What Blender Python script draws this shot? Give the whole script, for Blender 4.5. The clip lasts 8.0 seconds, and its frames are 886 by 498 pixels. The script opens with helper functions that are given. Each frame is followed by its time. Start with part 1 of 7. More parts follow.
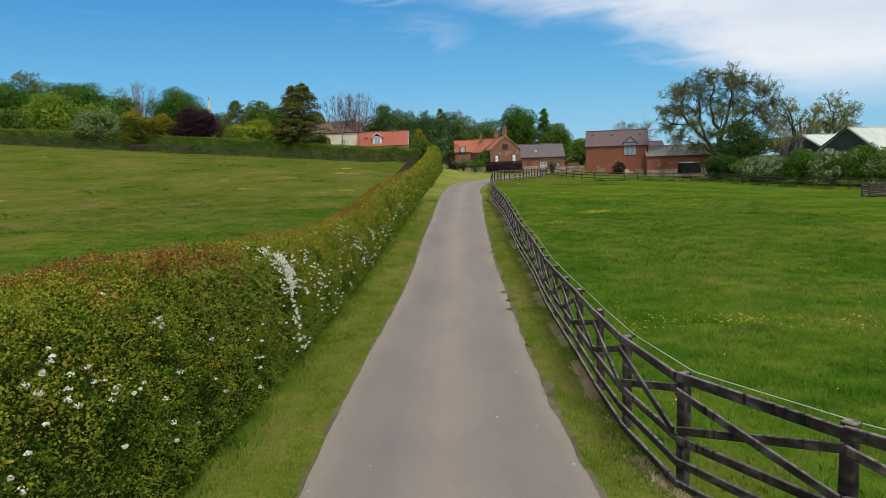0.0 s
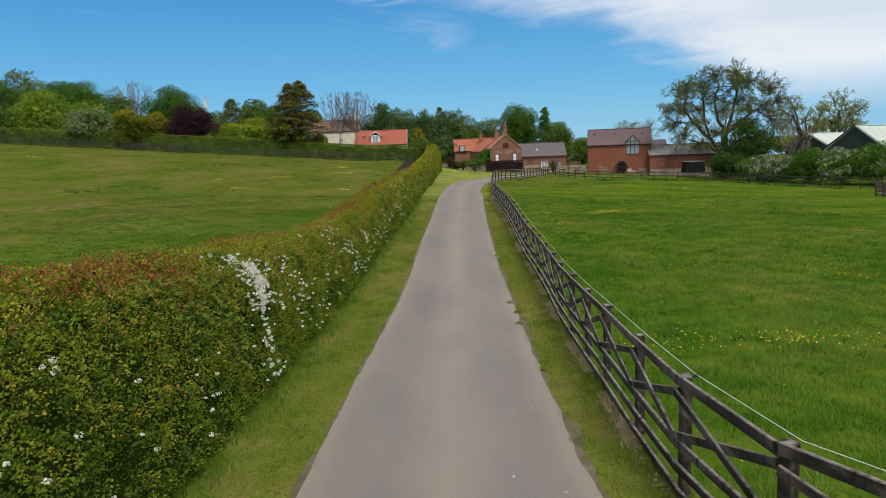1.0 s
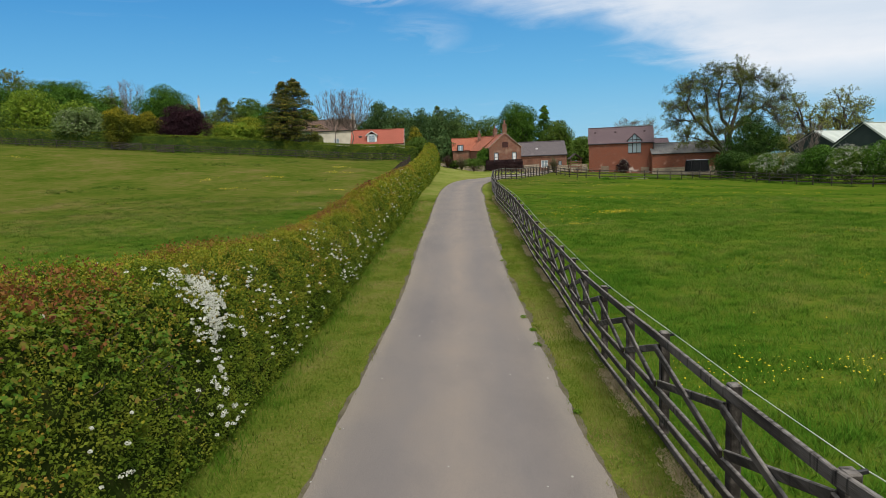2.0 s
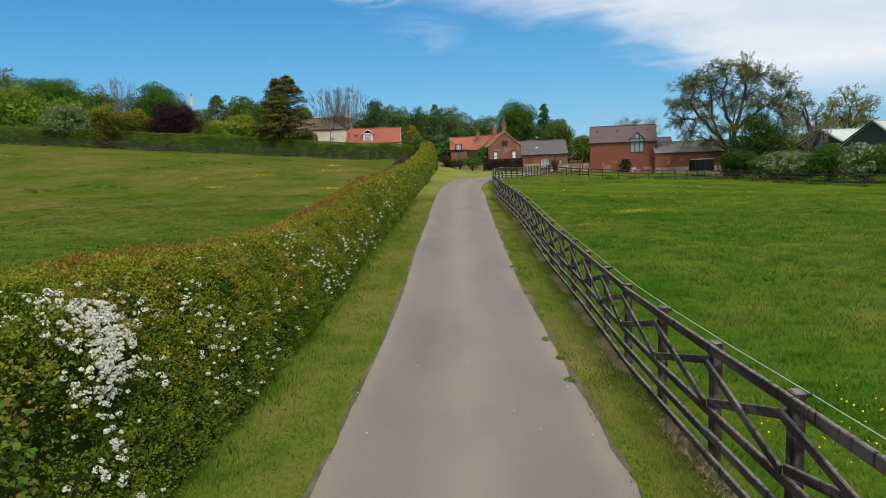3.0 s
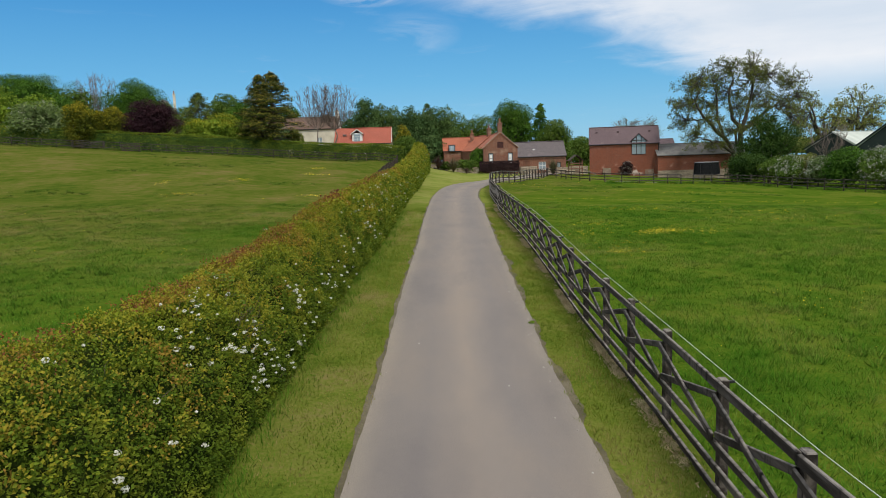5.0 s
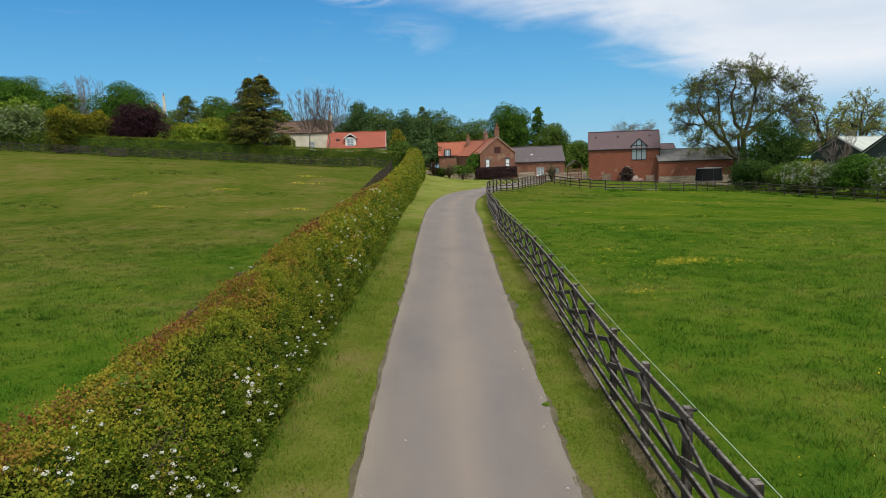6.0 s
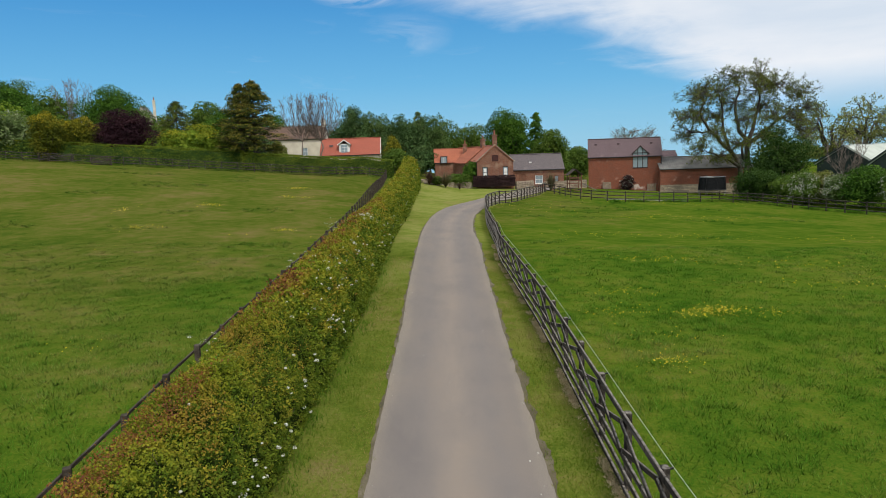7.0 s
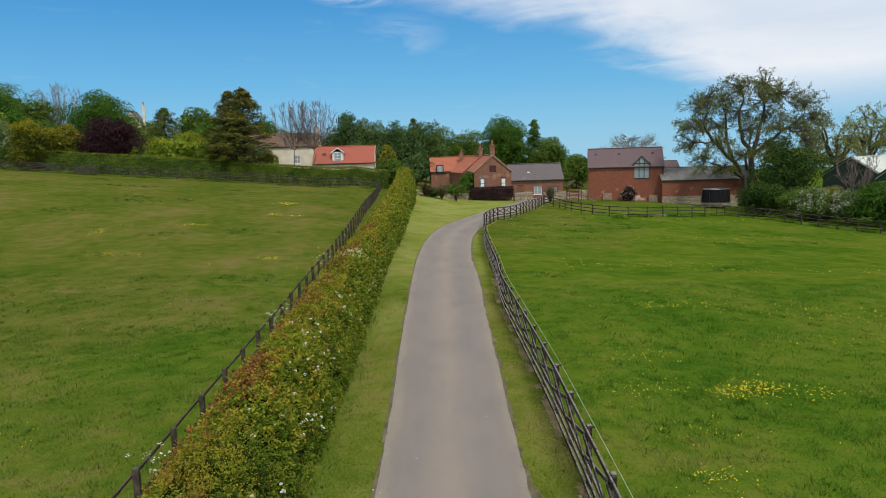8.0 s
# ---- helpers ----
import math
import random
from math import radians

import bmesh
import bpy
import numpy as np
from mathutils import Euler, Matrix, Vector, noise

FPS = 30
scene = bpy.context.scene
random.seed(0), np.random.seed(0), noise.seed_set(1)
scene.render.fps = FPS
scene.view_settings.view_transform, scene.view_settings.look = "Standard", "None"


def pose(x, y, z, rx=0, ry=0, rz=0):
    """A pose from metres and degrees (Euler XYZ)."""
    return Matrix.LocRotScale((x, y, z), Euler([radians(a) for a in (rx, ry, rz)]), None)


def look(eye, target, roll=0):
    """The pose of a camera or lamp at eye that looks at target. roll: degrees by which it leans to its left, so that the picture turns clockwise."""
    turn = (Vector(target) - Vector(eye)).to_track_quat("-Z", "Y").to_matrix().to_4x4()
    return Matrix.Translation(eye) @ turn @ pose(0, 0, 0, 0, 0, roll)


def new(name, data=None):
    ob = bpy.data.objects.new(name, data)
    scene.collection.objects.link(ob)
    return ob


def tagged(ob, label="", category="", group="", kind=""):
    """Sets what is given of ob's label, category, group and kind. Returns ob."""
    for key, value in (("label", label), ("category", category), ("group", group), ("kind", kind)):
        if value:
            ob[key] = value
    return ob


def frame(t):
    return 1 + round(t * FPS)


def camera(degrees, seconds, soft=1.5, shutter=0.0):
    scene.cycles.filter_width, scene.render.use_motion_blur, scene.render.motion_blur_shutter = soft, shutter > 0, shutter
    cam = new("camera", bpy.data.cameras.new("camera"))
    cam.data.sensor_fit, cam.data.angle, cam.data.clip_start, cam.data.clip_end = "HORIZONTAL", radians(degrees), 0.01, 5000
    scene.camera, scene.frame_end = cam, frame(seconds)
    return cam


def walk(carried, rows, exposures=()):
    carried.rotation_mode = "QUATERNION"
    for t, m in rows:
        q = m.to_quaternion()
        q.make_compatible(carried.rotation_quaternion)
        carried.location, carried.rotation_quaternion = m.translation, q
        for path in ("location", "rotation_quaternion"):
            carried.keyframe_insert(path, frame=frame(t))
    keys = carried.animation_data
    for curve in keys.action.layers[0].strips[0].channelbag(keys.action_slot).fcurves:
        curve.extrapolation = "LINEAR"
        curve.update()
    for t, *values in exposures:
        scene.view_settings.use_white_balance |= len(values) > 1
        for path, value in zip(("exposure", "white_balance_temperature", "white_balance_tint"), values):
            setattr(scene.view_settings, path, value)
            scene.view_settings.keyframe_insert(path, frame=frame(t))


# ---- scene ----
cam = camera(65.5, 8.0, soft=0.75)
PATH = [
    (0, (0.025, -0.152, 3.765), (0.019, 49.366, -3.158), -2.06),
    (0.5, (0.033, 0.871, 3.676), (0.060, 50.389, -3.253), -2.01),
    (1, (0.015, 1.951, 3.595), (0.059, 51.468, -3.331), -2.07),
    (1.5, (-0.028, 3.137, 3.496), (0.092, 52.657, -3.412), -2.20),
    (3, (-0.172, 7.344, 3.068), (0.258, 56.873, -3.762), -2.20),
    (3.5, (-0.212, 8.619, 2.995), (0.351, 58.146, -3.845), -2.14),
    (4, (-0.202, 9.930, 2.987), (0.485, 59.455, -3.854), -2.14),
    (4.5, (-0.174, 11.300, 3.130), (0.660, 60.818, -3.750), -2.08),
    (6, (-0.009, 15.586, 4.037), (1.311, 65.098, -2.800), -1.93),
    (6.5, (0.089, 17.109, 4.510), (1.510, 66.623, -2.300), -2.04),
    (7, (0.097, 18.531, 5.064), (1.709, 68.040, -1.739), -1.88),
    (7.5, (0.156, 19.991, 5.676), (1.923, 69.498, -1.105), -1.78),
    (8, (0.214, 21.545, 6.421), (2.147, 71.042, -0.385), -1.67),
]
walk(cam, [(t, look(eye, target, roll)) for t, eye, target, roll in PATH])


# ---- sky and sun ----
world = bpy.data.worlds.new("sky")
scene.world = world
world.use_nodes = True
wn, wl = world.node_tree.nodes, world.node_tree.links
wn.clear()
SUN_ELEV, SUN_AZ = 52.0, 157.0  # degrees; azimuth clockwise from +y


def wnode(kind, **values):
    n = wn.new(kind)
    for key, value in values.items():
        n.inputs[key].default_value = value
    return n


sky = wn.new("ShaderNodeTexSky")
sky.sky_type, sky.sun_disc = "NISHITA", False
sky.sun_elevation, sky.sun_rotation = radians(SUN_ELEV), radians(SUN_AZ)
sky.air_density, sky.dust_density, sky.ozone_density = 1.0, 0.2, 2.0
sky_out = wnode("ShaderNodeBackground", Strength=0.09)
sky_hue = wnode("ShaderNodeHueSaturation", Saturation=1.22, Hue=0.497)
cloud_out = wnode("ShaderNodeBackground", Color=(0.80, 0.83, 0.88, 1), Strength=1.06)
sky_mix = wn.new("ShaderNodeMixShader")
world_out = wn.new("ShaderNodeOutputWorld")
coord = wn.new("ShaderNodeTexCoord")
# clouds lie on a plane high above: direction divided by its height
split = wn.new("ShaderNodeSeparateXYZ")
wl.new(coord.outputs["Generated"], split.inputs[0])


def wmath(op, a, b=0.0, clamp=False):
    n = wn.new("ShaderNodeMath")
    n.operation, n.use_clamp = op, clamp
    for k, v in enumerate((a, b)):
        if isinstance(v, (int, float)):
            n.inputs[k].default_value = v
        else:
            wl.new(v, n.inputs[k])
    return n.outputs[0]


height = wmath("MAXIMUM", split.outputs["Z"], 0.02)
px = wmath("DIVIDE", split.outputs["X"], wmath("ADD", height, 0.12))
py = wmath("DIVIDE", split.outputs["Y"], wmath("ADD", height, 0.12))
join = wn.new("ShaderNodeCombineXYZ")
wl.new(px, join.inputs[0])
wl.new(py, join.inputs[1])
n_big = wnode("ShaderNodeTexNoise", Scale=0.55, Detail=7.0, Roughness=0.55, Distortion=0.5)
n_fine = wnode("ShaderNodeTexNoise", Scale=2.2, Detail=8.0, Roughness=0.6, Distortion=0.8)
wl.new(join.outputs[0], n_big.inputs["Vector"])
wl.new(join.outputs[0], n_fine.inputs["Vector"])
# a bank of thin cloud over the right half of the sky, wisps elsewhere
edge = wmath("SUBTRACT", px, wmath("SUBTRACT", wmath("MULTIPLY", py, 1.03), 3.07))
bank = wmath("ADD", wmath("MULTIPLY", edge, 0.9), wmath("MULTIPLY", wmath("SUBTRACT", n_big.outputs[0], 0.5), 1.6))
bank = wmath("ADD", bank, wmath("MULTIPLY", wmath("SUBTRACT", n_fine.outputs[0], 0.5), 0.9))
thin = wmath("MULTIPLY", wmath("SUBTRACT", split.outputs["Z"], 0.03), 14.0, clamp=True)
soft_bank = wn.new("ShaderNodeMapRange")
soft_bank.interpolation_type = "SMOOTHSTEP"
soft_bank.inputs["From Min"].default_value, soft_bank.inputs["From Max"].default_value = -0.12, 0.85
wl.new(bank, soft_bank.inputs["Value"])
bank = wmath("MULTIPLY", soft_bank.outputs[0], thin)
wisp = wmath("MULTIPLY", wmath("SUBTRACT", n_fine.outputs[0], 0.60), 3.0, clamp=True)


def puff(x, y, wide, long):
    """A small torn cloud at a place of the cloud plane."""
    dx, dy = wmath("DIVIDE", wmath("SUBTRACT", px, x), wide), wmath("DIVIDE", wmath("SUBTRACT", py, y), long)
    near = wmath("SUBTRACT", 1.0, wmath("ADD", wmath("MULTIPLY", dx, dx), wmath("MULTIPLY", dy, dy)))
    torn = wmath("ADD", wmath("MULTIPLY", wmath("SUBTRACT", n_fine.outputs[0], 0.5), 5.0), 0.25)
    return wmath("MULTIPLY", wmath("MULTIPLY", torn, 0.8, clamp=True), wmath("MULTIPLY", near, 0.8, clamp=True))


puffs = wmath("MAXIMUM", wmath("MULTIPLY", puff(-0.03, 3.48, 0.24, 0.42), 0.3), wmath("MAXIMUM", puff(-0.20, 2.90, 0.22, 0.16), wmath("MULTIPLY", puff(-0.44, 3.25, 0.10, 0.16), 0.30)))
cover = wmath("MAXIMUM", wmath("MAXIMUM", wmath("MULTIPLY", bank, 0.94), puffs), wmath("MULTIPLY", wisp, 0.16))
# the bank's own light and shade
cloud_tone = wn.new("ShaderNodeValToRGB")
cloud_tone.color_ramp.elements[0].position, cloud_tone.color_ramp.elements[0].color = 0.34, (0.66, 0.73, 0.82, 1)
cloud_tone.color_ramp.elements[1].position, cloud_tone.color_ramp.elements[1].color = 0.62, (0.86, 0.87, 0.90, 1)
wl.new(n_big.outputs[0], cloud_tone.inputs[0])
wl.new(cloud_tone.outputs[0], cloud_out.inputs["Color"])
wl.new(sky.outputs[0], sky_hue.inputs["Color"])
# clear blue air, paler towards the horizon
air = wn.new("ShaderNodeValToRGB")
for k, (at, colour) in enumerate(((0.0, (0.250, 0.590, 0.840, 1)), (0.10, (0.125, 0.455, 0.790, 1)), (0.24, (0.038, 0.275, 0.660, 1)))):
    if k > 1:
        air.color_ramp.elements.new(at)
    air.color_ramp.elements[k].position, air.color_ramp.elements[k].color = at, colour
wl.new(split.outputs["Z"], air.inputs[0])
bright = wn.new("ShaderNodeVectorMath")
bright.operation = "SCALE"
bright.inputs["Scale"].default_value = 1 / 0.09
wl.new(air.outputs[0], bright.inputs[0])
haze = wn.new("ShaderNodeMixRGB")
wl.new(wmath("MULTIPLY", wmath("MULTIPLY", wmath("SUBTRACT", 0.45, split.outputs["Z"]), 4.0, clamp=True), 0.85), haze.inputs[0])
wl.new(sky_hue.outputs[0], haze.inputs[1])
wl.new(bright.outputs[0], haze.inputs[2])
wl.new(haze.outputs[0], sky_out.inputs["Color"])
wl.new(cover, sky_mix.inputs[0])
wl.new(sky_out.outputs[0], sky_mix.inputs[1])
wl.new(cloud_out.outputs[0], sky_mix.inputs[2])
wl.new(sky_mix.outputs[0], world_out.inputs[0])

sun = new("sun", bpy.data.lights.new("sun", "SUN"))
sun.data.energy, sun.data.angle, sun.data.color = 2.7, radians(13), (1.0, 0.95, 0.87)
sa, se = radians(SUN_AZ), radians(SUN_ELEV)
sun.matrix_world = look(Vector((math.sin(sa) * math.cos(se), math.cos(sa) * math.cos(se), math.sin(se))) * 80, (0, 0, 0))
scene.view_settings.exposure = 0.0


# ---- materials ----
def material(name, colours, scale=3.0, rough=0.85, bump=0.2, fine=40.0, metal=0.0, island=0.0, leaf=0.0, upright=False, stretch=(1, 1, 1), spec=0.3, detail=5.0, contrast=1.0):
    """Noise at two scales picks between the colours; island varies separate pieces; leaf lets light through."""
    m = bpy.data.materials.new(name)
    m.use_nodes = True
    n, l = m.node_tree.nodes, m.node_tree.links
    bsdf = n["Principled BSDF"]
    geo = n.new("ShaderNodeNewGeometry")
    mapping = n.new("ShaderNodeMapping")
    mapping.inputs["Scale"].default_value = stretch
    l.new(geo.outputs["Position"], mapping.inputs["Vector"])
    big, small = n.new("ShaderNodeTexNoise"), n.new("ShaderNodeTexNoise")
    big.inputs["Scale"].default_value, big.inputs["Detail"].default_value = scale, detail
    small.inputs["Scale"].default_value, small.inputs["Detail"].default_value = fine, 4.0
    l.new(mapping.outputs[0], big.inputs["Vector"])
    l.new(mapping.outputs[0], small.inputs["Vector"])
    value = n.new("ShaderNodeMath")
    value.operation = "MULTIPLY_ADD"
    l.new(small.outputs[0], value.inputs[0])
    value.inputs[1].default_value = 0.45
    mid = n.new("ShaderNodeMath")
    mid.operation = "MULTIPLY_ADD"
    l.new(big.outputs[0], mid.inputs[0])
    mid.inputs[1].default_value = 1.6 * contrast
    mid.inputs[2].default_value = 0.5 - 0.8 * contrast - 0.225
    l.new(mid.outputs[0], value.inputs[2])
    last = value.outputs[0]
    if island:
        add = n.new("ShaderNodeMath")
        add.operation = "MULTIPLY_ADD"
        l.new(geo.outputs["Random Per Island"], add.inputs[0])
        add.inputs[1].default_value = island
        shift = n.new("ShaderNodeMath")
        shift.operation = "SUBTRACT"
        l.new(last, shift.inputs[0])
        shift.inputs[1].default_value = island / 2
        l.new(shift.outputs[0], add.inputs[2])
        last = add.outputs[0]
    ramp = n.new("ShaderNodeValToRGB")
    while len(ramp.color_ramp.elements) < len(colours):
        ramp.color_ramp.elements.new(0.5)
    for k, c in enumerate(colours):
        ramp.color_ramp.elements[k].position = 0.1 + 0.8 * k / max(1, len(colours) - 1)
        ramp.color_ramp.elements[k].color = (*c, 1)
    l.new(last, ramp.inputs[0])
    l.new(ramp.outputs[0], bsdf.inputs["Base Color"])
    bsdf.inputs["Roughness"].default_value = rough
    bsdf.inputs["Metallic"].default_value = metal
    bsdf.inputs["Specular IOR Level"].default_value = spec
    if bump:
        b = n.new("ShaderNodeBump")
        b.inputs["Strength"].default_value, b.inputs["Distance"].default_value = bump, 0.02
        l.new(small.outputs[0], b.inputs["Height"])
        l.new(b.outputs[0], bsdf.inputs["Normal"])
    if upright:
        up = n.new("ShaderNodeVectorMath")
        up.operation = "MULTIPLY_ADD"
        l.new(geo.outputs["Normal"], up.inputs[0])
        up.inputs[1].default_value, up.inputs[2].default_value = (0.25, 0.25, 0.25), (0, 0, 1)
        unit = n.new("ShaderNodeVectorMath")
        unit.operation = "NORMALIZE"
        l.new(up.outputs[0], unit.inputs[0])
        l.new(unit.outputs[0], bsdf.inputs["Normal"])
    if leaf:
        t = n.new("ShaderNodeBsdfTranslucent")
        l.new(ramp.outputs[0], t.inputs["Color"])
        mix = n.new("ShaderNodeMixShader")
        mix.inputs[0].default_value = leaf
        l.new(bsdf.outputs[0], mix.inputs[1])
        l.new(t.outputs[0], mix.inputs[2])
        l.new(mix.outputs[0], n["Material Output"].inputs[0])
    return m


def fence_material():
    """Dark weathered timber: grain along the rails, black drips down the faces, upper faces paler by bleaching and
    painted-in top light.
    """
    m = material("weathered_timber", [(0.011, 0.009, 0.007), (0.026, 0.021, 0.017), (0.050, 0.042, 0.035), (0.110, 0.096, 0.083)], scale=2.2, fine=34, bump=0.5, rough=0.85, stretch=(4, 0.30, 4), island=0.3, contrast=1.4, spec=0.2)
    n, l = m.node_tree.nodes, m.node_tree.links
    bsdf = n["Principled BSDF"]
    wood = bsdf.inputs["Base Color"].links[0].from_socket
    geo, mapping, noise = n.new("ShaderNodeNewGeometry"), n.new("ShaderNodeMapping"), n.new("ShaderNodeTexNoise")
    mapping.inputs["Scale"].default_value = (7, 7, 0.8)
    noise.inputs["Scale"].default_value, noise.inputs["Detail"].default_value = 2.0, 4.0
    l.new(geo.outputs["Position"], mapping.inputs["Vector"])
    l.new(mapping.outputs[0], noise.inputs["Vector"])

    def ranged(socket, a, b):
        r = n.new("ShaderNodeMapRange")
        r.inputs["From Min"].default_value, r.inputs["From Max"].default_value = a, b
        l.new(socket, r.inputs["Value"])
        return r.outputs[0]

    def blend(amount, first, colour):
        x = n.new("ShaderNodeMixRGB")
        l.new(amount, x.inputs[0])
        l.new(first, x.inputs[1])
        x.inputs[2].default_value = (*colour, 1)
        return x.outputs[0]

    dripped = blend(ranged(noise.outputs[0], 0.56, 0.70), wood, (0.007, 0.006, 0.005))
    # upward faces blend paler: wear plus the rail tops' light put into colour
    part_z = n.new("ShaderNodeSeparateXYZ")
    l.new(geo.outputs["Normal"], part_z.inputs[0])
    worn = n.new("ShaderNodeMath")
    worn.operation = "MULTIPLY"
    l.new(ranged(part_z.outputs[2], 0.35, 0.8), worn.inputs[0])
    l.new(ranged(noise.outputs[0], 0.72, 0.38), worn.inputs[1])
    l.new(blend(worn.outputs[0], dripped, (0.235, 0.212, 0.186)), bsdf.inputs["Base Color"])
    return m


def brick_material(name, bricks, mortar, wear, size=(0.225, 0.075), worn=0.55):
    """Courses of brick or stone by a brick texture in metres, with patches of wear."""
    m = bpy.data.materials.new(name)
    m.use_nodes = True
    n, l = m.node_tree.nodes, m.node_tree.links
    bsdf = n["Principled BSDF"]
    tex = n.new("ShaderNodeTexCoord")
    sep, comb = n.new("ShaderNodeSeparateXYZ"), n.new("ShaderNodeCombineXYZ")
    l.new(tex.outputs["Object"], sep.inputs[0])
    run = n.new("ShaderNodeMath")
    run.operation = "ADD"
    l.new(sep.outputs[0], run.inputs[0])
    l.new(sep.outputs[1], run.inputs[1])
    l.new(run.outputs[0], comb.inputs[0])
    l.new(sep.outputs[2], comb.inputs[1])
    b = n.new("ShaderNodeTexBrick")
    b.inputs["Scale"].default_value = 1.0
    b.inputs["Brick Width"].default_value, b.inputs["Row Height"].default_value = size
    b.inputs["Mortar Size"].default_value = size[1] * 0.1
    b.inputs["Color1"].default_value, b.inputs["Color2"].default_value = (*bricks[0], 1), (*bricks[1], 1)
    b.inputs["Mortar"].default_value = (*mortar, 1)
    l.new(comb.outputs[0], b.inputs["Vector"])
    big, small = n.new("ShaderNodeTexNoise"), n.new("ShaderNodeTexNoise")
    big.inputs["Scale"].default_value, big.inputs["Detail"].default_value = 0.8, 6
    small.inputs["Scale"].default_value, small.inputs["Detail"].default_value = 6, 4
    l.new(tex.outputs["Object"], big.inputs["Vector"])
    l.new(tex.outputs["Object"], small.inputs["Vector"])
    ramp = n.new("ShaderNodeValToRGB")
    ramp.color_ramp.elements[0].position, ramp.color_ramp.elements[1].position = worn, worn + 0.14
    tone = n.new("ShaderNodeMixRGB")
    tone.blend_type = "MULTIPLY"
    tone.inputs[0].default_value = 0.75
    dark = n.new("ShaderNodeValToRGB")
    dark.color_ramp.elements[0].color, dark.color_ramp.elements[1].color = (0.5, 0.45, 0.45, 1), (1.25, 1.2, 1.15, 1)
    dark.color_ramp.elements[0].position, dark.color_ramp.elements[1].position = 0.3, 0.7
    l.new(small.outputs[0], dark.inputs[0])
    l.new(b.outputs[0], tone.inputs[1])
    l.new(dark.outputs[0], tone.inputs[2])
    wearmix = n.new("ShaderNodeMixRGB")
    l.new(big.outputs[0], ramp.inputs[0])
    l.new(ramp.outputs[0], wearmix.inputs[0])
    l.new(tone.outputs[0], wearmix.inputs[1])
    wearmix.inputs[2].default_value = (*wear, 1)
    l.new(wearmix.outputs[0], bsdf.inputs["Base Color"])
    bsdf.inputs["Roughness"].default_value = 0.9
    bp = n.new("ShaderNodeBump")
    bp.inputs["Strength"].default_value, bp.inputs["Distance"].default_value = 0.6, 0.02
    l.new(b.outputs[1], bp.inputs["Height"])
    bp.invert = True
    l.new(bp.outputs[0], bsdf.inputs["Normal"])
    return m


def meadow_material(name, lush, dry, blade=False):
    """Meadow green in three sizes of patches; drier towards the rise."""
    m = bpy.data.materials.new(name)
    m.use_nodes = True
    n, l = m.node_tree.nodes, m.node_tree.links
    bsdf, geo = n["Principled BSDF"], n.new("ShaderNodeNewGeometry")

    def sums(a, ka, b):
        x = n.new("ShaderNodeMath")
        x.operation = "MULTIPLY_ADD"
        l.new(a, x.inputs[0])
        x.inputs[1].default_value = ka
        if isinstance(b, float):
            x.inputs[2].default_value = b
        else:
            l.new(b, x.inputs[2])
        return x.outputs[0]

    def noise(scale, detail):
        x = n.new("ShaderNodeTexNoise")
        x.inputs["Scale"].default_value, x.inputs["Detail"].default_value = scale, detail
        x.inputs["Roughness"].default_value = 0.6
        l.new(geo.outputs["Position"], x.inputs["Vector"])
        return x.outputs[0]

    patch, tuft = noise(0.16, 6.0), noise(1.1, 5.0)
    v = sums(patch, 1.5, -1.15 if blade else -1.5)
    v = sums(tuft, 1.2, v)
    v = sums(noise(16.0, 6.0), 0.1 if blade else 1.3, v)
    if blade:
        v = sums(geo.outputs["Random Per Island"], 0.55, v)
    tones = []
    for colours in (lush, dry):
        r = n.new("ShaderNodeValToRGB")
        for k, c in enumerate(colours):
            if k > 1:
                r.color_ramp.elements.new(0.5)
        for k, c in enumerate(colours):
            r.color_ramp.elements[k].position = 0.08 + 0.84 * k / (len(colours) - 1)
            r.color_ramp.elements[k].color = (*c, 1)
        l.new(v, r.inputs[0])
        tones.append(r.outputs[0])
    sep = n.new("ShaderNodeSeparateXYZ")
    l.new(geo.outputs["Position"], sep.inputs[0])
    side = n.new("ShaderNodeMapRange")
    far = sums(sep.outputs[0], 0.55, sums(sep.outputs[1], -0.27, 8.2 - 13.0))
    l.new(sums(noise(0.09, 3.0), 26.0, far), side.inputs["Value"])
    side.inputs["From Min"].default_value, side.inputs["From Max"].default_value = -3.0, -14.0
    mix = n.new("ShaderNodeMixRGB")
    l.new(side.outputs[0], mix.inputs[0])
    l.new(tones[0], mix.inputs[1])
    l.new(tones[1], mix.inputs[2])
    l.new(mix.outputs[0], bsdf.inputs["Base Color"])
    bsdf.inputs["Roughness"].default_value, bsdf.inputs["Specular IOR Level"].default_value = 1.0, 0.0
    if blade:
        up, unit = n.new("ShaderNodeVectorMath"), n.new("ShaderNodeVectorMath")
        up.operation, unit.operation = "MULTIPLY_ADD", "NORMALIZE"
        l.new(geo.outputs["Normal"], up.inputs[0])
        up.inputs[1].default_value, up.inputs[2].default_value = (0.30, 0.30, 0.30), (0, 0, 1)
        l.new(up.outputs[0], unit.inputs[0])
        l.new(unit.outputs[0], bsdf.inputs["Normal"])
        thin = n.new("ShaderNodeBsdfTranslucent")
        l.new(mix.outputs[0], thin.inputs["Color"])
        both = n.new("ShaderNodeMixShader")
        both.inputs[0].default_value = 0.2
        l.new(bsdf.outputs[0], both.inputs[1])
        l.new(thin.outputs[0], both.inputs[2])
        l.new(both.outputs[0], n["Material Output"].inputs[0])
    else:
        bp = n.new("ShaderNodeBump")
        bp.inputs["Strength"].default_value, bp.inputs["Distance"].default_value = 0.7, 0.12
        l.new(tuft, bp.inputs["Height"])
        l.new(bp.outputs[0], bsdf.inputs["Normal"])
    return m


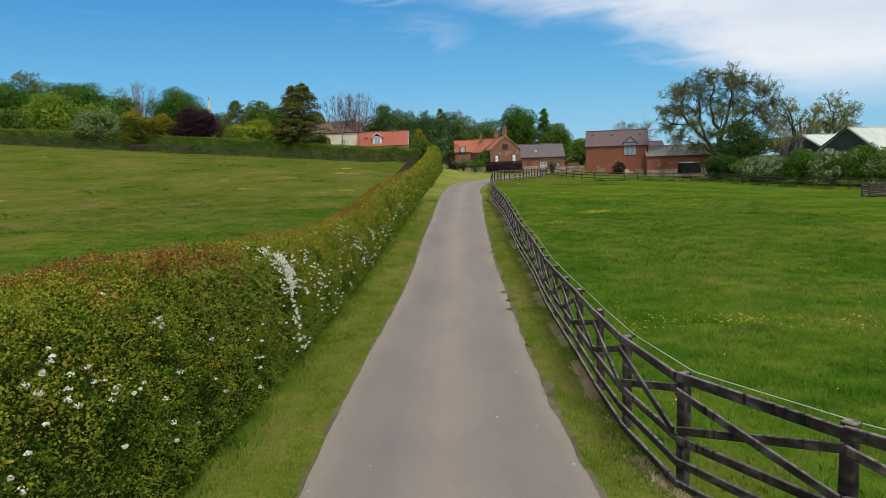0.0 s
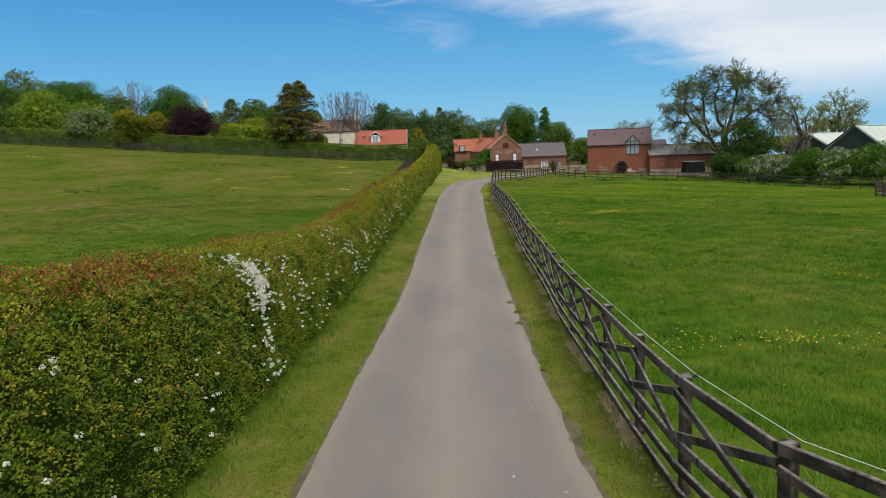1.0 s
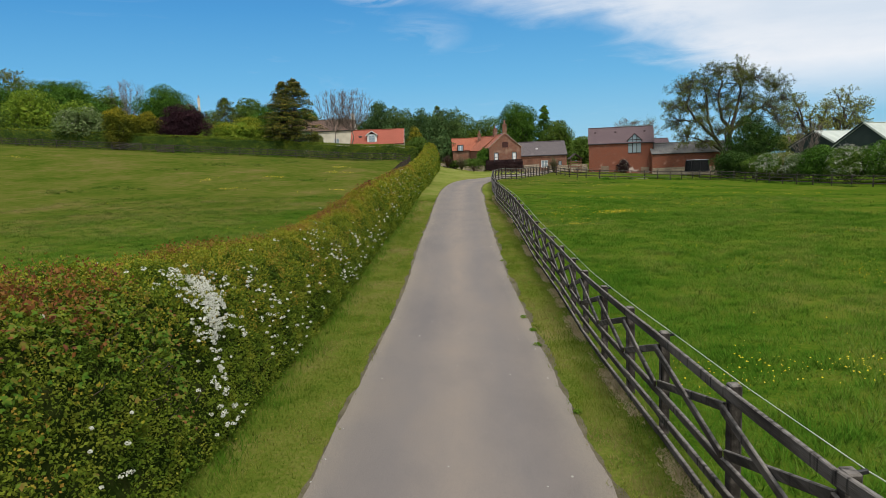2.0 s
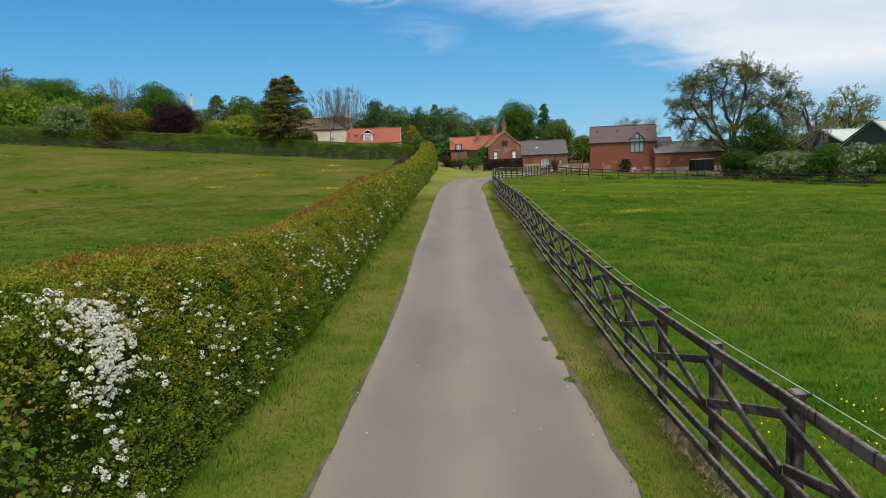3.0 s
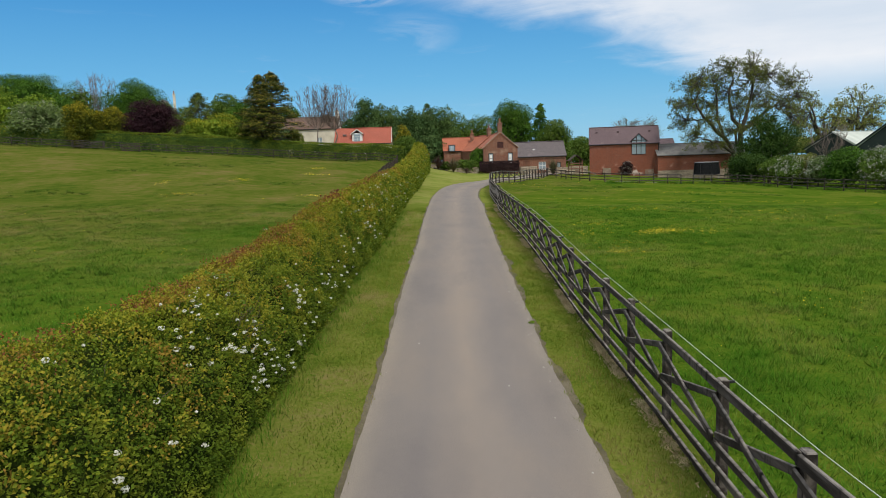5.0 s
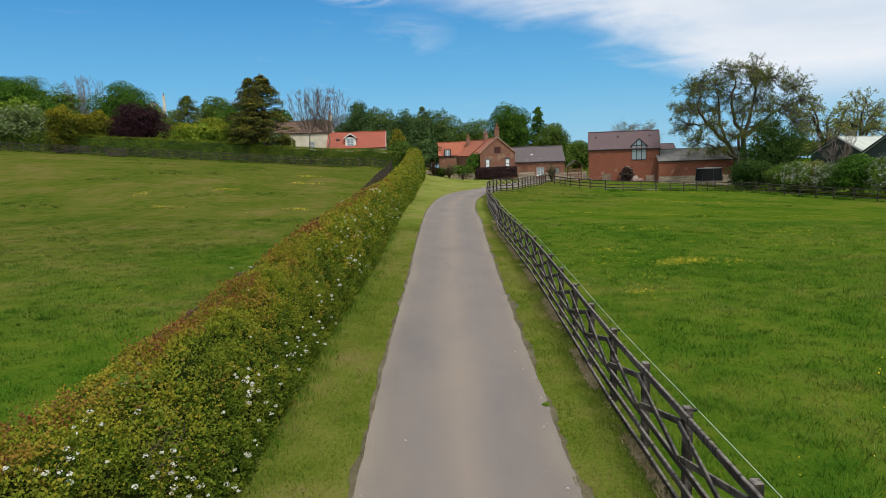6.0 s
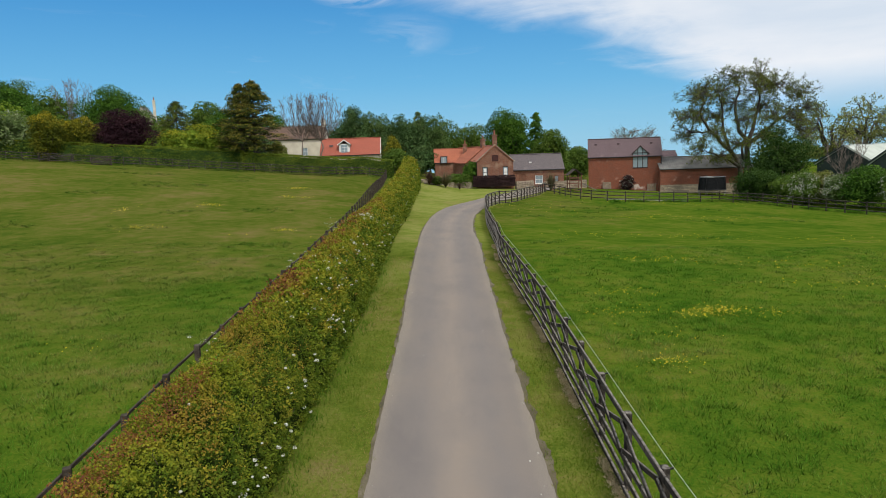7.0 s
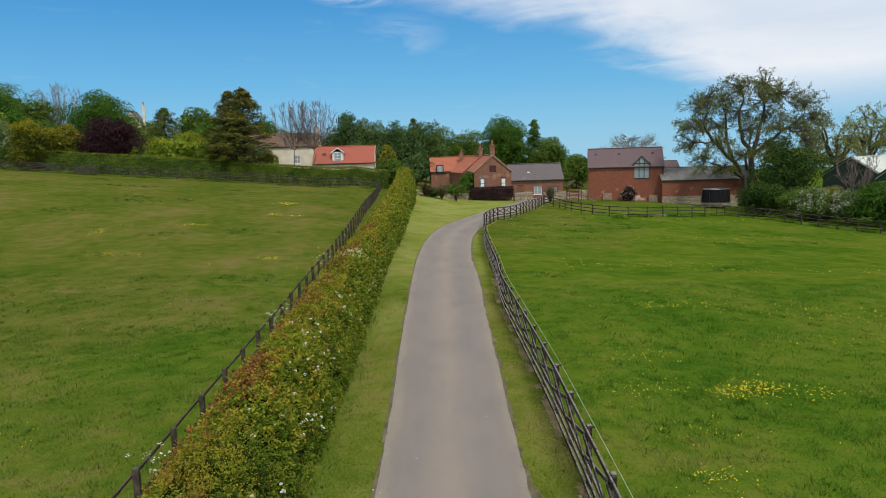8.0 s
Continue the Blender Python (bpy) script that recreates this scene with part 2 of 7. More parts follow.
M_MEADOW = meadow_material("meadow_grass", [(0.031, 0.075, 0.006), (0.053, 0.101, 0.008), (0.085, 0.121, 0.012), (0.121, 0.126, 0.023)], [(0.039, 0.072, 0.008), (0.070, 0.095, 0.012), (0.101, 0.108, 0.021), (0.142, 0.116, 0.039)])
M_BLADE = meadow_material("grass_blades", [(0.045, 0.136, 0.010), (0.075, 0.180, 0.015), (0.118, 0.210, 0.025), (0.175, 0.222, 0.047)], [(0.066, 0.138, 0.014), (0.103, 0.170, 0.023), (0.145, 0.190, 0.038), (0.194, 0.198, 0.061)], blade=True)
M_VERGE = meadow_material("verge_and_lawn", [(0.056, 0.090, 0.010), (0.094, 0.126, 0.016), (0.132, 0.144, 0.028), (0.172, 0.142, 0.052)], [(0.110, 0.150, 0.022), (0.160, 0.195, 0.036), (0.208, 0.225, 0.058), (0.250, 0.240, 0.085)])
M_VERGE_BLADE = material("verge_blades", [(0.084, 0.142, 0.013), (0.142, 0.190, 0.020), (0.204, 0.214, 0.038), (0.276, 0.222, 0.088)], scale=1.1, fine=6, island=0.45, leaf=0.2, bump=0, rough=1.0, spec=0.0, contrast=1.8, upright=True, stretch=(1.6, 0.35, 1))


def road_material():
    """Worn tarmac: paler warm crown, greyer wheel tracks, dusty edges, patches and fine stones."""
    m = bpy.data.materials.new("worn_tarmac")
    m.use_nodes = True
    n, l = m.node_tree.nodes, m.node_tree.links
    bsdf, geo, uv = n["Principled BSDF"], n.new("ShaderNodeNewGeometry"), n.new("ShaderNodeUVMap")
    sep = n.new("ShaderNodeSeparateXYZ")
    l.new(uv.outputs[0], sep.inputs[0])

    def tex(scale, detail, stretch=(1, 1, 1)):
        mp, x = n.new("ShaderNodeMapping"), n.new("ShaderNodeTexNoise")
        mp.inputs["Scale"].default_value = stretch
        x.inputs["Scale"].default_value, x.inputs["Detail"].default_value, x.inputs["Roughness"].default_value = scale, detail, 0.62
        l.new(geo.outputs["Position"], mp.inputs["Vector"])
        l.new(mp.outputs[0], x.inputs["Vector"])
        return x.outputs[0]

    def calc(op, a, b):
        x = n.new("ShaderNodeMath")
        x.operation = op
        for k, q in enumerate((a, b)):
            if isinstance(q, float):
                x.inputs[k].default_value = q
            else:
                l.new(q, x.inputs[k])
        return x.outputs[0]

    def ramp(value, stops):
        r = n.new("ShaderNodeValToRGB")
        while len(r.color_ramp.elements) < len(stops):
            r.color_ramp.elements.new(0.5)
        for k, (at, c) in enumerate(stops):
            r.color_ramp.elements[k].position, r.color_ramp.elements[k].color = at, (*c, 1)
        l.new(value, r.inputs[0])
        return r.outputs[0]

    def mixed(kind, share, a, b):
        x = n.new("ShaderNodeMixRGB")
        x.blend_type = kind
        if isinstance(share, float):
            x.inputs[0].default_value = share
        else:
            l.new(share, x.inputs[0])
        l.new(a, x.inputs[1])
        l.new(b, x.inputs[2])
        return x.outputs[0]

    wander = calc("MULTIPLY", calc("SUBTRACT", tex(0.9, 3.0, (1, 0.25, 1)), 0.5), 0.16)
    across = calc("ADD", sep.outputs[0], wander)
    bands = ramp(across, ((0.02, (0.240, 0.208, 0.172)), (0.10, (0.204, 0.178, 0.157)), (0.27, (0.196, 0.172, 0.156)), (0.50, (0.244, 0.206, 0.174)), (0.73, (0.198, 0.174, 0.158)), (0.90, (0.206, 0.178, 0.156)), (0.98, (0.240, 0.208, 0.172))))
    patches = ramp(tex(0.7, 6.0, (1, 0.4, 1)), ((0.30, (0.86, 0.87, 0.90)), (0.50, (1.0, 1.0, 1.0)), (0.72, (1.10, 1.07, 1.02))))
    stones = ramp(tex(95.0, 3.0), ((0.32, (0.70, 0.70, 0.71)), (0.52, (1.0, 1.0, 1.0)), (0.70, (1.28, 1.26, 1.22))))
    last = mixed("MULTIPLY", 0.9, mixed("MULTIPLY", 1.0, bands, patches), stones)
    l.new(last, bsdf.inputs["Base Color"])
    bsdf.inputs["Roughness"].default_value, bsdf.inputs["Specular IOR Level"].default_value = 0.92, 0.2
    bp = n.new("ShaderNodeBump")
    bp.inputs["Strength"].default_value, bp.inputs["Distance"].default_value = 0.4, 0.012
    l.new(tex(70.0, 4.0), bp.inputs["Height"])
    l.new(bp.outputs[0], bsdf.inputs["Normal"])
    return m


M_ROAD = road_material()
M_DIRT = material("bare_earth", [(0.060, 0.052, 0.026), (0.105, 0.088, 0.048), (0.165, 0.140, 0.090)], scale=2, fine=25, bump=0.4)
M_GRAVEL = material("gravel", [(0.12, 0.115, 0.10), (0.20, 0.19, 0.17), (0.29, 0.28, 0.25)], scale=1.5, fine=30, bump=0.5)
M_STRAW = material("bleached_straw", [(0.280, 0.215, 0.110), (0.400, 0.320, 0.180), (0.500, 0.420, 0.260)], scale=3, fine=8, island=0.6, leaf=0.1, bump=0, rough=1.0, spec=0.0, upright=True)
M_LUSH = material("lush_verge_blades", [(0.048, 0.120, 0.010), (0.080, 0.170, 0.014), (0.122, 0.206, 0.022), (0.166, 0.215, 0.036)], scale=1.0, fine=5, island=0.5, leaf=0.2, bump=0, rough=1.0, spec=0.0, upright=True)
M_PEBBLE = material("pale_pebble", [(0.28, 0.26, 0.23), (0.48, 0.46, 0.41)], scale=5, bump=0)
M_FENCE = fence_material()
M_OLD_FENCE = material("old_fence_timber", [(0.022, 0.017, 0.012), (0.050, 0.040, 0.030), (0.105, 0.088, 0.070)], scale=2.5, fine=20, bump=0.3, stretch=(3, 0.6, 3), spec=0.2)
M_WIRE = material("white_rope", [(0.42, 0.46, 0.36), (0.55, 0.58, 0.48)], scale=3, bump=0, rough=0.5)
M_BLACK = material("black_plastic", [(0.012, 0.012, 0.013), (0.03, 0.03, 0.03)], scale=4, bump=0, rough=0.5)
# dark greens that put the shade between the hedge's leaves into colour
M_HEDGE_CORE = material("hedge_gap_shade", [(0.012, 0.022, 0.004), (0.024, 0.038, 0.007), (0.046, 0.052, 0.014)], scale=4, fine=30, bump=0.8, rough=1.0, spec=0.0)
M_HEDGE_LEAF = material("hedge_leaves", [(0.050, 0.092, 0.008), (0.096, 0.150, 0.012), (0.156, 0.206, 0.018), (0.226, 0.246, 0.026)], scale=2.2, fine=6, island=0.28, leaf=0.3, bump=0, rough=0.7, spec=0.1, contrast=1.5)
M_HEDGE_NEW = material("new_leaves", [(0.165, 0.218, 0.015), (0.240, 0.262, 0.020), (0.310, 0.268, 0.026), (0.300, 0.180, 0.032)], scale=1.2, fine=5, island=0.25, leaf=0.3, bump=0, rough=0.7, spec=0.1, contrast=1.5)
M_HEDGE_BRONZE = material("bronze_tips", [(0.190, 0.160, 0.018), (0.270, 0.135, 0.024), (0.230, 0.085, 0.032), (0.150, 0.050, 0.028)], scale=1.2, fine=5, island=0.6, leaf=0.35, bump=0, rough=0.6, spec=0.15)
M_SYCAMORE = material("sycamore_leaves", [(0.050, 0.118, 0.010), (0.100, 0.180, 0.016), (0.170, 0.190, 0.024), (0.200, 0.088, 0.032)], scale=1.6, fine=6, island=0.7, leaf=0.3, bump=0, rough=0.7, spec=0.1)
M_TWIG = material("hedge_twig_bark", [(0.050, 0.036, 0.024), (0.110, 0.085, 0.058), (0.170, 0.140, 0.100)], scale=5, bump=0)
M_BLOSSOM = material("white_blossom", [(0.50, 0.50, 0.40), (0.74, 0.74, 0.66)], scale=4, island=0.6, leaf=0.2, bump=0, rough=0.7)
M_BUTTERCUP = material("buttercup", [(0.62, 0.46, 0.01), (0.80, 0.62, 0.02)], scale=4, island=0.6, bump=0, rough=0.4)
M_BARK = material("bark", [(0.030, 0.026, 0.020), (0.065, 0.055, 0.043), (0.110, 0.096, 0.076)], scale=2, fine=15, bump=0.5)
M_BARE_BARK = material("bare_twigs", [(0.120, 0.092, 0.078), (0.175, 0.138, 0.116), (0.235, 0.190, 0.160)], scale=2, fine=15, bump=0.3)
M_PALE_BARK = material("pale_bark", [(0.13, 0.10, 0.085), (0.20, 0.16, 0.135), (0.28, 0.235, 0.20)], scale=2, fine=15, bump=0.5)


def leaves_material(name, *colours, clump=0.7, inside=0.32):
    return material(name, colours, scale=clump, fine=3.0, island=inside, leaf=0.25, bump=0, rough=0.7, spec=0.1)


M_DARK_LEAF = leaves_material("dark_leaves", (0.022, 0.060, 0.008), (0.056, 0.130, 0.013), (0.110, 0.205, 0.022))
M_IVY_LEAF = leaves_material("ivy_leaves", (0.014, 0.036, 0.007), (0.034, 0.074, 0.012), (0.068, 0.118, 0.020))
M_MID_LEAF = leaves_material("mid_leaves", (0.034, 0.072, 0.010), (0.084, 0.146, 0.020), (0.150, 0.212, 0.034))
M_LIGHT_LEAF = leaves_material("light_leaves", (0.085, 0.150, 0.014), (0.165, 0.250, 0.022), (0.260, 0.325, 0.034))
M_OLIVE_LEAF = leaves_material("olive_leaves", (0.085, 0.110, 0.026), (0.175, 0.195, 0.042), (0.270, 0.275, 0.065))
M_LIGHT_OLIVE = leaves_material("pale_young_leaves", (0.130, 0.160, 0.036), (0.235, 0.255, 0.056), (0.330, 0.330, 0.085))
M_OAK_LEAF = leaves_material("young_oak_leaves", (0.084, 0.114, 0.020), (0.152, 0.182, 0.030), (0.226, 0.240, 0.044))
M_SPRUCE_LEAF = leaves_material("spruce_needles", (0.034, 0.074, 0.022), (0.062, 0.118, 0.034), (0.108, 0.164, 0.050))
M_FARM_TREE = leaves_material("farm_tree_leaves", (0.044, 0.092, 0.024), (0.090, 0.152, 0.038), (0.150, 0.212, 0.056))
M_CYPRESS_LEAF = leaves_material("cypress_sprays", (0.018, 0.034, 0.008), (0.046, 0.068, 0.012), (0.100, 0.112, 0.020), clump=0.9)
M_OLIVE_CONIFER = leaves_material("olive_conifer_sprays", (0.050, 0.078, 0.012), (0.095, 0.128, 0.018), (0.165, 0.188, 0.030))
M_CYPRESS_TIP = leaves_material("golden_cypress_tips", (0.150, 0.140, 0.020), (0.280, 0.225, 0.032), (0.390, 0.300, 0.046), clump=0.9)
M_GOLD_LEAF = leaves_material("golden_sprays", (0.046, 0.068, 0.008), (0.098, 0.116, 0.012), (0.190, 0.180, 0.016), clump=0.6)
M_GOLD_TIP = leaves_material("yellow_tips", (0.240, 0.215, 0.014), (0.400, 0.330, 0.018), (0.520, 0.410, 0.024), clump=0.8)
M_PURPLE_LEAF = leaves_material("purple_leaves", (0.018, 0.009, 0.013), (0.036, 0.015, 0.021), (0.075, 0.032, 0.037))
M_GREY_LEAF = leaves_material("grey_green_leaves", (0.070, 0.118, 0.032), (0.135, 0.190, 0.062), (0.235, 0.280, 0.130))
M_DARK_HEDGE = leaves_material("copper_hedge_leaves", (0.020, 0.012, 0.014), (0.041, 0.022, 0.023), (0.072, 0.043, 0.038))
M_BOX_HEDGE = leaves_material("clipped_hedge_leaves", (0.055, 0.092, 0.009), (0.110, 0.155, 0.014), (0.190, 0.215, 0.022))

M_BRICK = brick_material("red_brick", ((0.290, 0.088, 0.042), (0.205, 0.062, 0.032)), (0.20, 0.13, 0.10), (0.36, 0.20, 0.145), worn=0.62)
M_HOUSE_BRICK = brick_material("old_brown_brick", ((0.265, 0.108, 0.062), (0.185, 0.076, 0.048)), (0.25, 0.19, 0.14), (0.34, 0.22, 0.15), worn=0.56)
M_PALE_BRICK = brick_material("flaking_brick", ((0.290, 0.088, 0.042), (0.215, 0.066, 0.036)), (0.22, 0.15, 0.12), (0.60, 0.52, 0.46), worn=0.57)
M_STONE = brick_material("rubble_stone", ((0.42, 0.36, 0.26), (0.28, 0.235, 0.175)), (0.17, 0.145, 0.11), (0.46, 0.41, 0.32), size=(0.36, 0.2), worn=0.58)
M_SLATE = brick_material("slate_tiles", ((0.125, 0.112, 0.118), (0.160, 0.138, 0.142)), (0.085, 0.078, 0.08), (0.175, 0.15, 0.15), size=(0.30, 0.16), worn=0.62)
M_BARN_SLATE = brick_material("purple_slate", ((0.128, 0.088, 0.098), (0.158, 0.112, 0.120)), (0.085, 0.064, 0.068), (0.170, 0.128, 0.126), size=(0.30, 0.16), worn=0.62)
M_PANTILE = brick_material("orange_pantiles", ((0.460, 0.150, 0.075), (0.390, 0.125, 0.065)), (0.26, 0.085, 0.05), (0.36, 0.165, 0.10), size=(0.26, 0.30), worn=0.62)
M_RED_TILE = brick_material("red_pantiles", ((0.430, 0.120, 0.075), (0.370, 0.100, 0.065)), (0.26, 0.08, 0.05), (0.32, 0.12, 0.085), size=(0.24, 0.30), worn=0.64)
M_BROWN_TILE = brick_material("brown_tiles", ((0.165, 0.100, 0.070), (0.130, 0.080, 0.058)), (0.09, 0.06, 0.045), (0.19, 0.13, 0.09), size=(0.26, 0.25))
M_RENDER = material("cream_wall", [(0.50, 0.45, 0.35), (0.62, 0.57, 0.46), (0.70, 0.66, 0.55)], scale=0.8, fine=10, bump=0.2)
M_WHITE = material("white_paint", [(0.66, 0.66, 0.63), (0.80, 0.80, 0.78)], scale=3, fine=20, bump=0.05, rough=0.5)
M_SHEET = material("corrugated_grey", [(0.13, 0.125, 0.12), (0.19, 0.185, 0.175), (0.25, 0.24, 0.22)], scale=1.2, fine=6, bump=0.1, rough=0.7)
M_SHED_ROOF = material("pale_sheet_roof", [(0.36, 0.40, 0.35), (0.46, 0.50, 0.44), (0.55, 0.58, 0.52)], scale=0.6, fine=5, bump=0.1, rough=0.6)
M_SHED_WALL = material("dark_green_cladding", [(0.012, 0.022, 0.018), (0.022, 0.036, 0.030)], scale=0.7, fine=6, bump=0.1, rough=0.6)
M_FRAME = material("dark_window_paint", [(0.020, 0.014, 0.014), (0.045, 0.030, 0.028)], scale=3, bump=0, rough=0.5)
M_TERRACOTTA = material("terracotta", [(0.25, 0.10, 0.06), (0.36, 0.15, 0.09)], scale=4, fine=20, bump=0.1)
M_WOOD_RED = material("stained_wood", [(0.13, 0.06, 0.04), (0.21, 0.10, 0.065)], scale=3, fine=20, bump=0.2)
M_PALLET = material("dry_pallet_wood", [(0.13, 0.10, 0.07), (0.22, 0.175, 0.125), (0.31, 0.26, 0.19)], scale=3, fine=20, bump=0.2)
M_SHUTTER = material("dark_red_boards", [(0.040, 0.016, 0.014), (0.075, 0.028, 0.024)], scale=3, fine=20, bump=0.2)
M_NET = material("dark_mesh_net", [(0.010, 0.011, 0.012), (0.020, 0.021, 0.022)], scale=4, fine=30, bump=0.1, rough=1.0, spec=0.02)
M_METAL = material("galvanised_tube", [(0.30, 0.31, 0.32), (0.42, 0.43, 0.44)], scale=4, bump=0, rough=0.4, metal=0.8)
M_STRAP = material("sword_leaves", [(0.055, 0.045, 0.030), (0.110, 0.100, 0.050), (0.170, 0.160, 0.080)], scale=3, island=0.6, leaf=0.2, bump=0)
M_PHLOX = material("bronze_sword_leaves", [(0.040, 0.022, 0.020), (0.075, 0.042, 0.034), (0.115, 0.075, 0.050)], scale=3, island=0.6, leaf=0.2, bump=0)

M_GLASS = bpy.data.materials.new("window_glass")
M_GLASS.use_nodes = True
gb = M_GLASS.node_tree.nodes["Principled BSDF"]
gb.inputs["Base Color"].default_value = (0.26, 0.32, 0.36, 1)
gb.inputs["Roughness"].default_value, gb.inputs["Specular IOR Level"].default_value = 0.06, 1.0


# ---- the lie of the land ----
PROFILE_Y = [-200, -60, -10, 0, 6.6, 10, 12.5, 14, 17, 20, 22, 26, 32, 38, 44, 50, 56, 62, 68, 74, 80, 86, 92, 98, 106, 114, 125, 160, 230, 400, 1500, 5000]
PROFILE_Z = [5.0, 2.2, 0.95, 0.52, 0.22, 0.02, -0.12, -0.19, -0.28, -0.34, -0.36, -0.24, -0.05, 0.0, 0.06, 0.12, 0.08, 0.02, 0.03, 0.06, 0.12, 0.14, 0.08, 0.04, 0.04, 0.33, 0.4, 0.6, -0.5, -7, -62, -240]
ROAD_L = ([-12, 0, 7, 10, 14, 17.7, 21, 25, 30, 35.5, 39.4, 45, 50, 56, 62, 68, 74, 80, 86, 92, 98, 104, 110, 118, 124],
          [-1.55, -1.55, -1.58, -1.59, -1.48, -1.29, -1.17, -1.01, -0.88, -0.68, -0.53, -0.42, -0.24, -0.04, 0.19, 0.65, 1.36, 2.55, 4.23, 6.08, 8.14, 10.4, 13.0, 16.75, 19.6])
ROAD_R = ([-12, 0, 6.4, 8, 10, 14, 17.4, 20.5, 25, 27, 30, 34.5, 39, 44.5, 50, 56, 62, 68, 74, 80, 86, 92, 98, 104, 110, 118, 124],
          [1.62, 1.58, 1.54, 1.49, 1.50, 1.61, 1.72, 1.83, 1.88, 1.97, 2.08, 2.22, 2.44, 2.69, 2.98, 3.36, 3.5, 3.92, 4.57, 5.83, 7.37, 9.33, 11.4, 13.7, 16.4, 20.1, 23.0])
FENCE = ([-4, 3.2, 4.92, 6.6, 8.4, 10.1, 12.4, 14, 15.86, 17.7, 19.5, 21.6, 23.3, 25, 26.7, 28.3, 32, 38, 44, 50, 56, 62, 68, 74, 80, 86, 92, 98, 104, 107.4, 109.7],
         [5.2, 4.12, 3.16, 2.30, 2.33, 2.39, 2.53, 2.58, 2.66, 2.73, 2.86, 2.98, 3.03, 3.06, 3.08, 3.14, 3.29, 3.56, 3.69, 3.80, 4.30, 4.68, 5.00, 5.50, 6.10, 7.85, 10.85, 12.85, 15.1, 16.1, 16.85])
HEDGE_R = ([-12, 0, 7, 14, 20, 26, 32, 38, 44, 50, 56, 62, 68, 74, 80, 86, 92, 98, 104, 110],
           [-3.0, -2.95, -2.88, -2.86, -2.74, -2.52, -2.28, -2.0, -1.82, -1.74, -1.6, -1.4, -1.1, -0.78, -0.6, -0.45, -0.2, 0.0, 0.15, 0.25])
HEDGE_L = ([-12, 10, 15, 20, 25, 33, 45, 60, 80, 95, 110], [-5.6, -5.4, -4.95, -4.55, -4.3, -4.0, -3.7, -3.25, -2.65, -2.1, -1.8])
LINE_L = ([-12, 33, 110.6], [-5.15, -4.78, -4.1])


def smoothstep(a, b, v):
    u = np.clip((v - a) / (b - a), 0, 1)
    return u * u * (3 - 2 * u)


def along(table, soft=1.5):
    """A smoothed curve x(y) through a table."""
    ys = np.arange(table[0][0] - 10, table[0][-1] + 10, 0.25)
    xs = np.interp(ys, *table)
    k = np.exp(-0.5 * (np.arange(-24, 25) * 0.25 / soft) ** 2)
    xs = np.convolve(np.pad(xs, 24, mode="edge"), k / k.sum(), "valid")
    return lambda y: np.interp(y, ys, xs)


profile = along((PROFILE_Y[1:-3], PROFILE_Z[1:-3]), 2.0)
road_l, road_r, fence_x = along(ROAD_L), along(ROAD_R), along(FENCE, 0.6)
hedge_r, hedge_l, line_l = along(HEDGE_R), along(HEDGE_L), along(LINE_L)


def ground_z(x, y):
    x, y = np.asarray(x, float), np.asarray(y, float)
    z = np.where((y > -50) & (y < 158), profile(y), np.interp(y, PROFILE_Y, PROFILE_Z))
    s = smoothstep(42, 108, y)
    z = z + s * (1.5 * smoothstep(6, -5, x) + 0.45 * smoothstep(-3, -9, x)) + 0.08 * np.clip(-5 - x, 0, 160) * (0.25 + 0.75 * s)
    z = z + 0.4 * smoothstep(-11, -6, x) * smoothstep(6.5, 2.5, x) * smoothstep(100, 112, y)  # the lawn's bank
    z = z - 0.2 * smoothstep(52, 60, y) * smoothstep(96, 86, y) * smoothstep(0.1, 1.2, x - road_r(y))
    return z - 0.06 * np.minimum(np.clip(x - 8, 0, 90), 28 + 62 * smoothstep(97, 112, y)) * smoothstep(15, 80, y) * smoothstep(260, 115, y)


def gz(x, y):
    return float(ground_z(x, y))


# ---- mesh helpers ----
def thing(name, label, category, group="", kind="", at=(0, 0, 0)):
    ob = new(name)
    ob.location = at
    ob.empty_display_size = 0.2
    return tagged(ob, label, category, group, kind)


def np_mesh(name, v, f):
    me = bpy.data.meshes.new(name)
    v, f = np.ascontiguousarray(v, np.float32), np.ascontiguousarray(f, np.int32)
    me.vertices.add(len(v))
    me.vertices.foreach_set("co", v.ravel())
    me.loops.add(f.size)
    me.loops.foreach_set("vertex_index", f.ravel())
    me.polygons.add(len(f))
    me.polygons.foreach_set("loop_start", np.arange(0, f.size, f.shape[1], dtype=np.int32))
    me.update(calc_edges=True)
    return me


def mesh_part(name, me, mat, parent=None, label="", kind="", smooth=False):
    if mat and not me.materials:
        me.materials.append(mat)
    if smooth:
        me.polygons.foreach_set("use_smooth", [True] * len(me.polygons))
    ob = new(name, me)
    if parent:
        ob.parent = parent
    return tagged(ob, label, kind=kind)


def part(name, bm, mat, parent=None, label="", kind="", smooth=False):
    me = bpy.data.meshes.new(name)
    bm.to_mesh(me)
    bm.free()
    return mesh_part(name, me, mat, parent, label, kind, smooth)


def box(bm, x0, x1, y0, y1, z0, z1, bevel=0.0):
    v = [bm.verts.new(p) for p in ((x0, y0, z0), (x1, y0, z0), (x1, y1, z0), (x0, y1, z0), (x0, y0, z1), (x1, y0, z1), (x1, y1, z1), (x0, y1, z1))]
    made = [bm.faces.new([v[k] for k in q]) for q in ((3, 2, 1, 0), (4, 5, 6, 7), (0, 1, 5, 4), (1, 2, 6, 5), (2, 3, 7, 6), (3, 0, 4, 7))]
    if bevel:
        bmesh.ops.bevel(bm, geom=list({e for q in made for e in q.edges}), offset=bevel, segments=1, affect="EDGES")
    return bm


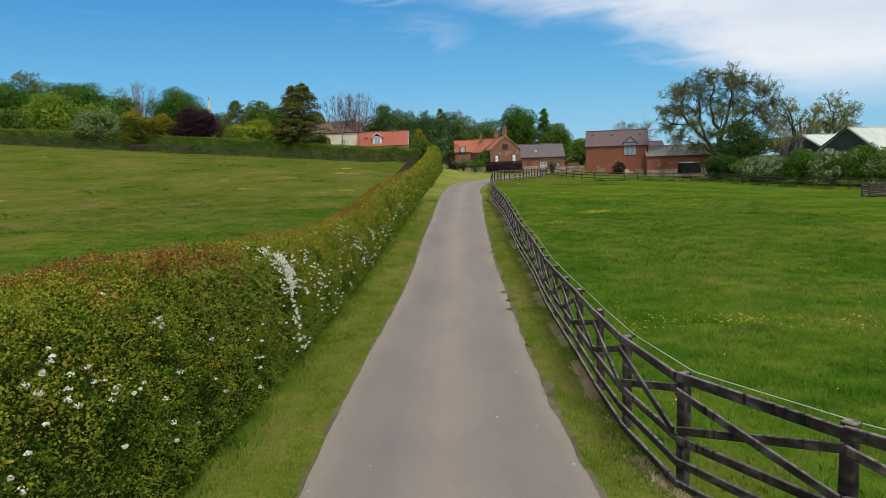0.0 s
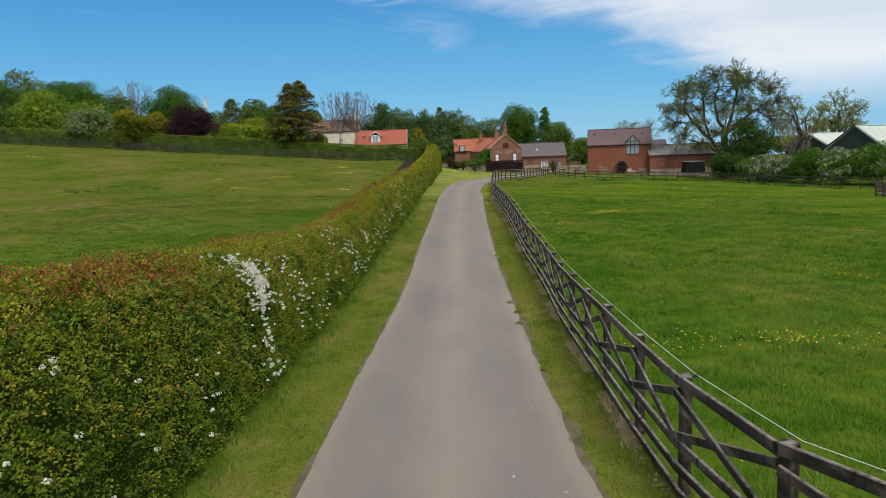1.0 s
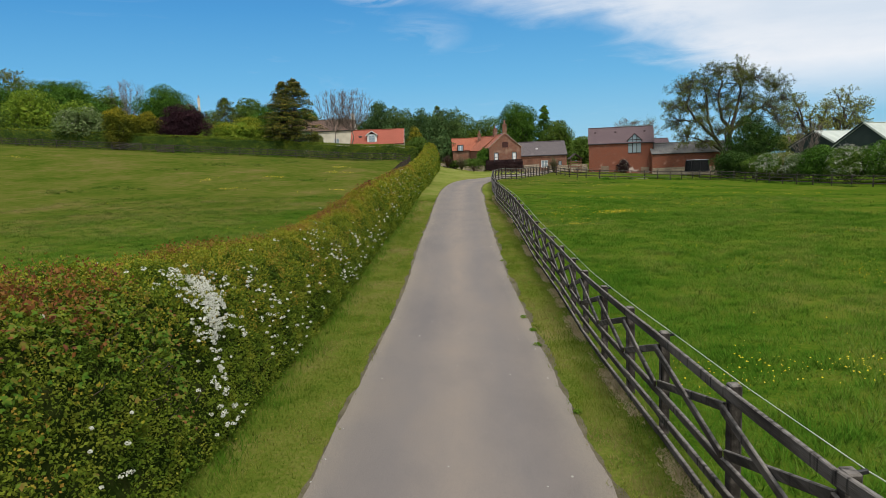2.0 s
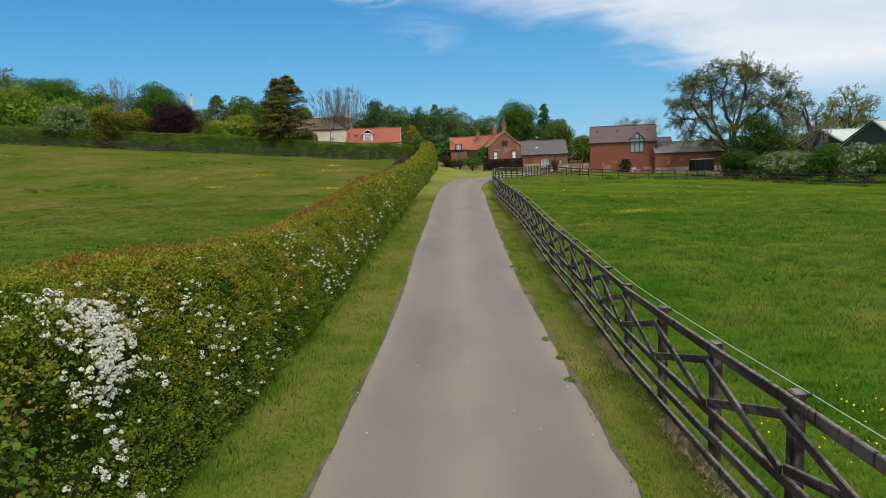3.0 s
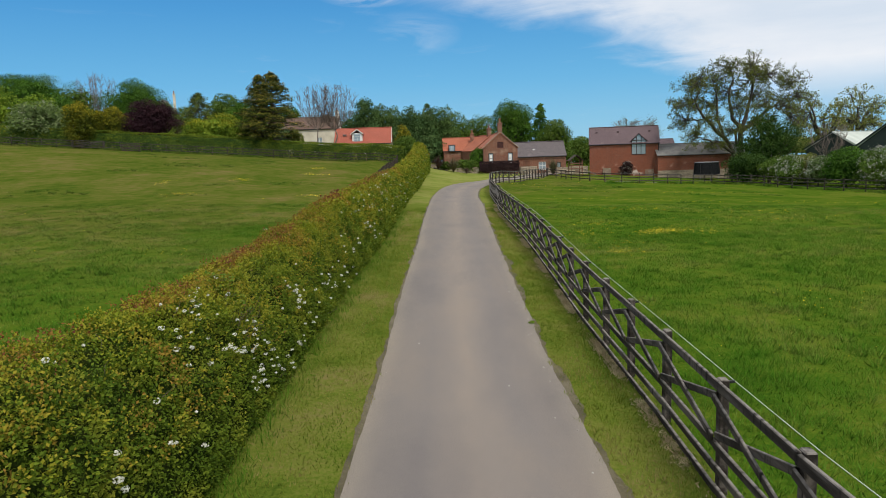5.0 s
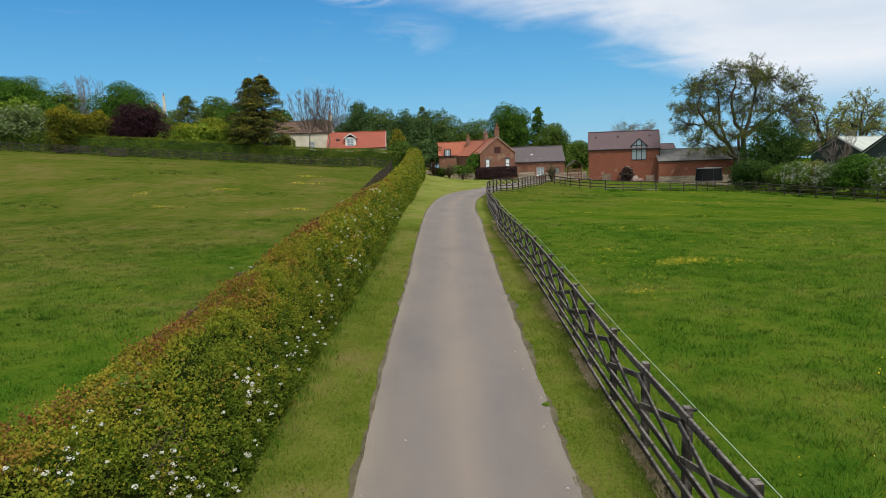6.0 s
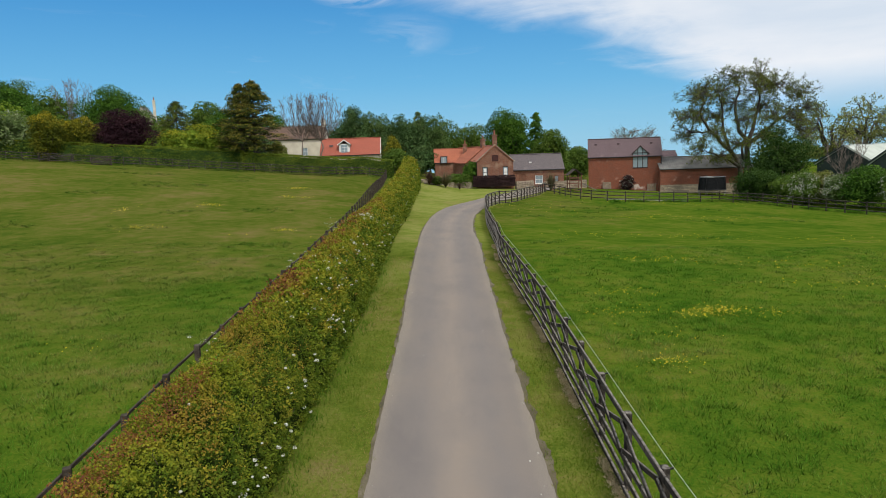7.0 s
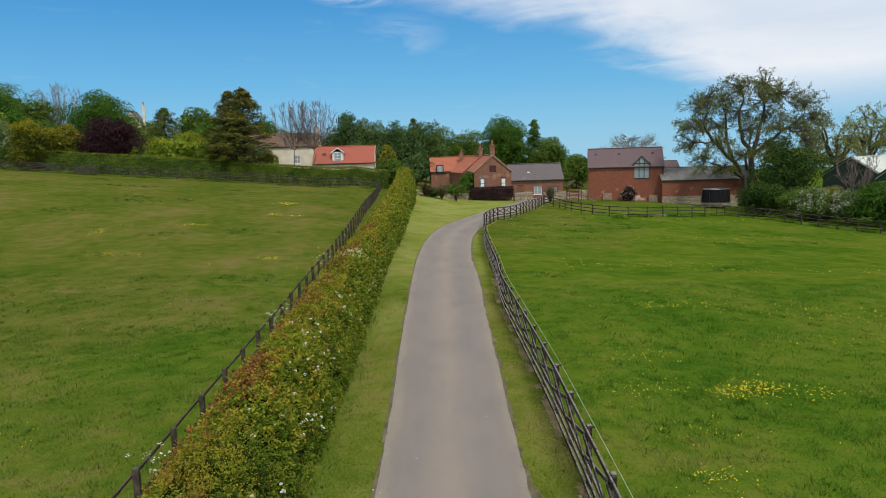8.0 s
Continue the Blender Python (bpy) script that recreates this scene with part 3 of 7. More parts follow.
def boxed(*args, **more):
    return box(bmesh.new(), *args, **more)


def beam(a, b, thick, high, bevel=0.008):
    """A sawn rail from a to b: thick across, high upright."""
    a, b = Vector(a), Vector(b)
    d = (b - a).normalized()
    s = d.cross(Vector((0, 0, 1)))
    s = s.normalized() if s.length > 1e-3 else Vector((1, 0, 0))
    u = s.cross(d).normalized()
    bm = bmesh.new()
    v = [bm.verts.new(p + s * (i * thick / 2) + u * (j * high / 2)) for p in (a, b) for i, j in ((-1, -1), (1, -1), (1, 1), (-1, 1))]
    for q in ((0, 1, 2, 3), (7, 6, 5, 4), (0, 4, 5, 1), (1, 5, 6, 2), (2, 6, 7, 3), (3, 7, 4, 0)):
        bm.faces.new([v[k] for k in q])
    if bevel:
        bmesh.ops.bevel(bm, geom=bm.edges[:], offset=bevel, segments=1, affect="EDGES")
    bmesh.ops.recalc_face_normals(bm, faces=bm.faces[:])
    return bm


def prism(profile_pts, axis_from, axis_to):
    """A solid with the given outline (list of 3D points), swept by axis_to - axis_from."""
    bm = bmesh.new()
    off = Vector(axis_to) - Vector(axis_from)
    a = [bm.verts.new(p) for p in profile_pts]
    b = [bm.verts.new(Vector(p) + off) for p in profile_pts]
    n = len(a)
    bm.faces.new(a[::-1])
    bm.faces.new(b)
    for k in range(n):
        bm.faces.new((a[k], a[(k + 1) % n], b[(k + 1) % n], b[k]))
    bmesh.ops.recalc_face_normals(bm, faces=bm.faces[:])
    return bm


def tubes(segments, sides=5):
    """Tapered limbs: rows of x0 y0 z0 x1 y1 z1 r0 r1."""
    s = np.asarray(segments, float)
    a, b, r0, r1 = s[:, :3], s[:, 3:6], s[:, 6], s[:, 7]
    d = b - a
    d /= np.linalg.norm(d, axis=1, keepdims=True) + 1e-9
    ref = np.where(np.abs(d[:, 2:]) > 0.9, [[1.0, 0, 0]], [[0, 0, 1.0]])
    u = np.cross(d, ref)
    u /= np.linalg.norm(u, axis=1, keepdims=True)
    w = np.cross(d, u)
    ang = np.arange(sides) * 2 * np.pi / sides
    ring = u[:, None] * np.cos(ang)[None, :, None] + w[:, None] * np.sin(ang)[None, :, None]
    v = np.concatenate([a[:, None] + ring * r0[:, None, None], b[:, None] + ring * r1[:, None, None]], 1).reshape(-1, 3)
    k = np.arange(sides)
    q = np.stack([k, (k + 1) % sides, (k + 1) % sides + sides, k + sides], 1)
    f = (np.arange(len(s))[:, None, None] * 2 * sides + q[None]).reshape(-1, 4)
    return v, f


def cards(rng, p, n, size, slim=0.55, droop=0.15, tumble=0.7):
    """Pointed leaves: one folded diamond for each place p, turned roughly to the direction n."""
    c = len(p)
    n = n + rng.normal(0, tumble, (c, 3))
    n /= np.linalg.norm(n, axis=1, keepdims=True) + 1e-9
    t = rng.normal(0, 1, (c, 3))
    t -= (t * n).sum(1, keepdims=True) * n
    t /= np.linalg.norm(t, axis=1, keepdims=True) + 1e-9
    b = np.cross(n, t)
    s = (size * rng.uniform(0.6, 1.3, c))[:, None]
    v = np.stack([p - t * s * 0.5, p + b * s * slim * 0.5 + n * s * droop, p + t * s * 0.5, p - b * s * slim * 0.5 + n * s * droop], 1)
    return v.reshape(-1, 3), np.arange(c * 4).reshape(-1, 4)


def blades(rng, x, y, z, tall, wide, lean=0.45):
    """Blades of grass: one thin bent triangle each."""
    c = len(x)
    turn, tip = rng.uniform(0, 2 * np.pi, c), rng.uniform(0, 2 * np.pi, c)
    h = tall * rng.uniform(0.5, 1.3, c)
    w = wide * rng.uniform(0.7, 1.3, c) / 2
    dx, dy = np.cos(turn) * w, np.sin(turn) * w
    off = h * lean * rng.uniform(0.2, 1.3, c)
    v = np.stack([np.stack([x - dx, y - dy, z - 0.01], 1), np.stack([x + dx, y + dy, z - 0.01], 1), np.stack([x + np.cos(tip) * off, y + np.sin(tip) * off, z + h], 1)], 1)
    return v.reshape(-1, 3), np.arange(c * 3).reshape(-1, 3)


def joined(chunks):
    vs, fs, at = [], [], 0
    for v, f in chunks:
        vs.append(v)
        fs.append(f + at)
        at += len(v)
    return np.concatenate(vs), np.concatenate(fs)


def sheet(name, xs, ys, zf, mat, label, category="", kind="structure", parent=None):
    gx, gy = np.meshgrid(xs, ys)
    v = np.stack([gx, gy, zf(gx, gy)], -1).reshape(-1, 3)
    w = len(xs)
    i = (np.arange(len(ys) - 1)[:, None] * w + np.arange(w - 1)[None]).ravel()
    me = np_mesh(name, v, np.stack([i, i + 1, i + w + 1, i + w], 1))
    ob = mesh_part(name, me, mat, parent, smooth=True)
    return tagged(ob, label, category, kind=kind)


def strip(name, left, right, ys, cross, lift, mat, label, category, crown=0.0, rough_edge=0.0, seed=1):
    """A band of ground between two curves."""
    rng = np.random.default_rng(seed)
    u = np.linspace(0, 1, cross)
    l, r = left(ys), right(ys)
    if rough_edge:
        wob = np.convolve(rng.normal(0, 1, len(ys) + 4), np.ones(5) / 5, "valid")
        wob2 = np.convolve(rng.normal(0, 1, len(ys) + 4), np.ones(5) / 5, "valid")
        slow = np.interp(np.arange(len(ys)), np.arange(0, len(ys) + 9, 9), rng.normal(0, 1, len(np.arange(0, len(ys) + 9, 9))))
        slow2 = np.interp(np.arange(len(ys)), np.arange(0, len(ys) + 7, 7), rng.normal(0, 1, len(np.arange(0, len(ys) + 7, 7))))
        l, r = l + (0.6 * wob + 0.15 * slow) * rough_edge, r + (wob2 + 0.5 * slow2) * rough_edge
    gx = l[:, None] * (1 - u) + r[:, None] * u
    gy = np.repeat(ys[:, None], cross, 1)
    z = ground_z(gx, gy) + lift + crown * (1 - (2 * u - 1) ** 2)[None]
    v = np.stack([gx, gy, z], -1).reshape(-1, 3)
    i = (np.arange(len(ys) - 1)[:, None] * cross + np.arange(cross - 1)[None]).ravel()
    q = np.stack([i, i + 1, i + cross + 1, i + cross], 1)
    me = np_mesh(name, v, q)
    across = np.stack([np.tile(u, len(ys)), np.repeat(ys, cross)], 1)
    me.uv_layers.new(name="across").data.foreach_set("uv", across[q.ravel()].astype(np.float32).ravel())
    ob = mesh_part(name, me, mat, smooth=True)
    return tagged(ob, label, category, kind="structure")


# ---- ground, road, verges, lawn ----
def graded(*stops):
    out = []
    for a, b, step in stops:
        out += list(np.arange(a, b, step))
    return np.array(out + [stops[-1][1]])


def rolling(x, y):
    near = smoothstep(150, 60, np.hypot(x, y - 40))
    bumps = 0.05 * np.sin(x * 0.9 + 1.3 * np.sin(y * 0.31)) * np.sin(y * 0.7 + np.sin(x * 0.4)) * near
    inside = smoothstep(0.3, 1.2, x - fence_x(y)) + smoothstep(0.2, 1.2, line_l(y) - x)
    return ground_z(x, y) + bumps * np.clip(inside, 0, 1)


sheet("ground", graded((-4000, -600, 400), (-600, -120, 40), (-120, -30, 5), (-30, 30, 0.6), (30, 120, 3), (120, 600, 40), (600, 4000, 400)),
      graded((-600, -40, 80), (-40, 0, 5), (0, 60, 0.75), (60, 160, 2), (160, 600, 40), (600, 4500, 400)), rolling, M_MEADOW,
      "green meadow with uneven grass and yellow buttercups", "meadow")
YS = np.arange(-10, 122, 0.12)
strip("road", road_l, road_r, YS, 9, 0.035, M_ROAD, "worn grey tarmac farm lane between grass verges", "lane", crown=0.03, rough_edge=0.025, seed=3)
strip("verge_left", lambda y: hedge_r(y) - 0.9, lambda y: road_l(y) + 0.1, YS, 9, 0.018, M_VERGE, "short mown grass verge beneath the hedge", "verge")
strip("verge_right", lambda y: road_r(y) - 0.1, lambda y: fence_x(y) + 0.12, YS, 7, 0.02, M_VERGE, "mown grass verge between lane and fence", "verge")
YL = np.arange(40, 121, 0.5)
strip("lawn", lambda y: (hedge_r(y) - 0.4) * smoothstep(40, 72, y) + (road_l(y) - 0.3) * (1 - smoothstep(40, 72, y)), lambda y: road_l(y) - 0.12, YL, 16, 0.024, M_VERGE, "pale mown lawn in front of the farmhouse", "lawn")
# earth crumbled over the lane's edges
strip("soil_fringe", lambda y: road_l(y) - 0.06, lambda y: road_r(y) + 0.07, YS, 9, 0.03, M_DIRT, "bare earth fringe under the lane's crumbling edges", "soil", rough_edge=0.085, seed=6)


# ---- fences ----
def panel_fence():
    """Five-bar fence along the lane: posts, rails and a cross of braces in every bay."""
    f = thing("fence", "weathered dark timber fence with crossed braces along the lane", "fence", at=(0, 0, 0))
    stops = [(5.1, 1.75), (4.12, 3.36), (3.16, 4.96)] + [(float(fence_x(y)), y) for y in (6.6, 8.4, 10.15, 12.35, 14.0, 15.85, 17.7, 19.5, 21.5, 23.3, 24.95, 26.7, 28.45, 30.2, 32.05)]
    y, last = 32.05, Vector((float(fence_x(32.05)), 32.05))
    while y < 109.5:
        y += 0.02
        here = Vector((float(fence_x(y)), y))
        if (here - last).length >= 1.88:
            stops.append((here.x, here.y))
            last = here
    rng = random.Random(4)
    base = [Vector((x, yy, gz(x, yy))) for x, yy in stops]
    tops = []
    for k, p in enumerate(base):
        a, b = base[max(0, k - 1)], base[min(len(base) - 1, k + 1)]
        d = (b - a).normalized()
        out = Vector((-d.y, d.x, 0)).normalized()  # towards the lane
        h = 1.275 + rng.uniform(-0.015, 0.02)
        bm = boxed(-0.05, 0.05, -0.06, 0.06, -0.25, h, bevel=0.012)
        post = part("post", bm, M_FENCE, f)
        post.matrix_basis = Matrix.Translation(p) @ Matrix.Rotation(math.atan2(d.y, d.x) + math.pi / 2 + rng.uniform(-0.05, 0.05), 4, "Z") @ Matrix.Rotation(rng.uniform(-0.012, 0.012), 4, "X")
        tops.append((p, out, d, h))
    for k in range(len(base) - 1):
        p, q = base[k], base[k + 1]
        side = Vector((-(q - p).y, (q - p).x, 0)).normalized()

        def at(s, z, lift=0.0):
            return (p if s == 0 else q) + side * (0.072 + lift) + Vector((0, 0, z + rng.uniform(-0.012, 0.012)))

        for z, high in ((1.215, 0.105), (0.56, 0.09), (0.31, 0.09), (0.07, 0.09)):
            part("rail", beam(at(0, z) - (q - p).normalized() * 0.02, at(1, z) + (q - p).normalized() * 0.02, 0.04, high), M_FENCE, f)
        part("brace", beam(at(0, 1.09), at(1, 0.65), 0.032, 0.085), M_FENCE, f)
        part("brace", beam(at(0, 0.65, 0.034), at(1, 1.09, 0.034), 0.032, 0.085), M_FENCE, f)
    # electric rope on stand-offs along the field side
    rope = []
    for k in range(len(base)):
        p, out, d, h = tops[k]
        q = p - out * 0.115 + Vector((0, 0, 1.25))
        if k % 2 == 0 and k < 40:
            part("insulator", beam(p - out * 0.05 + Vector((0, 0, 1.24)), q + Vector((0, 0, 0.0)), 0.025, 0.03, 0.004), M_BLACK, f, "black insulator")
        rope.append(q)
    seg = [(*a, *b, 0.0045, 0.0045) for a, b in zip(rope, rope[1:])]
    mesh_part("rope", np_mesh("rope", *tubes(seg, 5)), M_WIRE, f, "white electric rope")
    return f


def rail_fence(name, pts, spacing, high, rails, mat, label, thick=0.1, rail_h=0.09, seed=1, group="rail fences", face=1):
    f = thing(name, label, "fence", group)
    rng = random.Random(seed)
    line = [Vector((x, y, 0)) for x, y in pts]
    spots, carry = [], 0.0
    for a, b in zip(line, line[1:]):
        d = carry
        while d < (b - a).length:
            spots.append(a.lerp(b, d / (b - a).length))
            d += spacing
        carry = d - (b - a).length
    spots.append(line[-1])
    base = [Vector((s.x, s.y, gz(s.x, s.y))) for s in spots]
    for k, p in enumerate(base):
        o = part("post", boxed(-thick / 2, thick / 2, -thick / 2, thick / 2, -0.2, high + rng.uniform(-0.03, 0.05), bevel=0.01), mat, f)
        o.matrix_basis = Matrix.Translation(p) @ Matrix.Rotation(rng.uniform(-0.4, 0.4), 4, "Z") @ Matrix.Rotation(rng.uniform(-0.02, 0.02), 4, "X")
    for p, q in zip(base, base[1:]):
        if (q - p).length < 0.3:
            continue
        side = Vector(((q - p).y, -(q - p).x, 0)).normalized() * (thick / 2 + 0.02) * face
        for z in rails:
            a, b = p + side + Vector((0, 0, z + rng.uniform(-0.02, 0.02))), q + side + Vector((0, 0, z + rng.uniform(-0.02, 0.02)))
            part("rail", beam(a, b, 0.035, rail_h, 0.006), mat, f)
    return f


panel_fence()
rail_fence("fence", [(-5.1, 2.03), (-4.78, 33.12), (-4.1, 110.6)], 1.828, 1.2, (1.08, 0.62), M_OLD_FENCE, "brown post and rail fence behind the hedge", thick=0.11, rail_h=0.06, seed=2, face=-1)
rail_fence("fence", [(-4.1, 110.8), (-16.8, 111.5), (-38, 113), (-46, 113.2)], 2.2, 1.2, (1.1, 0.72, 0.35), M_FENCE, "dark post and rail fence before the clipped hedge", seed=3)
rail_fence("fence", [(-50.5, 113.3), (-75, 115), (-130, 118)], 2.2, 1.2, (1.1, 0.72, 0.35), M_FENCE, "dark post and rail fence before the clipped hedge", seed=4)
rail_fence("fence", [(16.9, 109.8), (17.8, 107.5), (18.4, 101), (19.6, 97), (21.6, 94.4), (25.7, 95.1), (32.5, 98.4), (36.6, 101)], 2.25, 1.2, (1.08, 0.7, 0.34), M_FENCE, "dark post and rail fence across the paddock", seed=5)
rail_fence("fence", [(36.6, 101), (38.7, 94), (40.1, 87), (41.2, 82), (43.7, 76), (46.6, 70), (52, 60), (61, 44)], 2.3, 1.25, (1.12, 0.74, 0.36), M_FENCE, "dark post and rail fence along the shrubs", seed=6)


def field_gate(x0, y0, x1, y1):
    g = thing("field_gate", "grey five-bar timber gate in the dark fence", "gate", at=(0, 0, 0))
    a, b = Vector((x0, y0, gz(x0, y0))), Vector((x1, y1, gz(x1, y1)))
    for z in (0.25, 0.47, 0.7, 0.93, 1.15):
        part("bar", beam(a + Vector((0, 0, z)), b + Vector((0, 0, z)), 0.03, 0.085, 0.005), M_FENCE, g)
    part("brace", beam(a + Vector((0, -0.04, 0.25)), b + Vector((0, -0.04, 1.15)), 0.03, 0.08, 0.005), M_FENCE, g)
    part("brace", beam(b + Vector((0, -0.04, 0.25)), a.lerp(b, 0.5) + Vector((0, -0.04, 1.15)), 0.03, 0.08, 0.005), M_FENCE, g)
    for p in (a, b):
        part("stile", beam(p + Vector((0, 0, -0.05)), p + Vector((0, 0, 1.3)), 0.09, 0.09, 0.008), M_FENCE, g)


field_gate(-50.3, 113.2, -46.1, 113.2)


def hurdle(x, y, wide, high, mat, label, bars=5, rot=0.0):
    h = thing("hurdle", label, "hurdle", at=(x, y, gz(x, y)))
    h.rotation_euler[2] = rot
    for k in range(bars):
        z = 0.12 + (high - 0.15) * k / (bars - 1)
        part("board", boxed(-wide / 2, wide / 2, -0.03, 0.03, z - 0.06, z + 0.06, bevel=0.008), mat, h)
    for s in (-1, 1):
        part("stile", boxed(s * wide / 2 - 0.06, s * wide / 2 + 0.06, 0.03, 0.13, -0.05, high + 0.05, bevel=0.01), mat, h)
        part("foot", boxed(s * wide / 2 - 0.06, s * wide / 2 + 0.06, -0.4, 0.45, -0.05, 0.06, bevel=0.01), mat, h)


hurdle(-41.8, 112.2, 2.5, 1.05, M_OLD_FENCE, "weathered slatted wooden hurdle by the fence")


def hay_feeder(x, y):
    h = thing("hay_feeder", "dark slatted livestock feeder in the paddock corner", "feeder", at=(x, y, gz(x, y)))
    for s in (-1, 1):
        for k in range(5):
            part("slat", boxed(-1.3, 1.3, s * 0.6 - 0.03, s * 0.6 + 0.03, 0.1 + k * 0.24, 0.27 + k * 0.24, bevel=0.01), M_FENCE, h)
        for t in (-1.25, 0, 1.25):
            part("leg", boxed(t - 0.06, t + 0.06, s * 0.54 - 0.05, s * 0.54 + 0.05, -0.05, 1.3, bevel=0.01), M_FENCE, h)
    part("floor_board", boxed(-1.25, 1.25, -0.5, 0.5, 0.15, 0.22, bevel=0.01), M_FENCE, h)


hay_feeder(39.3, 61.5)


# ---- hedges ----
def wobble(a, b, seed=0.0):
    return (np.sin(a * 1.7 + 2.1 * np.sin(b * 1.3 + seed)) + np.sin(a * 4.3 + b * 2.9 + seed * 3) * 0.6 + np.sin(b * 5.1 - a * 2.3 + seed) * 0.6 + np.sin(a * 9.7 + b * 7.7) * 0.35) / 2.2


HEDGE_H = ([-12, 5, 10, 13, 16, 19, 23, 26, 30, 34, 52, 70, 84, 94, 103, 110], [2.2, 2.15, 2.15, 2.06, 1.92, 1.78, 1.68, 1.62, 1.62, 1.78, 1.84, 1.65, 1.75, 2.3, 3.0, 3.05])


LUMP_TABLE = np.random.default_rng(5).random((997, 3))


def lumps(s, y, cell, salt):
    """Rounded clumps on a jittered grid: height 0..1, how near the gap 0..1, and the way away from the clump's middle."""
    s, y = np.asarray(s, float) / cell, np.asarray(y, float) / cell
    best = np.full(np.broadcast(s, y).shape, 9.0)
    ds, dy = np.zeros_like(best), np.zeros_like(best)
    for i in (-1, 0, 1):
        for j in (-1, 0, 1):
            a, b = np.floor(s) + i, np.floor(y) + j
            r = LUMP_TABLE[((a * 73 + b * 151 + salt * 31) % 997).astype(int)]
            u, v = s - a - r[..., 0], y - b - r[..., 1]
            d = (u * u + v * v) / (0.6 + 0.7 * r[..., 2])
            near = d < best
            best, ds, dy = np.where(near, d, best), np.where(near, u, ds), np.where(near, v, dy)
    return np.sqrt(np.clip(1 - best, 0, 1)), np.clip((best - 0.35) / 0.5, 0, 1), ds, dy


def hedge_surface(u, y, swell=0.0, more=False):
    """u runs from the field side's foot (0) over the top to the lane side's foot (1)."""
    l, r = hedge_l(y), hedge_r(y)
    h = np.interp(y, *HEDGE_H) + 0.07 * wobble(y * 0.9, u * 2, 1.0)
    w = r - l
    # three faces, rounded: side, top, side
    a = np.clip(u / 0.3, 0, 1)
    b = np.clip((u - 0.3) / 0.38, 0, 1)
    c = np.clip((u - 0.68) / 0.32, 0, 1)
    x = l + 0.10 * w * a + w * 0.74 * b + 0.16 * w * c
    round_l, round_r = np.exp(-((u - 0.3) / 0.06) ** 2), np.exp(-((u - 0.68) / 0.07) ** 2)
    z = h * (a - c) - 0.12 * round_l - 0.18 * round_r
    x = x + 0.08 * round_l - 0.10 * round_r
    nx = -(1 - np.clip((u - 0.18) / 0.2, 0, 1)) + np.clip((u - 0.58) / 0.2, 0, 1)
    nz = 1 - np.abs(nx) * 0.85
    lump, gap, du, dy = lumps(u * 6.0, y, 0.62, 0)
    fine_lump, fine_gap, fu, fy = lumps(u * 6.0 + 0.17 * np.sin(y * 3), y, 0.27, 7)
    bulge = (0.24 * lump + 0.11 * fine_lump - 0.16 + 0.05 * wobble(y * 1.1, u * 5, 2.0) + swell) * np.clip(z / 0.3, 0.25, 1)
    x, z = x + nx * bulge, z + nz * bulge
    if more:
        return x, np.maximum(z, 0.03), nx, nz, np.maximum(gap, fine_gap * 0.8), du * 0.9 + fu * 0.5, dy * 0.9 + fy * 0.5
    return x, np.maximum(z, 0.03), nx, nz


def sprays(rng, p, n, shoot, leaf, per, slim=0.68, up=0.45):
    """Leafy shoots: for each place p a short shoot leaves the hedge along n, with leaves set round it."""
    c = len(p)
    d = n + rng.normal(0, 0.45, (c, 3)) + (0, 0, up)
    d /= np.linalg.norm(d, axis=1, keepdims=True) + 1e-9
    ref = np.where(np.abs(d[:, 2:]) > 0.9, [[1.0, 0, 0]], [[0, 0, 1.0]])
    e = np.cross(d, ref)
    e /= np.linalg.norm(e, axis=1, keepdims=True)
    f = np.cross(d, e)
    k = np.repeat(np.arange(c), per)
    m = c * per
    long = (shoot * rng.uniform(0.6, 1.35, c))[k]
    t, turn = rng.uniform(0, 1, m), rng.uniform(0, 2 * np.pi, m)
    out = e[k] * np.cos(turn)[:, None] + f[k] * np.sin(turn)[:, None]
    reach = long * (0.42 - 0.22 * t) * rng.uniform(0.6, 1.2, m)
    q = p[k] + d[k] * (long * t)[:, None] + out * reach[:, None]
    axis = out * 0.9 + d[k] * (0.35 + 0.6 * t)[:, None] + rng.normal(0, 0.25, (m, 3))
    axis /= np.linalg.norm(axis, axis=1, keepdims=True)
    face = d[k] * 0.8 + out * 0.35 + np.array([0, 0, 0.45]) + rng.normal(0, 0.35, (m, 3))
    face -= (face * axis).sum(1, keepdims=True) * axis
    face /= np.linalg.norm(face, axis=1, keepdims=True) + 1e-9
    side = np.cross(face, axis)
    s = (leaf * rng.uniform(0.6, 1.25, m))[:, None]
    v = np.stack([q - axis * s * 0.45, q + side * s * slim * 0.5 + face * s * 0.13 + axis * s * 0.06, q + axis * s * 0.55, q - side * s * slim * 0.5 + face * s * 0.13 + axis * s * 0.06], 1)
    return v.reshape(-1, 3), np.arange(m * 4).reshape(-1, 4)


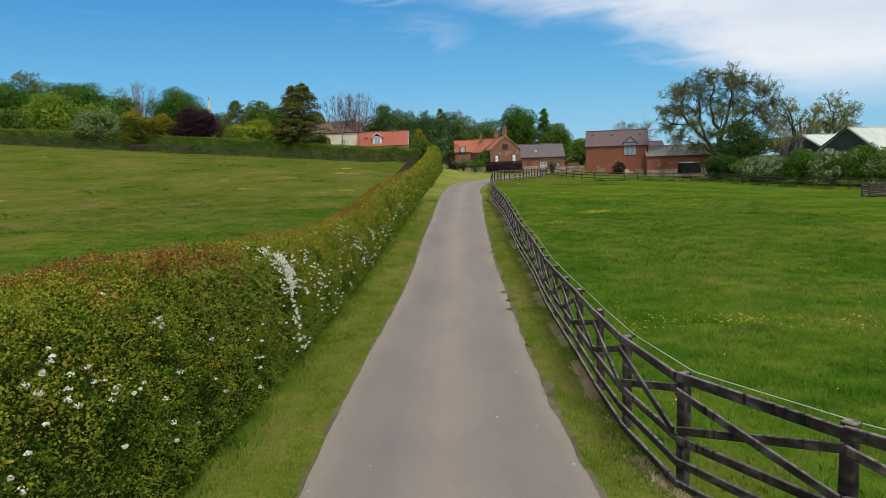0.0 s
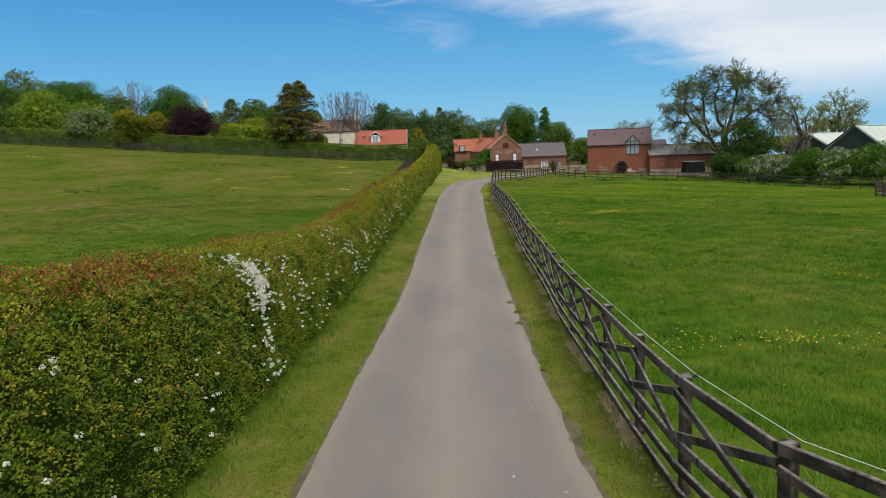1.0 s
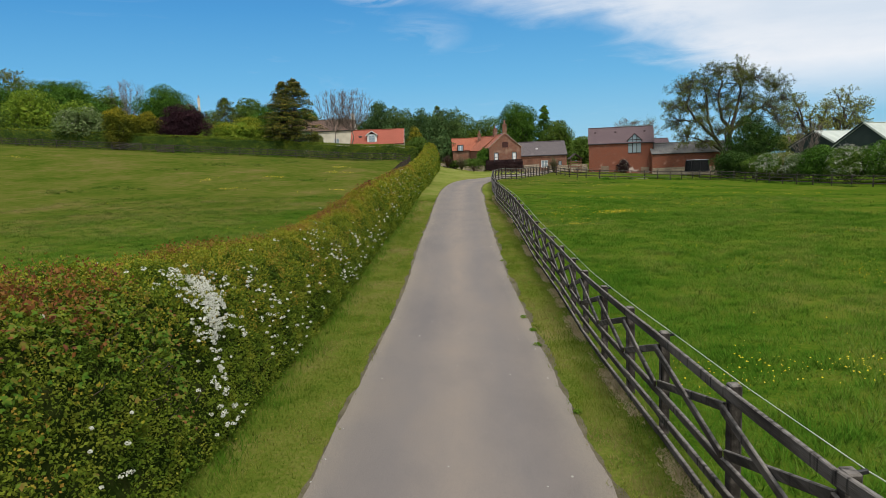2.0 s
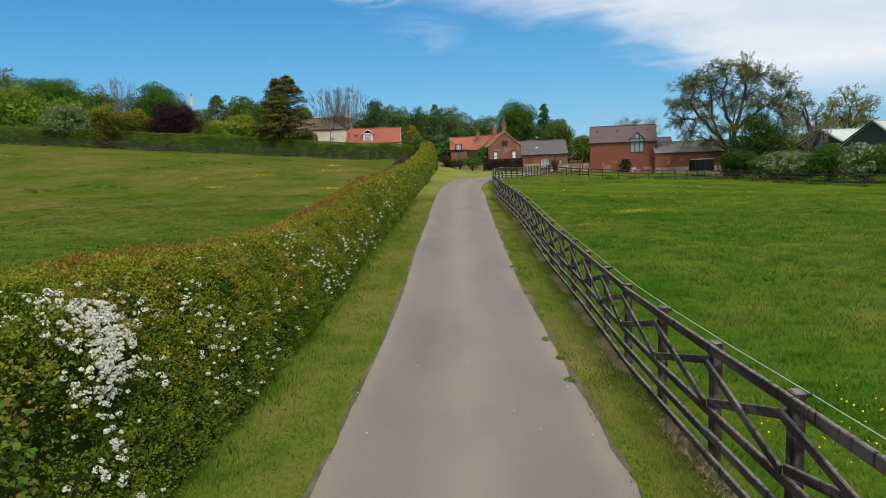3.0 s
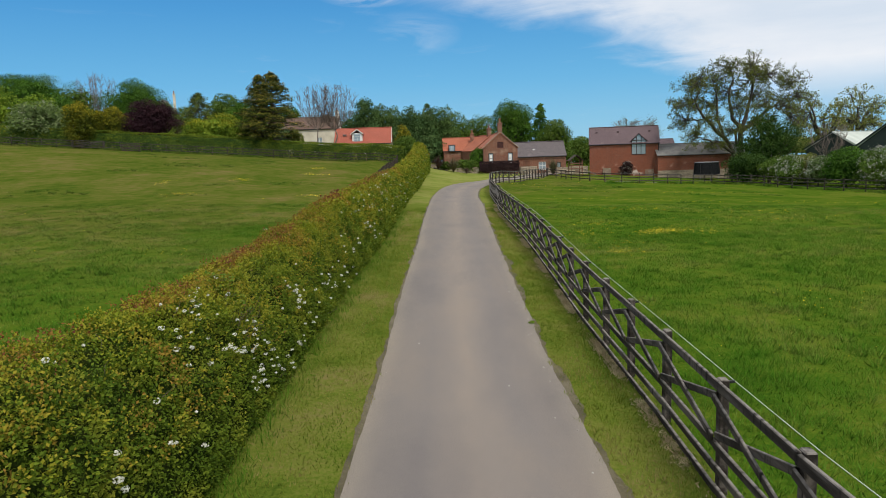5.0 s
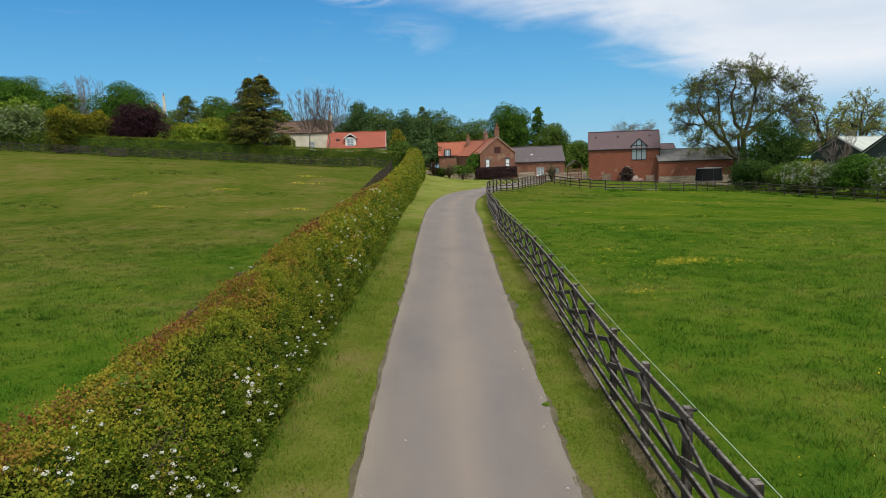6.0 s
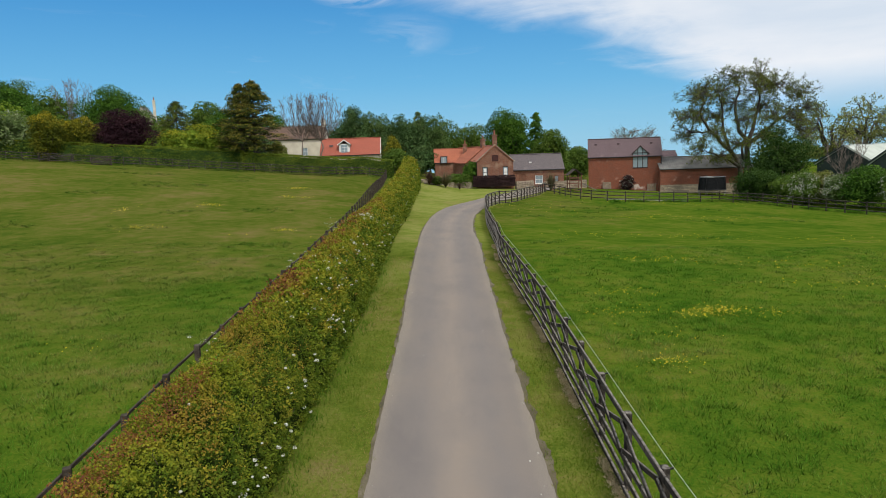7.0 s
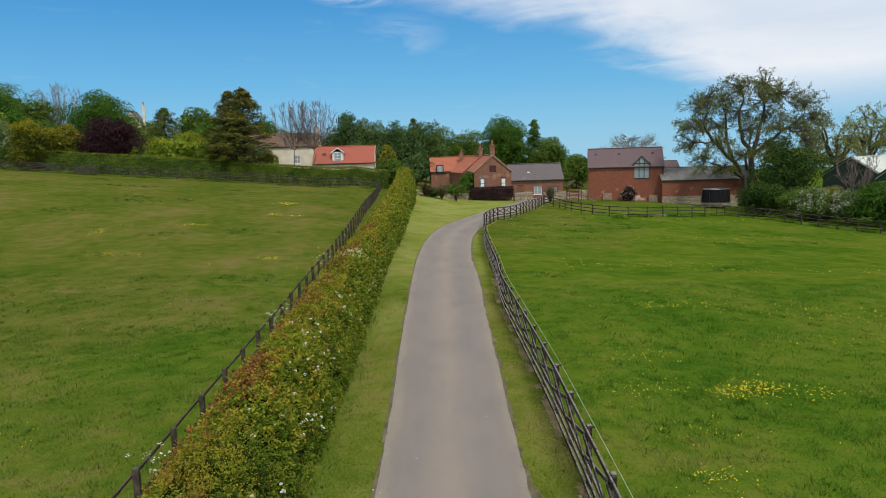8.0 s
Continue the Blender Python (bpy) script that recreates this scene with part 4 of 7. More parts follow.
def lobed_leaves(rng, p, n, size):
    """Broad leaves of three pointed lobes from one stalk."""
    c = len(p)
    n = n + rng.normal(0, 0.45, (c, 3))
    n /= np.linalg.norm(n, axis=1, keepdims=True) + 1e-9
    t = np.array([0.15, -0.1, -0.8]) + rng.normal(0, 0.6, (c, 3))
    t -= (t * n).sum(1, keepdims=True) * n
    t /= np.linalg.norm(t, axis=1, keepdims=True) + 1e-9
    b = np.cross(n, t)
    s = (size * rng.uniform(0.65, 1.25, c))[:, None]
    vs = []
    for turn, far, wide in ((0.0, 1.0, 0.30), (0.95, 0.78, 0.26), (-0.95, 0.78, 0.26)):
        ax, sd = t * math.cos(turn) + b * math.sin(turn), b * math.cos(turn) - t * math.sin(turn)
        vs.append(np.stack([p - ax * s * 0.05, p + ax * s * far * 0.5 + sd * s * wide + n * s * 0.05, p + ax * s * far, p + ax * s * far * 0.5 - sd * s * wide + n * s * 0.05], 1))
    return np.concatenate(vs, 1).reshape(-1, 3), np.arange(c * 12).reshape(-1, 4)


def lane_hedge():
    h = thing("hedge", "thick hawthorn hedge, bronze new leaves on top, white blossom", "hedge")
    rng = np.random.default_rng(11)
    ys, us = np.arange(-8, 110.5, 0.25), np.linspace(0, 1, 30)
    gu, gy = np.meshgrid(us, ys)
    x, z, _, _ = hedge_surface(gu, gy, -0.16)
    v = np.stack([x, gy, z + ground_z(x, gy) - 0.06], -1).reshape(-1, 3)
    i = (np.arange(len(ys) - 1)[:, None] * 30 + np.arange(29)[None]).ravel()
    # solid body under the leaves; its dark colour paints the gaps' shade
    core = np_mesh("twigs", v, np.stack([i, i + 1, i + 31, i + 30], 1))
    mesh_part("core", core, M_HEDGE_CORE, h, "dark inner body with the gaps' shade in its colour", kind="stuff", smooth=True)

    def spots(count, y0, y1, u0, u1, swell, keep=None, deep=0.10):
        y, u = rng.uniform(y0, y1, count), rng.uniform(u0, u1, count)
        if keep is not None:
            k = keep(u, y)
            y, u = y[k], u[k]
        x, z, nx, nz, gap, ds, dy = hedge_surface(u, y, swell, True)
        k = rng.random(len(y)) > gap * 0.86  # thin in the gaps between clumps
        x, y, z, nx, nz, ds, dy = (q[k] for q in (x, y, z, nx, nz, ds, dy))
        inward = rng.uniform(-1, 0.15, len(y)) * deep
        p = np.stack([x + nx * inward, y, z + nz * inward + ground_z(x, y)], 1)
        return p, np.stack([nx + nz * ds * 0.8, dy * 0.8, nz + 0.15 - nx * ds * 0.8], 1)

    def shoots(count, y0, y1, u0, u1, leaf, swell=0.0, per=9, shoot=0.13, keep=None):
        return sprays(rng, *spots(count, y0, y1, u0, u1, swell - 0.04, keep), shoot, leaf, per)

    def leafage(u, y):
        return rng.random(len(u)) < np.where(u < 0.62, 0.5, 1.0)

    green = [shoots(18500, 3, 14, 0.30, 1.0, 0.036, per=7, keep=leafage), shoots(13500, 14, 23, 0.28, 1.0, 0.039, per=7, keep=leafage), shoots(11200, 23, 33, 0.28, 1.0, 0.043, per=7, keep=leafage), shoots(7000, 33, 45, 0.28, 1.0, 0.061, shoot=0.16, keep=leafage),
             shoots(4400, 45, 66, 0.25, 1, 0.105, per=7, shoot=0.2, keep=leafage), shoots(4400, 66, 110, 0.25, 1, 0.15, per=7, shoot=0.26, keep=leafage), shoots(1900, -6, 110, 0, 0.28, 0.13, per=7, shoot=0.2), shoots(900, -8, 3, 0.25, 1, 0.1, per=7, shoot=0.2)]
    mesh_part("leaves", np_mesh("leaves", *joined(green)), M_HEDGE_LEAF, h, kind="stuff")

    def tops(u, y):
        chance = np.exp(-((u - 0.47) / 0.27) ** 2) * np.clip(0.74 + 0.6 * wobble(y * 0.5, u * 3, 5.0), 0.08, 1)
        return rng.random(len(u)) < chance

    def field_edge(u, y):
        return rng.random(len(u)) < np.clip(0.45 + 0.9 * wobble(y * 0.42, u, 8.0), 0.0, 1)

    new_leaf = [shoots(10500, 3, 14, 0.22, 0.85, 0.035, 0.06, per=7, keep=tops), shoots(9500, 14, 23, 0.22, 0.85, 0.037, 0.06, per=7, keep=tops), shoots(9500, 23, 33, 0.22, 0.85, 0.041, 0.06, per=7, keep=tops), shoots(6000, 33, 45, 0.22, 0.85, 0.066, 0.06, shoot=0.16, keep=tops),
                shoots(4200, 45, 66, 0.22, 0.85, 0.10, 0.04, per=7, shoot=0.2, keep=tops), shoots(4000, 66, 110, 0.22, 0.85, 0.15, 0.04, per=7, shoot=0.26, keep=tops), shoots(900, -8, 3, 0.22, 0.85, 0.1, 0.05, per=7, shoot=0.2, keep=tops)]
    mesh_part("new_growth", np_mesh("new_growth", *joined(new_leaf)), M_HEDGE_NEW, h, "yellow-green new shoots", kind="stuff")
    bronze = [shoots(6500, 3, 33, 0.26, 0.52, 0.036, 0.09, per=8, shoot=0.17, keep=field_edge), shoots(2600, 33, 66, 0.26, 0.52, 0.075, 0.08, per=8, shoot=0.2, keep=field_edge)]
    # the young sycamore's bronze tips
    y, u = rng.normal(9.9, 1.0, 260), np.clip(rng.normal(0.60, 0.05, 260), 0.4, 0.75)
    x, z, nx, nz = hedge_surface(u, y, 0.02)
    bronze.append(sprays(rng, np.stack([x, y, z + ground_z(x, y)], 1), np.stack([nx, 0 * nx, nz + 0.3], 1), 0.16, 0.05, 8))
    mesh_part("bronze_growth", np_mesh("bronze_growth", *joined(bronze)), M_HEDGE_BRONZE, h, "red-bronze shoot tips along the top", kind="stuff")
    # blossom in drifts on the lane side: y, height along the face, spreads, heads
    drifts = [(5.4, 0.71, 0.22, 0.02, 16), (5.1, 0.73, 0.25, 0.03, 14), (5.75, 0.78, 0.22, 0.02, 14), (6.3, 0.83, 0.6, 0.05, 16), (4.0, 0.77, 0.16, 0.05, 34), (7.35, 0.72, 0.10, 0.015, 9), (7.8, 0.86, 0.8, 0.05, 9), (9.6, 0.88, 0.6, 0.04, 16),
              (12.9, 0.63, 0.40, 0.02, 18), (13.3, 0.66, 0.34, 0.02, 40), (13.3, 0.70, 0.34, 0.02, 105), (13.05, 0.74, 0.30, 0.022, 105), (12.8, 0.78, 0.26, 0.02, 72), (12.6, 0.83, 0.26, 0.03, 22), (12.45, 0.89, 0.26, 0.035, 16), (12.5, 0.94, 0.3, 0.02, 14), (13.57, 0.81, 0.04, 0.006, 4), (13.9, 0.68, 0.25, 0.02, 12),
              (15.2, 0.71, 0.25, 0.02, 24), (15.6, 0.78, 0.25, 0.03, 26), (14.85, 0.82, 0.25, 0.03, 20), (16.0, 0.81, 0.4, 0.04, 22), (15.3, 0.90, 0.5, 0.03, 20), (17.2, 0.92, 0.5, 0.03, 18), (19.0, 0.84, 0.5, 0.06, 26), (20.6, 0.71, 0.35, 0.03, 22), (21.6, 0.76, 0.3, 0.03, 30), (22.2, 0.81, 0.25, 0.05, 44), (22.4, 0.89, 0.3, 0.03, 22),
              (21.0, 0.63, 0.4, 0.03, 22), (22.2, 0.58, 0.3, 0.03, 16), (23.8, 0.92, 0.5, 0.03, 24), (25.0, 0.76, 0.16, 0.03, 26), (25.6, 0.84, 0.9, 0.06, 28), (28.5, 0.86, 1.4, 0.06, 34), (31, 0.84, 2.0, 0.08, 34), (36, 0.8, 1.6, 0.07, 36), (39.6, 0.46, 0.4, 0.09, 34), (37.5, 0.62, 1.0, 0.06, 30),
              (42, 0.70, 1.3, 0.06, 34), (45.5, 0.40, 0.4, 0.05, 18), (52, 0.5, 0.4, 0.08, 95), (51.6, 0.62, 0.4, 0.08, 40), (50, 0.8, 5, 0.10, 30), (64, 0.8, 8, 0.12, 30), (85, 0.75, 9, 0.14, 26), (10, 0.6, 5, 0.10, 24), (24, 0.55, 6, 0.12, 30)]
    white = []
    for y0, u0, sy, su, heads in drifts:
        heads = heads if 11.5 < y0 < 13.4 or y0 > 50 else max(4, int(heads * (0.55 if y0 < 14 else 0.48)))
        hy, hu = rng.normal(y0, sy, heads), np.clip(rng.normal(u0, su, heads), 0.3, 0.97)
        petals = 22 if y0 < 30 else 16
        x, z, nx, nz = hedge_surface(hu, hy, 0.085)
        c = np.stack([x, hy, z + ground_z(x, hy)], 1)
        up = np.stack([nx, 0 * nx - 0.15, nz + 0.45], 1)
        k = np.repeat(np.arange(heads), petals)
        fat = (rng.uniform(0.010, 0.029, heads) * (1.0 if y0 < 30 else 1.5))[k][:, None]
        ball = rng.normal(0, 1, (len(k), 3))
        ball /= np.linalg.norm(ball, axis=1, keepdims=True)
        ball = ball * (1.25, 1.25, 0.8) + up[k] * 0.35
        white.append(cards(rng, c[k] + ball * fat, ball + up[k] * 0.5, 0.021 if y0 < 30 else 0.034, 0.95, 0.1, 0.4))
    mesh_part("blossom", np_mesh("blossom", *joined(white)), M_BLOSSOM, h, "white hawthorn blossom", kind="stuff")
    # sycamore growing through: broad lobed leaves in patches
    broad = []
    for y0, u0, sy, su, count in ((9.2, 0.72, 0.5, 0.05, 170), (10.4, 0.66, 0.6, 0.05, 260), (11.2, 0.70, 0.35, 0.06, 280), (11.4, 0.82, 0.25, 0.06, 130), (23.2, 0.56, 0.35, 0.05, 170), (22.8, 0.68, 0.25, 0.05, 70), (30.2, 0.5, 0.4, 0.06, 110), (34.0, 0.42, 0.5, 0.06, 120)):
        count = int(count * 0.55)
        y, u = rng.normal(y0, sy, count), np.clip(rng.normal(u0, su, count), 0.3, 0.95)
        x, z, nx, nz = hedge_surface(u, y, 0.09)
        p = np.stack([x + nx * rng.uniform(-0.04, 0.07, count), y, z + ground_z(x, y) + rng.uniform(-0.05, 0.07, count)], 1)
        broad.append(lobed_leaves(rng, p, np.stack([nx * 0.7, 0 * nx - 0.3, nz + 0.5], 1), 0.054))
    mesh_part("broad_leaves", np_mesh("broad_leaves", *joined(broad)), M_SYCAMORE, h, "broad lobed sycamore leaves growing through", kind="stuff")
    # thin bare shoots, and a thin place where dead wood shows
    seg = []
    for k in range(150):
        y, u = (rng.uniform(4, 40), rng.uniform(0.35, 0.95)) if k < 90 else (rng.normal(22.6, 0.3), rng.normal(0.74, 0.04)) if k < 130 else (rng.normal(11.3, 0.3), rng.normal(0.80, 0.03))
        x, z, nx, nz = (float(q) for q in hedge_surface(np.array(u), np.array(y), -0.04))
        a = np.array([x, y, z + gz(x, y)])
        d = np.array([nx * 0.7 + rng.normal(0, 0.45), rng.normal(0, 0.6), nz + rng.normal(0.5, 0.4)])
        m = a + d / np.linalg.norm(d) * rng.uniform(0.08, 0.16)
        e = m + (d / np.linalg.norm(d) + rng.normal(0, 0.45, 3)) * rng.uniform(0.05, 0.12)
        seg += [(*a, *m, 0.005, 0.0035), (*m, *e, 0.0035, 0.002)]
    mesh_part("bare_growth", np_mesh("bare_growth", *tubes(seg, 4)), M_TWIG, h, "thin bare shoots", kind="stuff")


lane_hedge()


def clipped_hedge(name, pts, wide, high, mat, label, per_m, size, seed, base=None):
    """A trimmed hedge along a line: rounded dark body, leaves all over."""
    h = thing(name, label, "hedge", "clipped hedges")
    rng = np.random.default_rng(seed)
    line = np.array(pts, float)
    cut = np.r_[0, np.cumsum(np.hypot(*np.diff(line, axis=0).T))]
    n = max(4, int(cut[-1] / 0.8))
    s = np.linspace(0, cut[-1], n)
    cx, cy = np.interp(s, cut, line[:, 0]), np.interp(s, cut, line[:, 1])
    dx, dy = np.gradient(cx), np.gradient(cy)
    g = np.hypot(dx, dy)
    nx, ny = -dy / g, dx / g
    prof = np.array([(-0.5, 0), (-0.52, 0.5), (-0.46, 0.92), (-0.3, 1.0), (0.3, 1.0), (0.46, 0.92), (0.52, 0.5), (0.5, 0)]) * (0.9, 0.95)
    zb = ground_z(cx, cy) if base is None else np.full(n, base)
    v = np.stack([cx[:, None] + nx[:, None] * prof[:, 0] * wide, cy[:, None] + ny[:, None] * prof[:, 0] * wide, zb[:, None] - 0.1 + prof[:, 1] * high * (1 + 0.03 * np.sin(s * 1.3 + seed))[:, None]], -1).reshape(-1, 3)
    i = (np.arange(n - 1)[:, None] * 8 + np.arange(7)[None]).ravel()
    mesh_part("body", np_mesh("body", v, np.stack([i, i + 1, i + 9, i + 8], 1)), M_DARK_HEDGE if mat is M_DARK_HEDGE else M_IVY_LEAF, h, "leafy inside")
    c = int(per_m * cut[-1])
    t, w = rng.uniform(0, cut[-1], c), rng.uniform(0, 1, c)
    side = np.where(w < 0.35, -1.0, np.where(w > 0.65, 1.0, rng.uniform(-1, 1, c)))
    up = np.where((w < 0.35) | (w > 0.65), rng.uniform(0.03, 1, c), 1.0)
    px, py = np.interp(t, cut, line[:, 0]), np.interp(t, cut, line[:, 1])
    mx, my = np.interp(t, s, nx), np.interp(t, s, ny)
    off = side * wide * 0.5 * (1 + 0.08 * wobble(t * 0.8, up * 3, seed)) + rng.normal(0, 0.05, c)
    z = (ground_z(px, py) if base is None else base) + up * high * (1 + 0.04 * wobble(t * 0.5, side, seed)) + rng.normal(0, 0.05, c)
    p = np.stack([px + mx * off, py + my * off, z], 1)
    nn = np.stack([mx * side, my * side, np.where(up > 0.99, 1.0, 0.2)], 1)
    mesh_part("leaves", np_mesh("leaves", *cards(rng, p, nn, size, 0.7)), mat, h, kind="stuff")


clipped_hedge("hedge", [(-3.2, 113.6), (-16.8, 114.3), (-24, 115)], 1.7, 2.35, M_BOX_HEDGE, "low clipped green garden hedge behind the dark fence", 620, 0.17, 21)
clipped_hedge("hedge", [(-23.5, 115), (-38, 116), (-60, 117), (-130, 122)], 1.8, 2.6, M_BOX_HEDGE, "clipped green garden hedge behind the dark fence", 330, 0.2, 25)
clipped_hedge("hedge", [(7.6, 112.9), (13.3, 112.7)], 1.3, 1.25, M_DARK_HEDGE, "low dark copper hedge before the farmhouse gable", 420, 0.17, 22, base=0.62)


# ---- trees and shrubs ----
def grow(rng, p, d, length, r, depth, out, tips, bend, lift, split, shrink, wide):
    """Limbs that fork again and again."""
    for k in range(3):
        d = d + rng.normal(0, bend, 3) + np.array([0, 0, lift])
        d /= np.linalg.norm(d)
        q = p + d * length / 3
        out.append((*p, *q, r, r * 0.87))
        p, r = q, r * 0.87
        if depth > 0 and k == 1 and depth < 5:
            e = d + rng.normal(0, wide, 3)
            grow(rng, p, e / np.linalg.norm(e), length * shrink * 0.8, r * 0.55, depth - 1, out, tips, bend, lift, split, shrink, wide)
    if depth == 0:
        tips.append(p)
        return
    for _ in range(split):
        e = d + rng.normal(0, wide, 3)
        grow(rng, p, e / np.linalg.norm(e), length * shrink * rng.uniform(0.85, 1.15), r * 0.68, depth - 1, out, tips, bend, lift, split, shrink, wide)


def fit_limbs(seg, tips, x, y, base, top, half):
    """Scale limbs to the tree's height and half width."""
    s, t = np.array(seg), np.array(tips)
    lo, hi = np.percentile(t, 3, axis=0), np.percentile(t, 97, axis=0)
    kx, kz = 2 * half / max(hi[0] - lo[0], 1e-3), (top - base) / hi[2]
    mid = (hi[0] + lo[0]) / 2
    scale = np.array([kx, kx, kz])
    off = np.array([x - mid * kx, y, base])
    for c in (0, 3):
        bendx = np.clip(s[:, c + 2] / (0.35 * hi[2]), 0, 1)  # keep the foot of the trunk in place
        s[:, c:c + 3] = s[:, c:c + 3] * scale + off
        s[:, c] += mid * kx * (1 - bendx)
    t = t * scale + off
    return s, t


def branching_tree(name, label, x, y, top, half, seed, leaf=None, per_tip=0, size=0.3, spread=0.6, bark=None, depth=4, bend=0.16, lift=0.05, split=3, shrink=0.74, wide=0.5, thick=0.035, group="trees", base=None, lean=(0, 0, 1), thin=1.0, first=0.34):
    rng = np.random.default_rng(seed)
    base = gz(x, y) - 0.15 if base is None else base
    h = thing(name, label, "tree", group, at=(0, 0, 0))
    seg, tips = [], []
    grow(rng, np.zeros(3), np.array(lean, float) / np.linalg.norm(lean), first, thick, depth, seg, tips, bend, lift, split, shrink, wide)
    seg, tips = fit_limbs(seg, tips, x, y, base, top, half)
    scale = top - base
    seg[:, 6:] = np.maximum(seg[:, 6:] * scale, 0.018 * thin)
    mesh_part("trunk", np_mesh("trunk", *joined([tubes(seg[seg[:, 6] >= 0.05], 6), tubes(seg[seg[:, 6] < 0.05], 4)])), bark or M_BARK, h, "trunk and branching limbs", smooth=True)
    if per_tip:
        fine = seg[seg[:, 6] < 0.045 * scale / 10]
        spots = np.concatenate([tips, (fine[:, :3] + fine[:, 3:6]) / 2])
        p = np.repeat(spots, per_tip, 0) + rng.normal(0, spread, (len(spots) * per_tip, 3))
        mesh_part("crown", np_mesh("crown", *cards(rng, p, rng.normal(0, 1, p.shape) + (0, 0, 0.5), size, 0.6)), leaf, h, kind="stuff")
    return h


def leafy_tree(name, label, x, y, top, half, seed, leaf, count=4900, size=0.31, low=0.25, lobes=46, group="trees", category="tree", base=None, tail=1.0, bark=None, flowers=0, deep=None, tips=None):
    """A dense crown of many leafy lobes round a trunk with limbs."""
    rng = np.random.default_rng(seed)
    base = gz(x, y) - 0.1 if base is None else base
    h = thing(name, label, category, group)
    tall = top - base
    z0 = base + tall * low
    cz, rz = (top + z0) / 2, (top - z0) / 2
    d = rng.normal(0, 1, (lobes, 3))
    d /= np.linalg.norm(d, axis=1, keepdims=True)
    r = rng.uniform(0.20, 0.38, lobes)
    c = d * (1.0 - r)[:, None] * rng.uniform(0.72, 1.04, lobes)[:, None]
    c[:, :2] *= (1 - 0.35 * tail * np.clip(c[:, 2:], 0, 1))
    radii = np.array([half, half * (deep or 1.0), rz]) * 1.12
    # limbs to the lobes
    foot = np.array([x, y, base])
    fork = np.array([x, y, base + tall * max(0.15, low * 0.9)])
    w = max(0.05, tall * 0.022)
    seg = [(*foot, *fork, w * 1.25, w)]
    for q in c:
        e = np.array([x, y, cz]) + q * radii * 0.9
        m = fork * 0.55 + e * 0.45 + rng.normal(0, 0.15, 3)
        seg += [(*fork, *m, w * 0.5, w * 0.3), (*m, *e, w * 0.3, w * 0.08)]
    mesh_part("trunk", np_mesh("trunk", *tubes(seg, 4)), bark or M_BARK, h, "trunk and limbs", smooth=True)
    share = rng.choice(lobes, count, p=r ** 2 / (r ** 2).sum())
    v = rng.normal(0, 1, (count, 3))
    v /= np.linalg.norm(v, axis=1, keepdims=True)
    v[:, 2] = np.where(rng.random(count) < 0.6, np.abs(v[:, 2]), v[:, 2])
    q = c[share] + v * (r[share] * rng.uniform(0.70, 1.06, count) ** 0.8)[:, None]
    p = np.array([x, y, cz]) + q * radii
    p[:, 2] = np.maximum(p[:, 2], base + 0.1)
    inner = rng.normal(0, 1, (count // 6, 3))
    inner *= (rng.uniform(0.1, 0.62, len(inner)) / np.linalg.norm(inner, axis=1))[:, None]
    inner = inner * radii + np.array([x, y, cz])
    inner[:, 2] = np.maximum(inner[:, 2], base + 0.2)
    va = cards(rng, p, v, size, 0.68, tumble=0.5)
    vb = cards(rng, inner, rng.normal(0, 1, inner.shape), size * 2.4, 0.8)
    mesh_part("crown", np_mesh("crown", *joined([va, vb])), leaf, h, kind="stuff")
    if tips:
        k = np.flatnonzero((v[:, 2] > 0.3) & (q[:, 2] > 0.30 + rng.normal(0, 0.18, count)))
        out = p[k] + v[k] * 0.10 + rng.normal(0, 0.06, (len(k), 3))
        mesh_part("bright_growth", np_mesh("bright_growth", *cards(rng, out, v[k] + (0, 0, 0.4), size * 0.85, 0.5, tumble=0.5)), tips, h, "bright tips of the new growth", kind="stuff")
    if flowers:
        k = rng.choice(count, flowers // 8)
        k = k[v[k][:, 2] > -0.2]
        f = np.repeat(p[k] + v[k] * 0.12, 8, 0) + rng.normal(0, 0.13, (len(k) * 8, 3))
        mesh_part("blossom", np_mesh("blossom", *cards(rng, f, np.repeat(v[k], 8, 0), size * 0.42, 0.9)), M_BLOSSOM, h, "white blossom", kind="stuff")
    return h


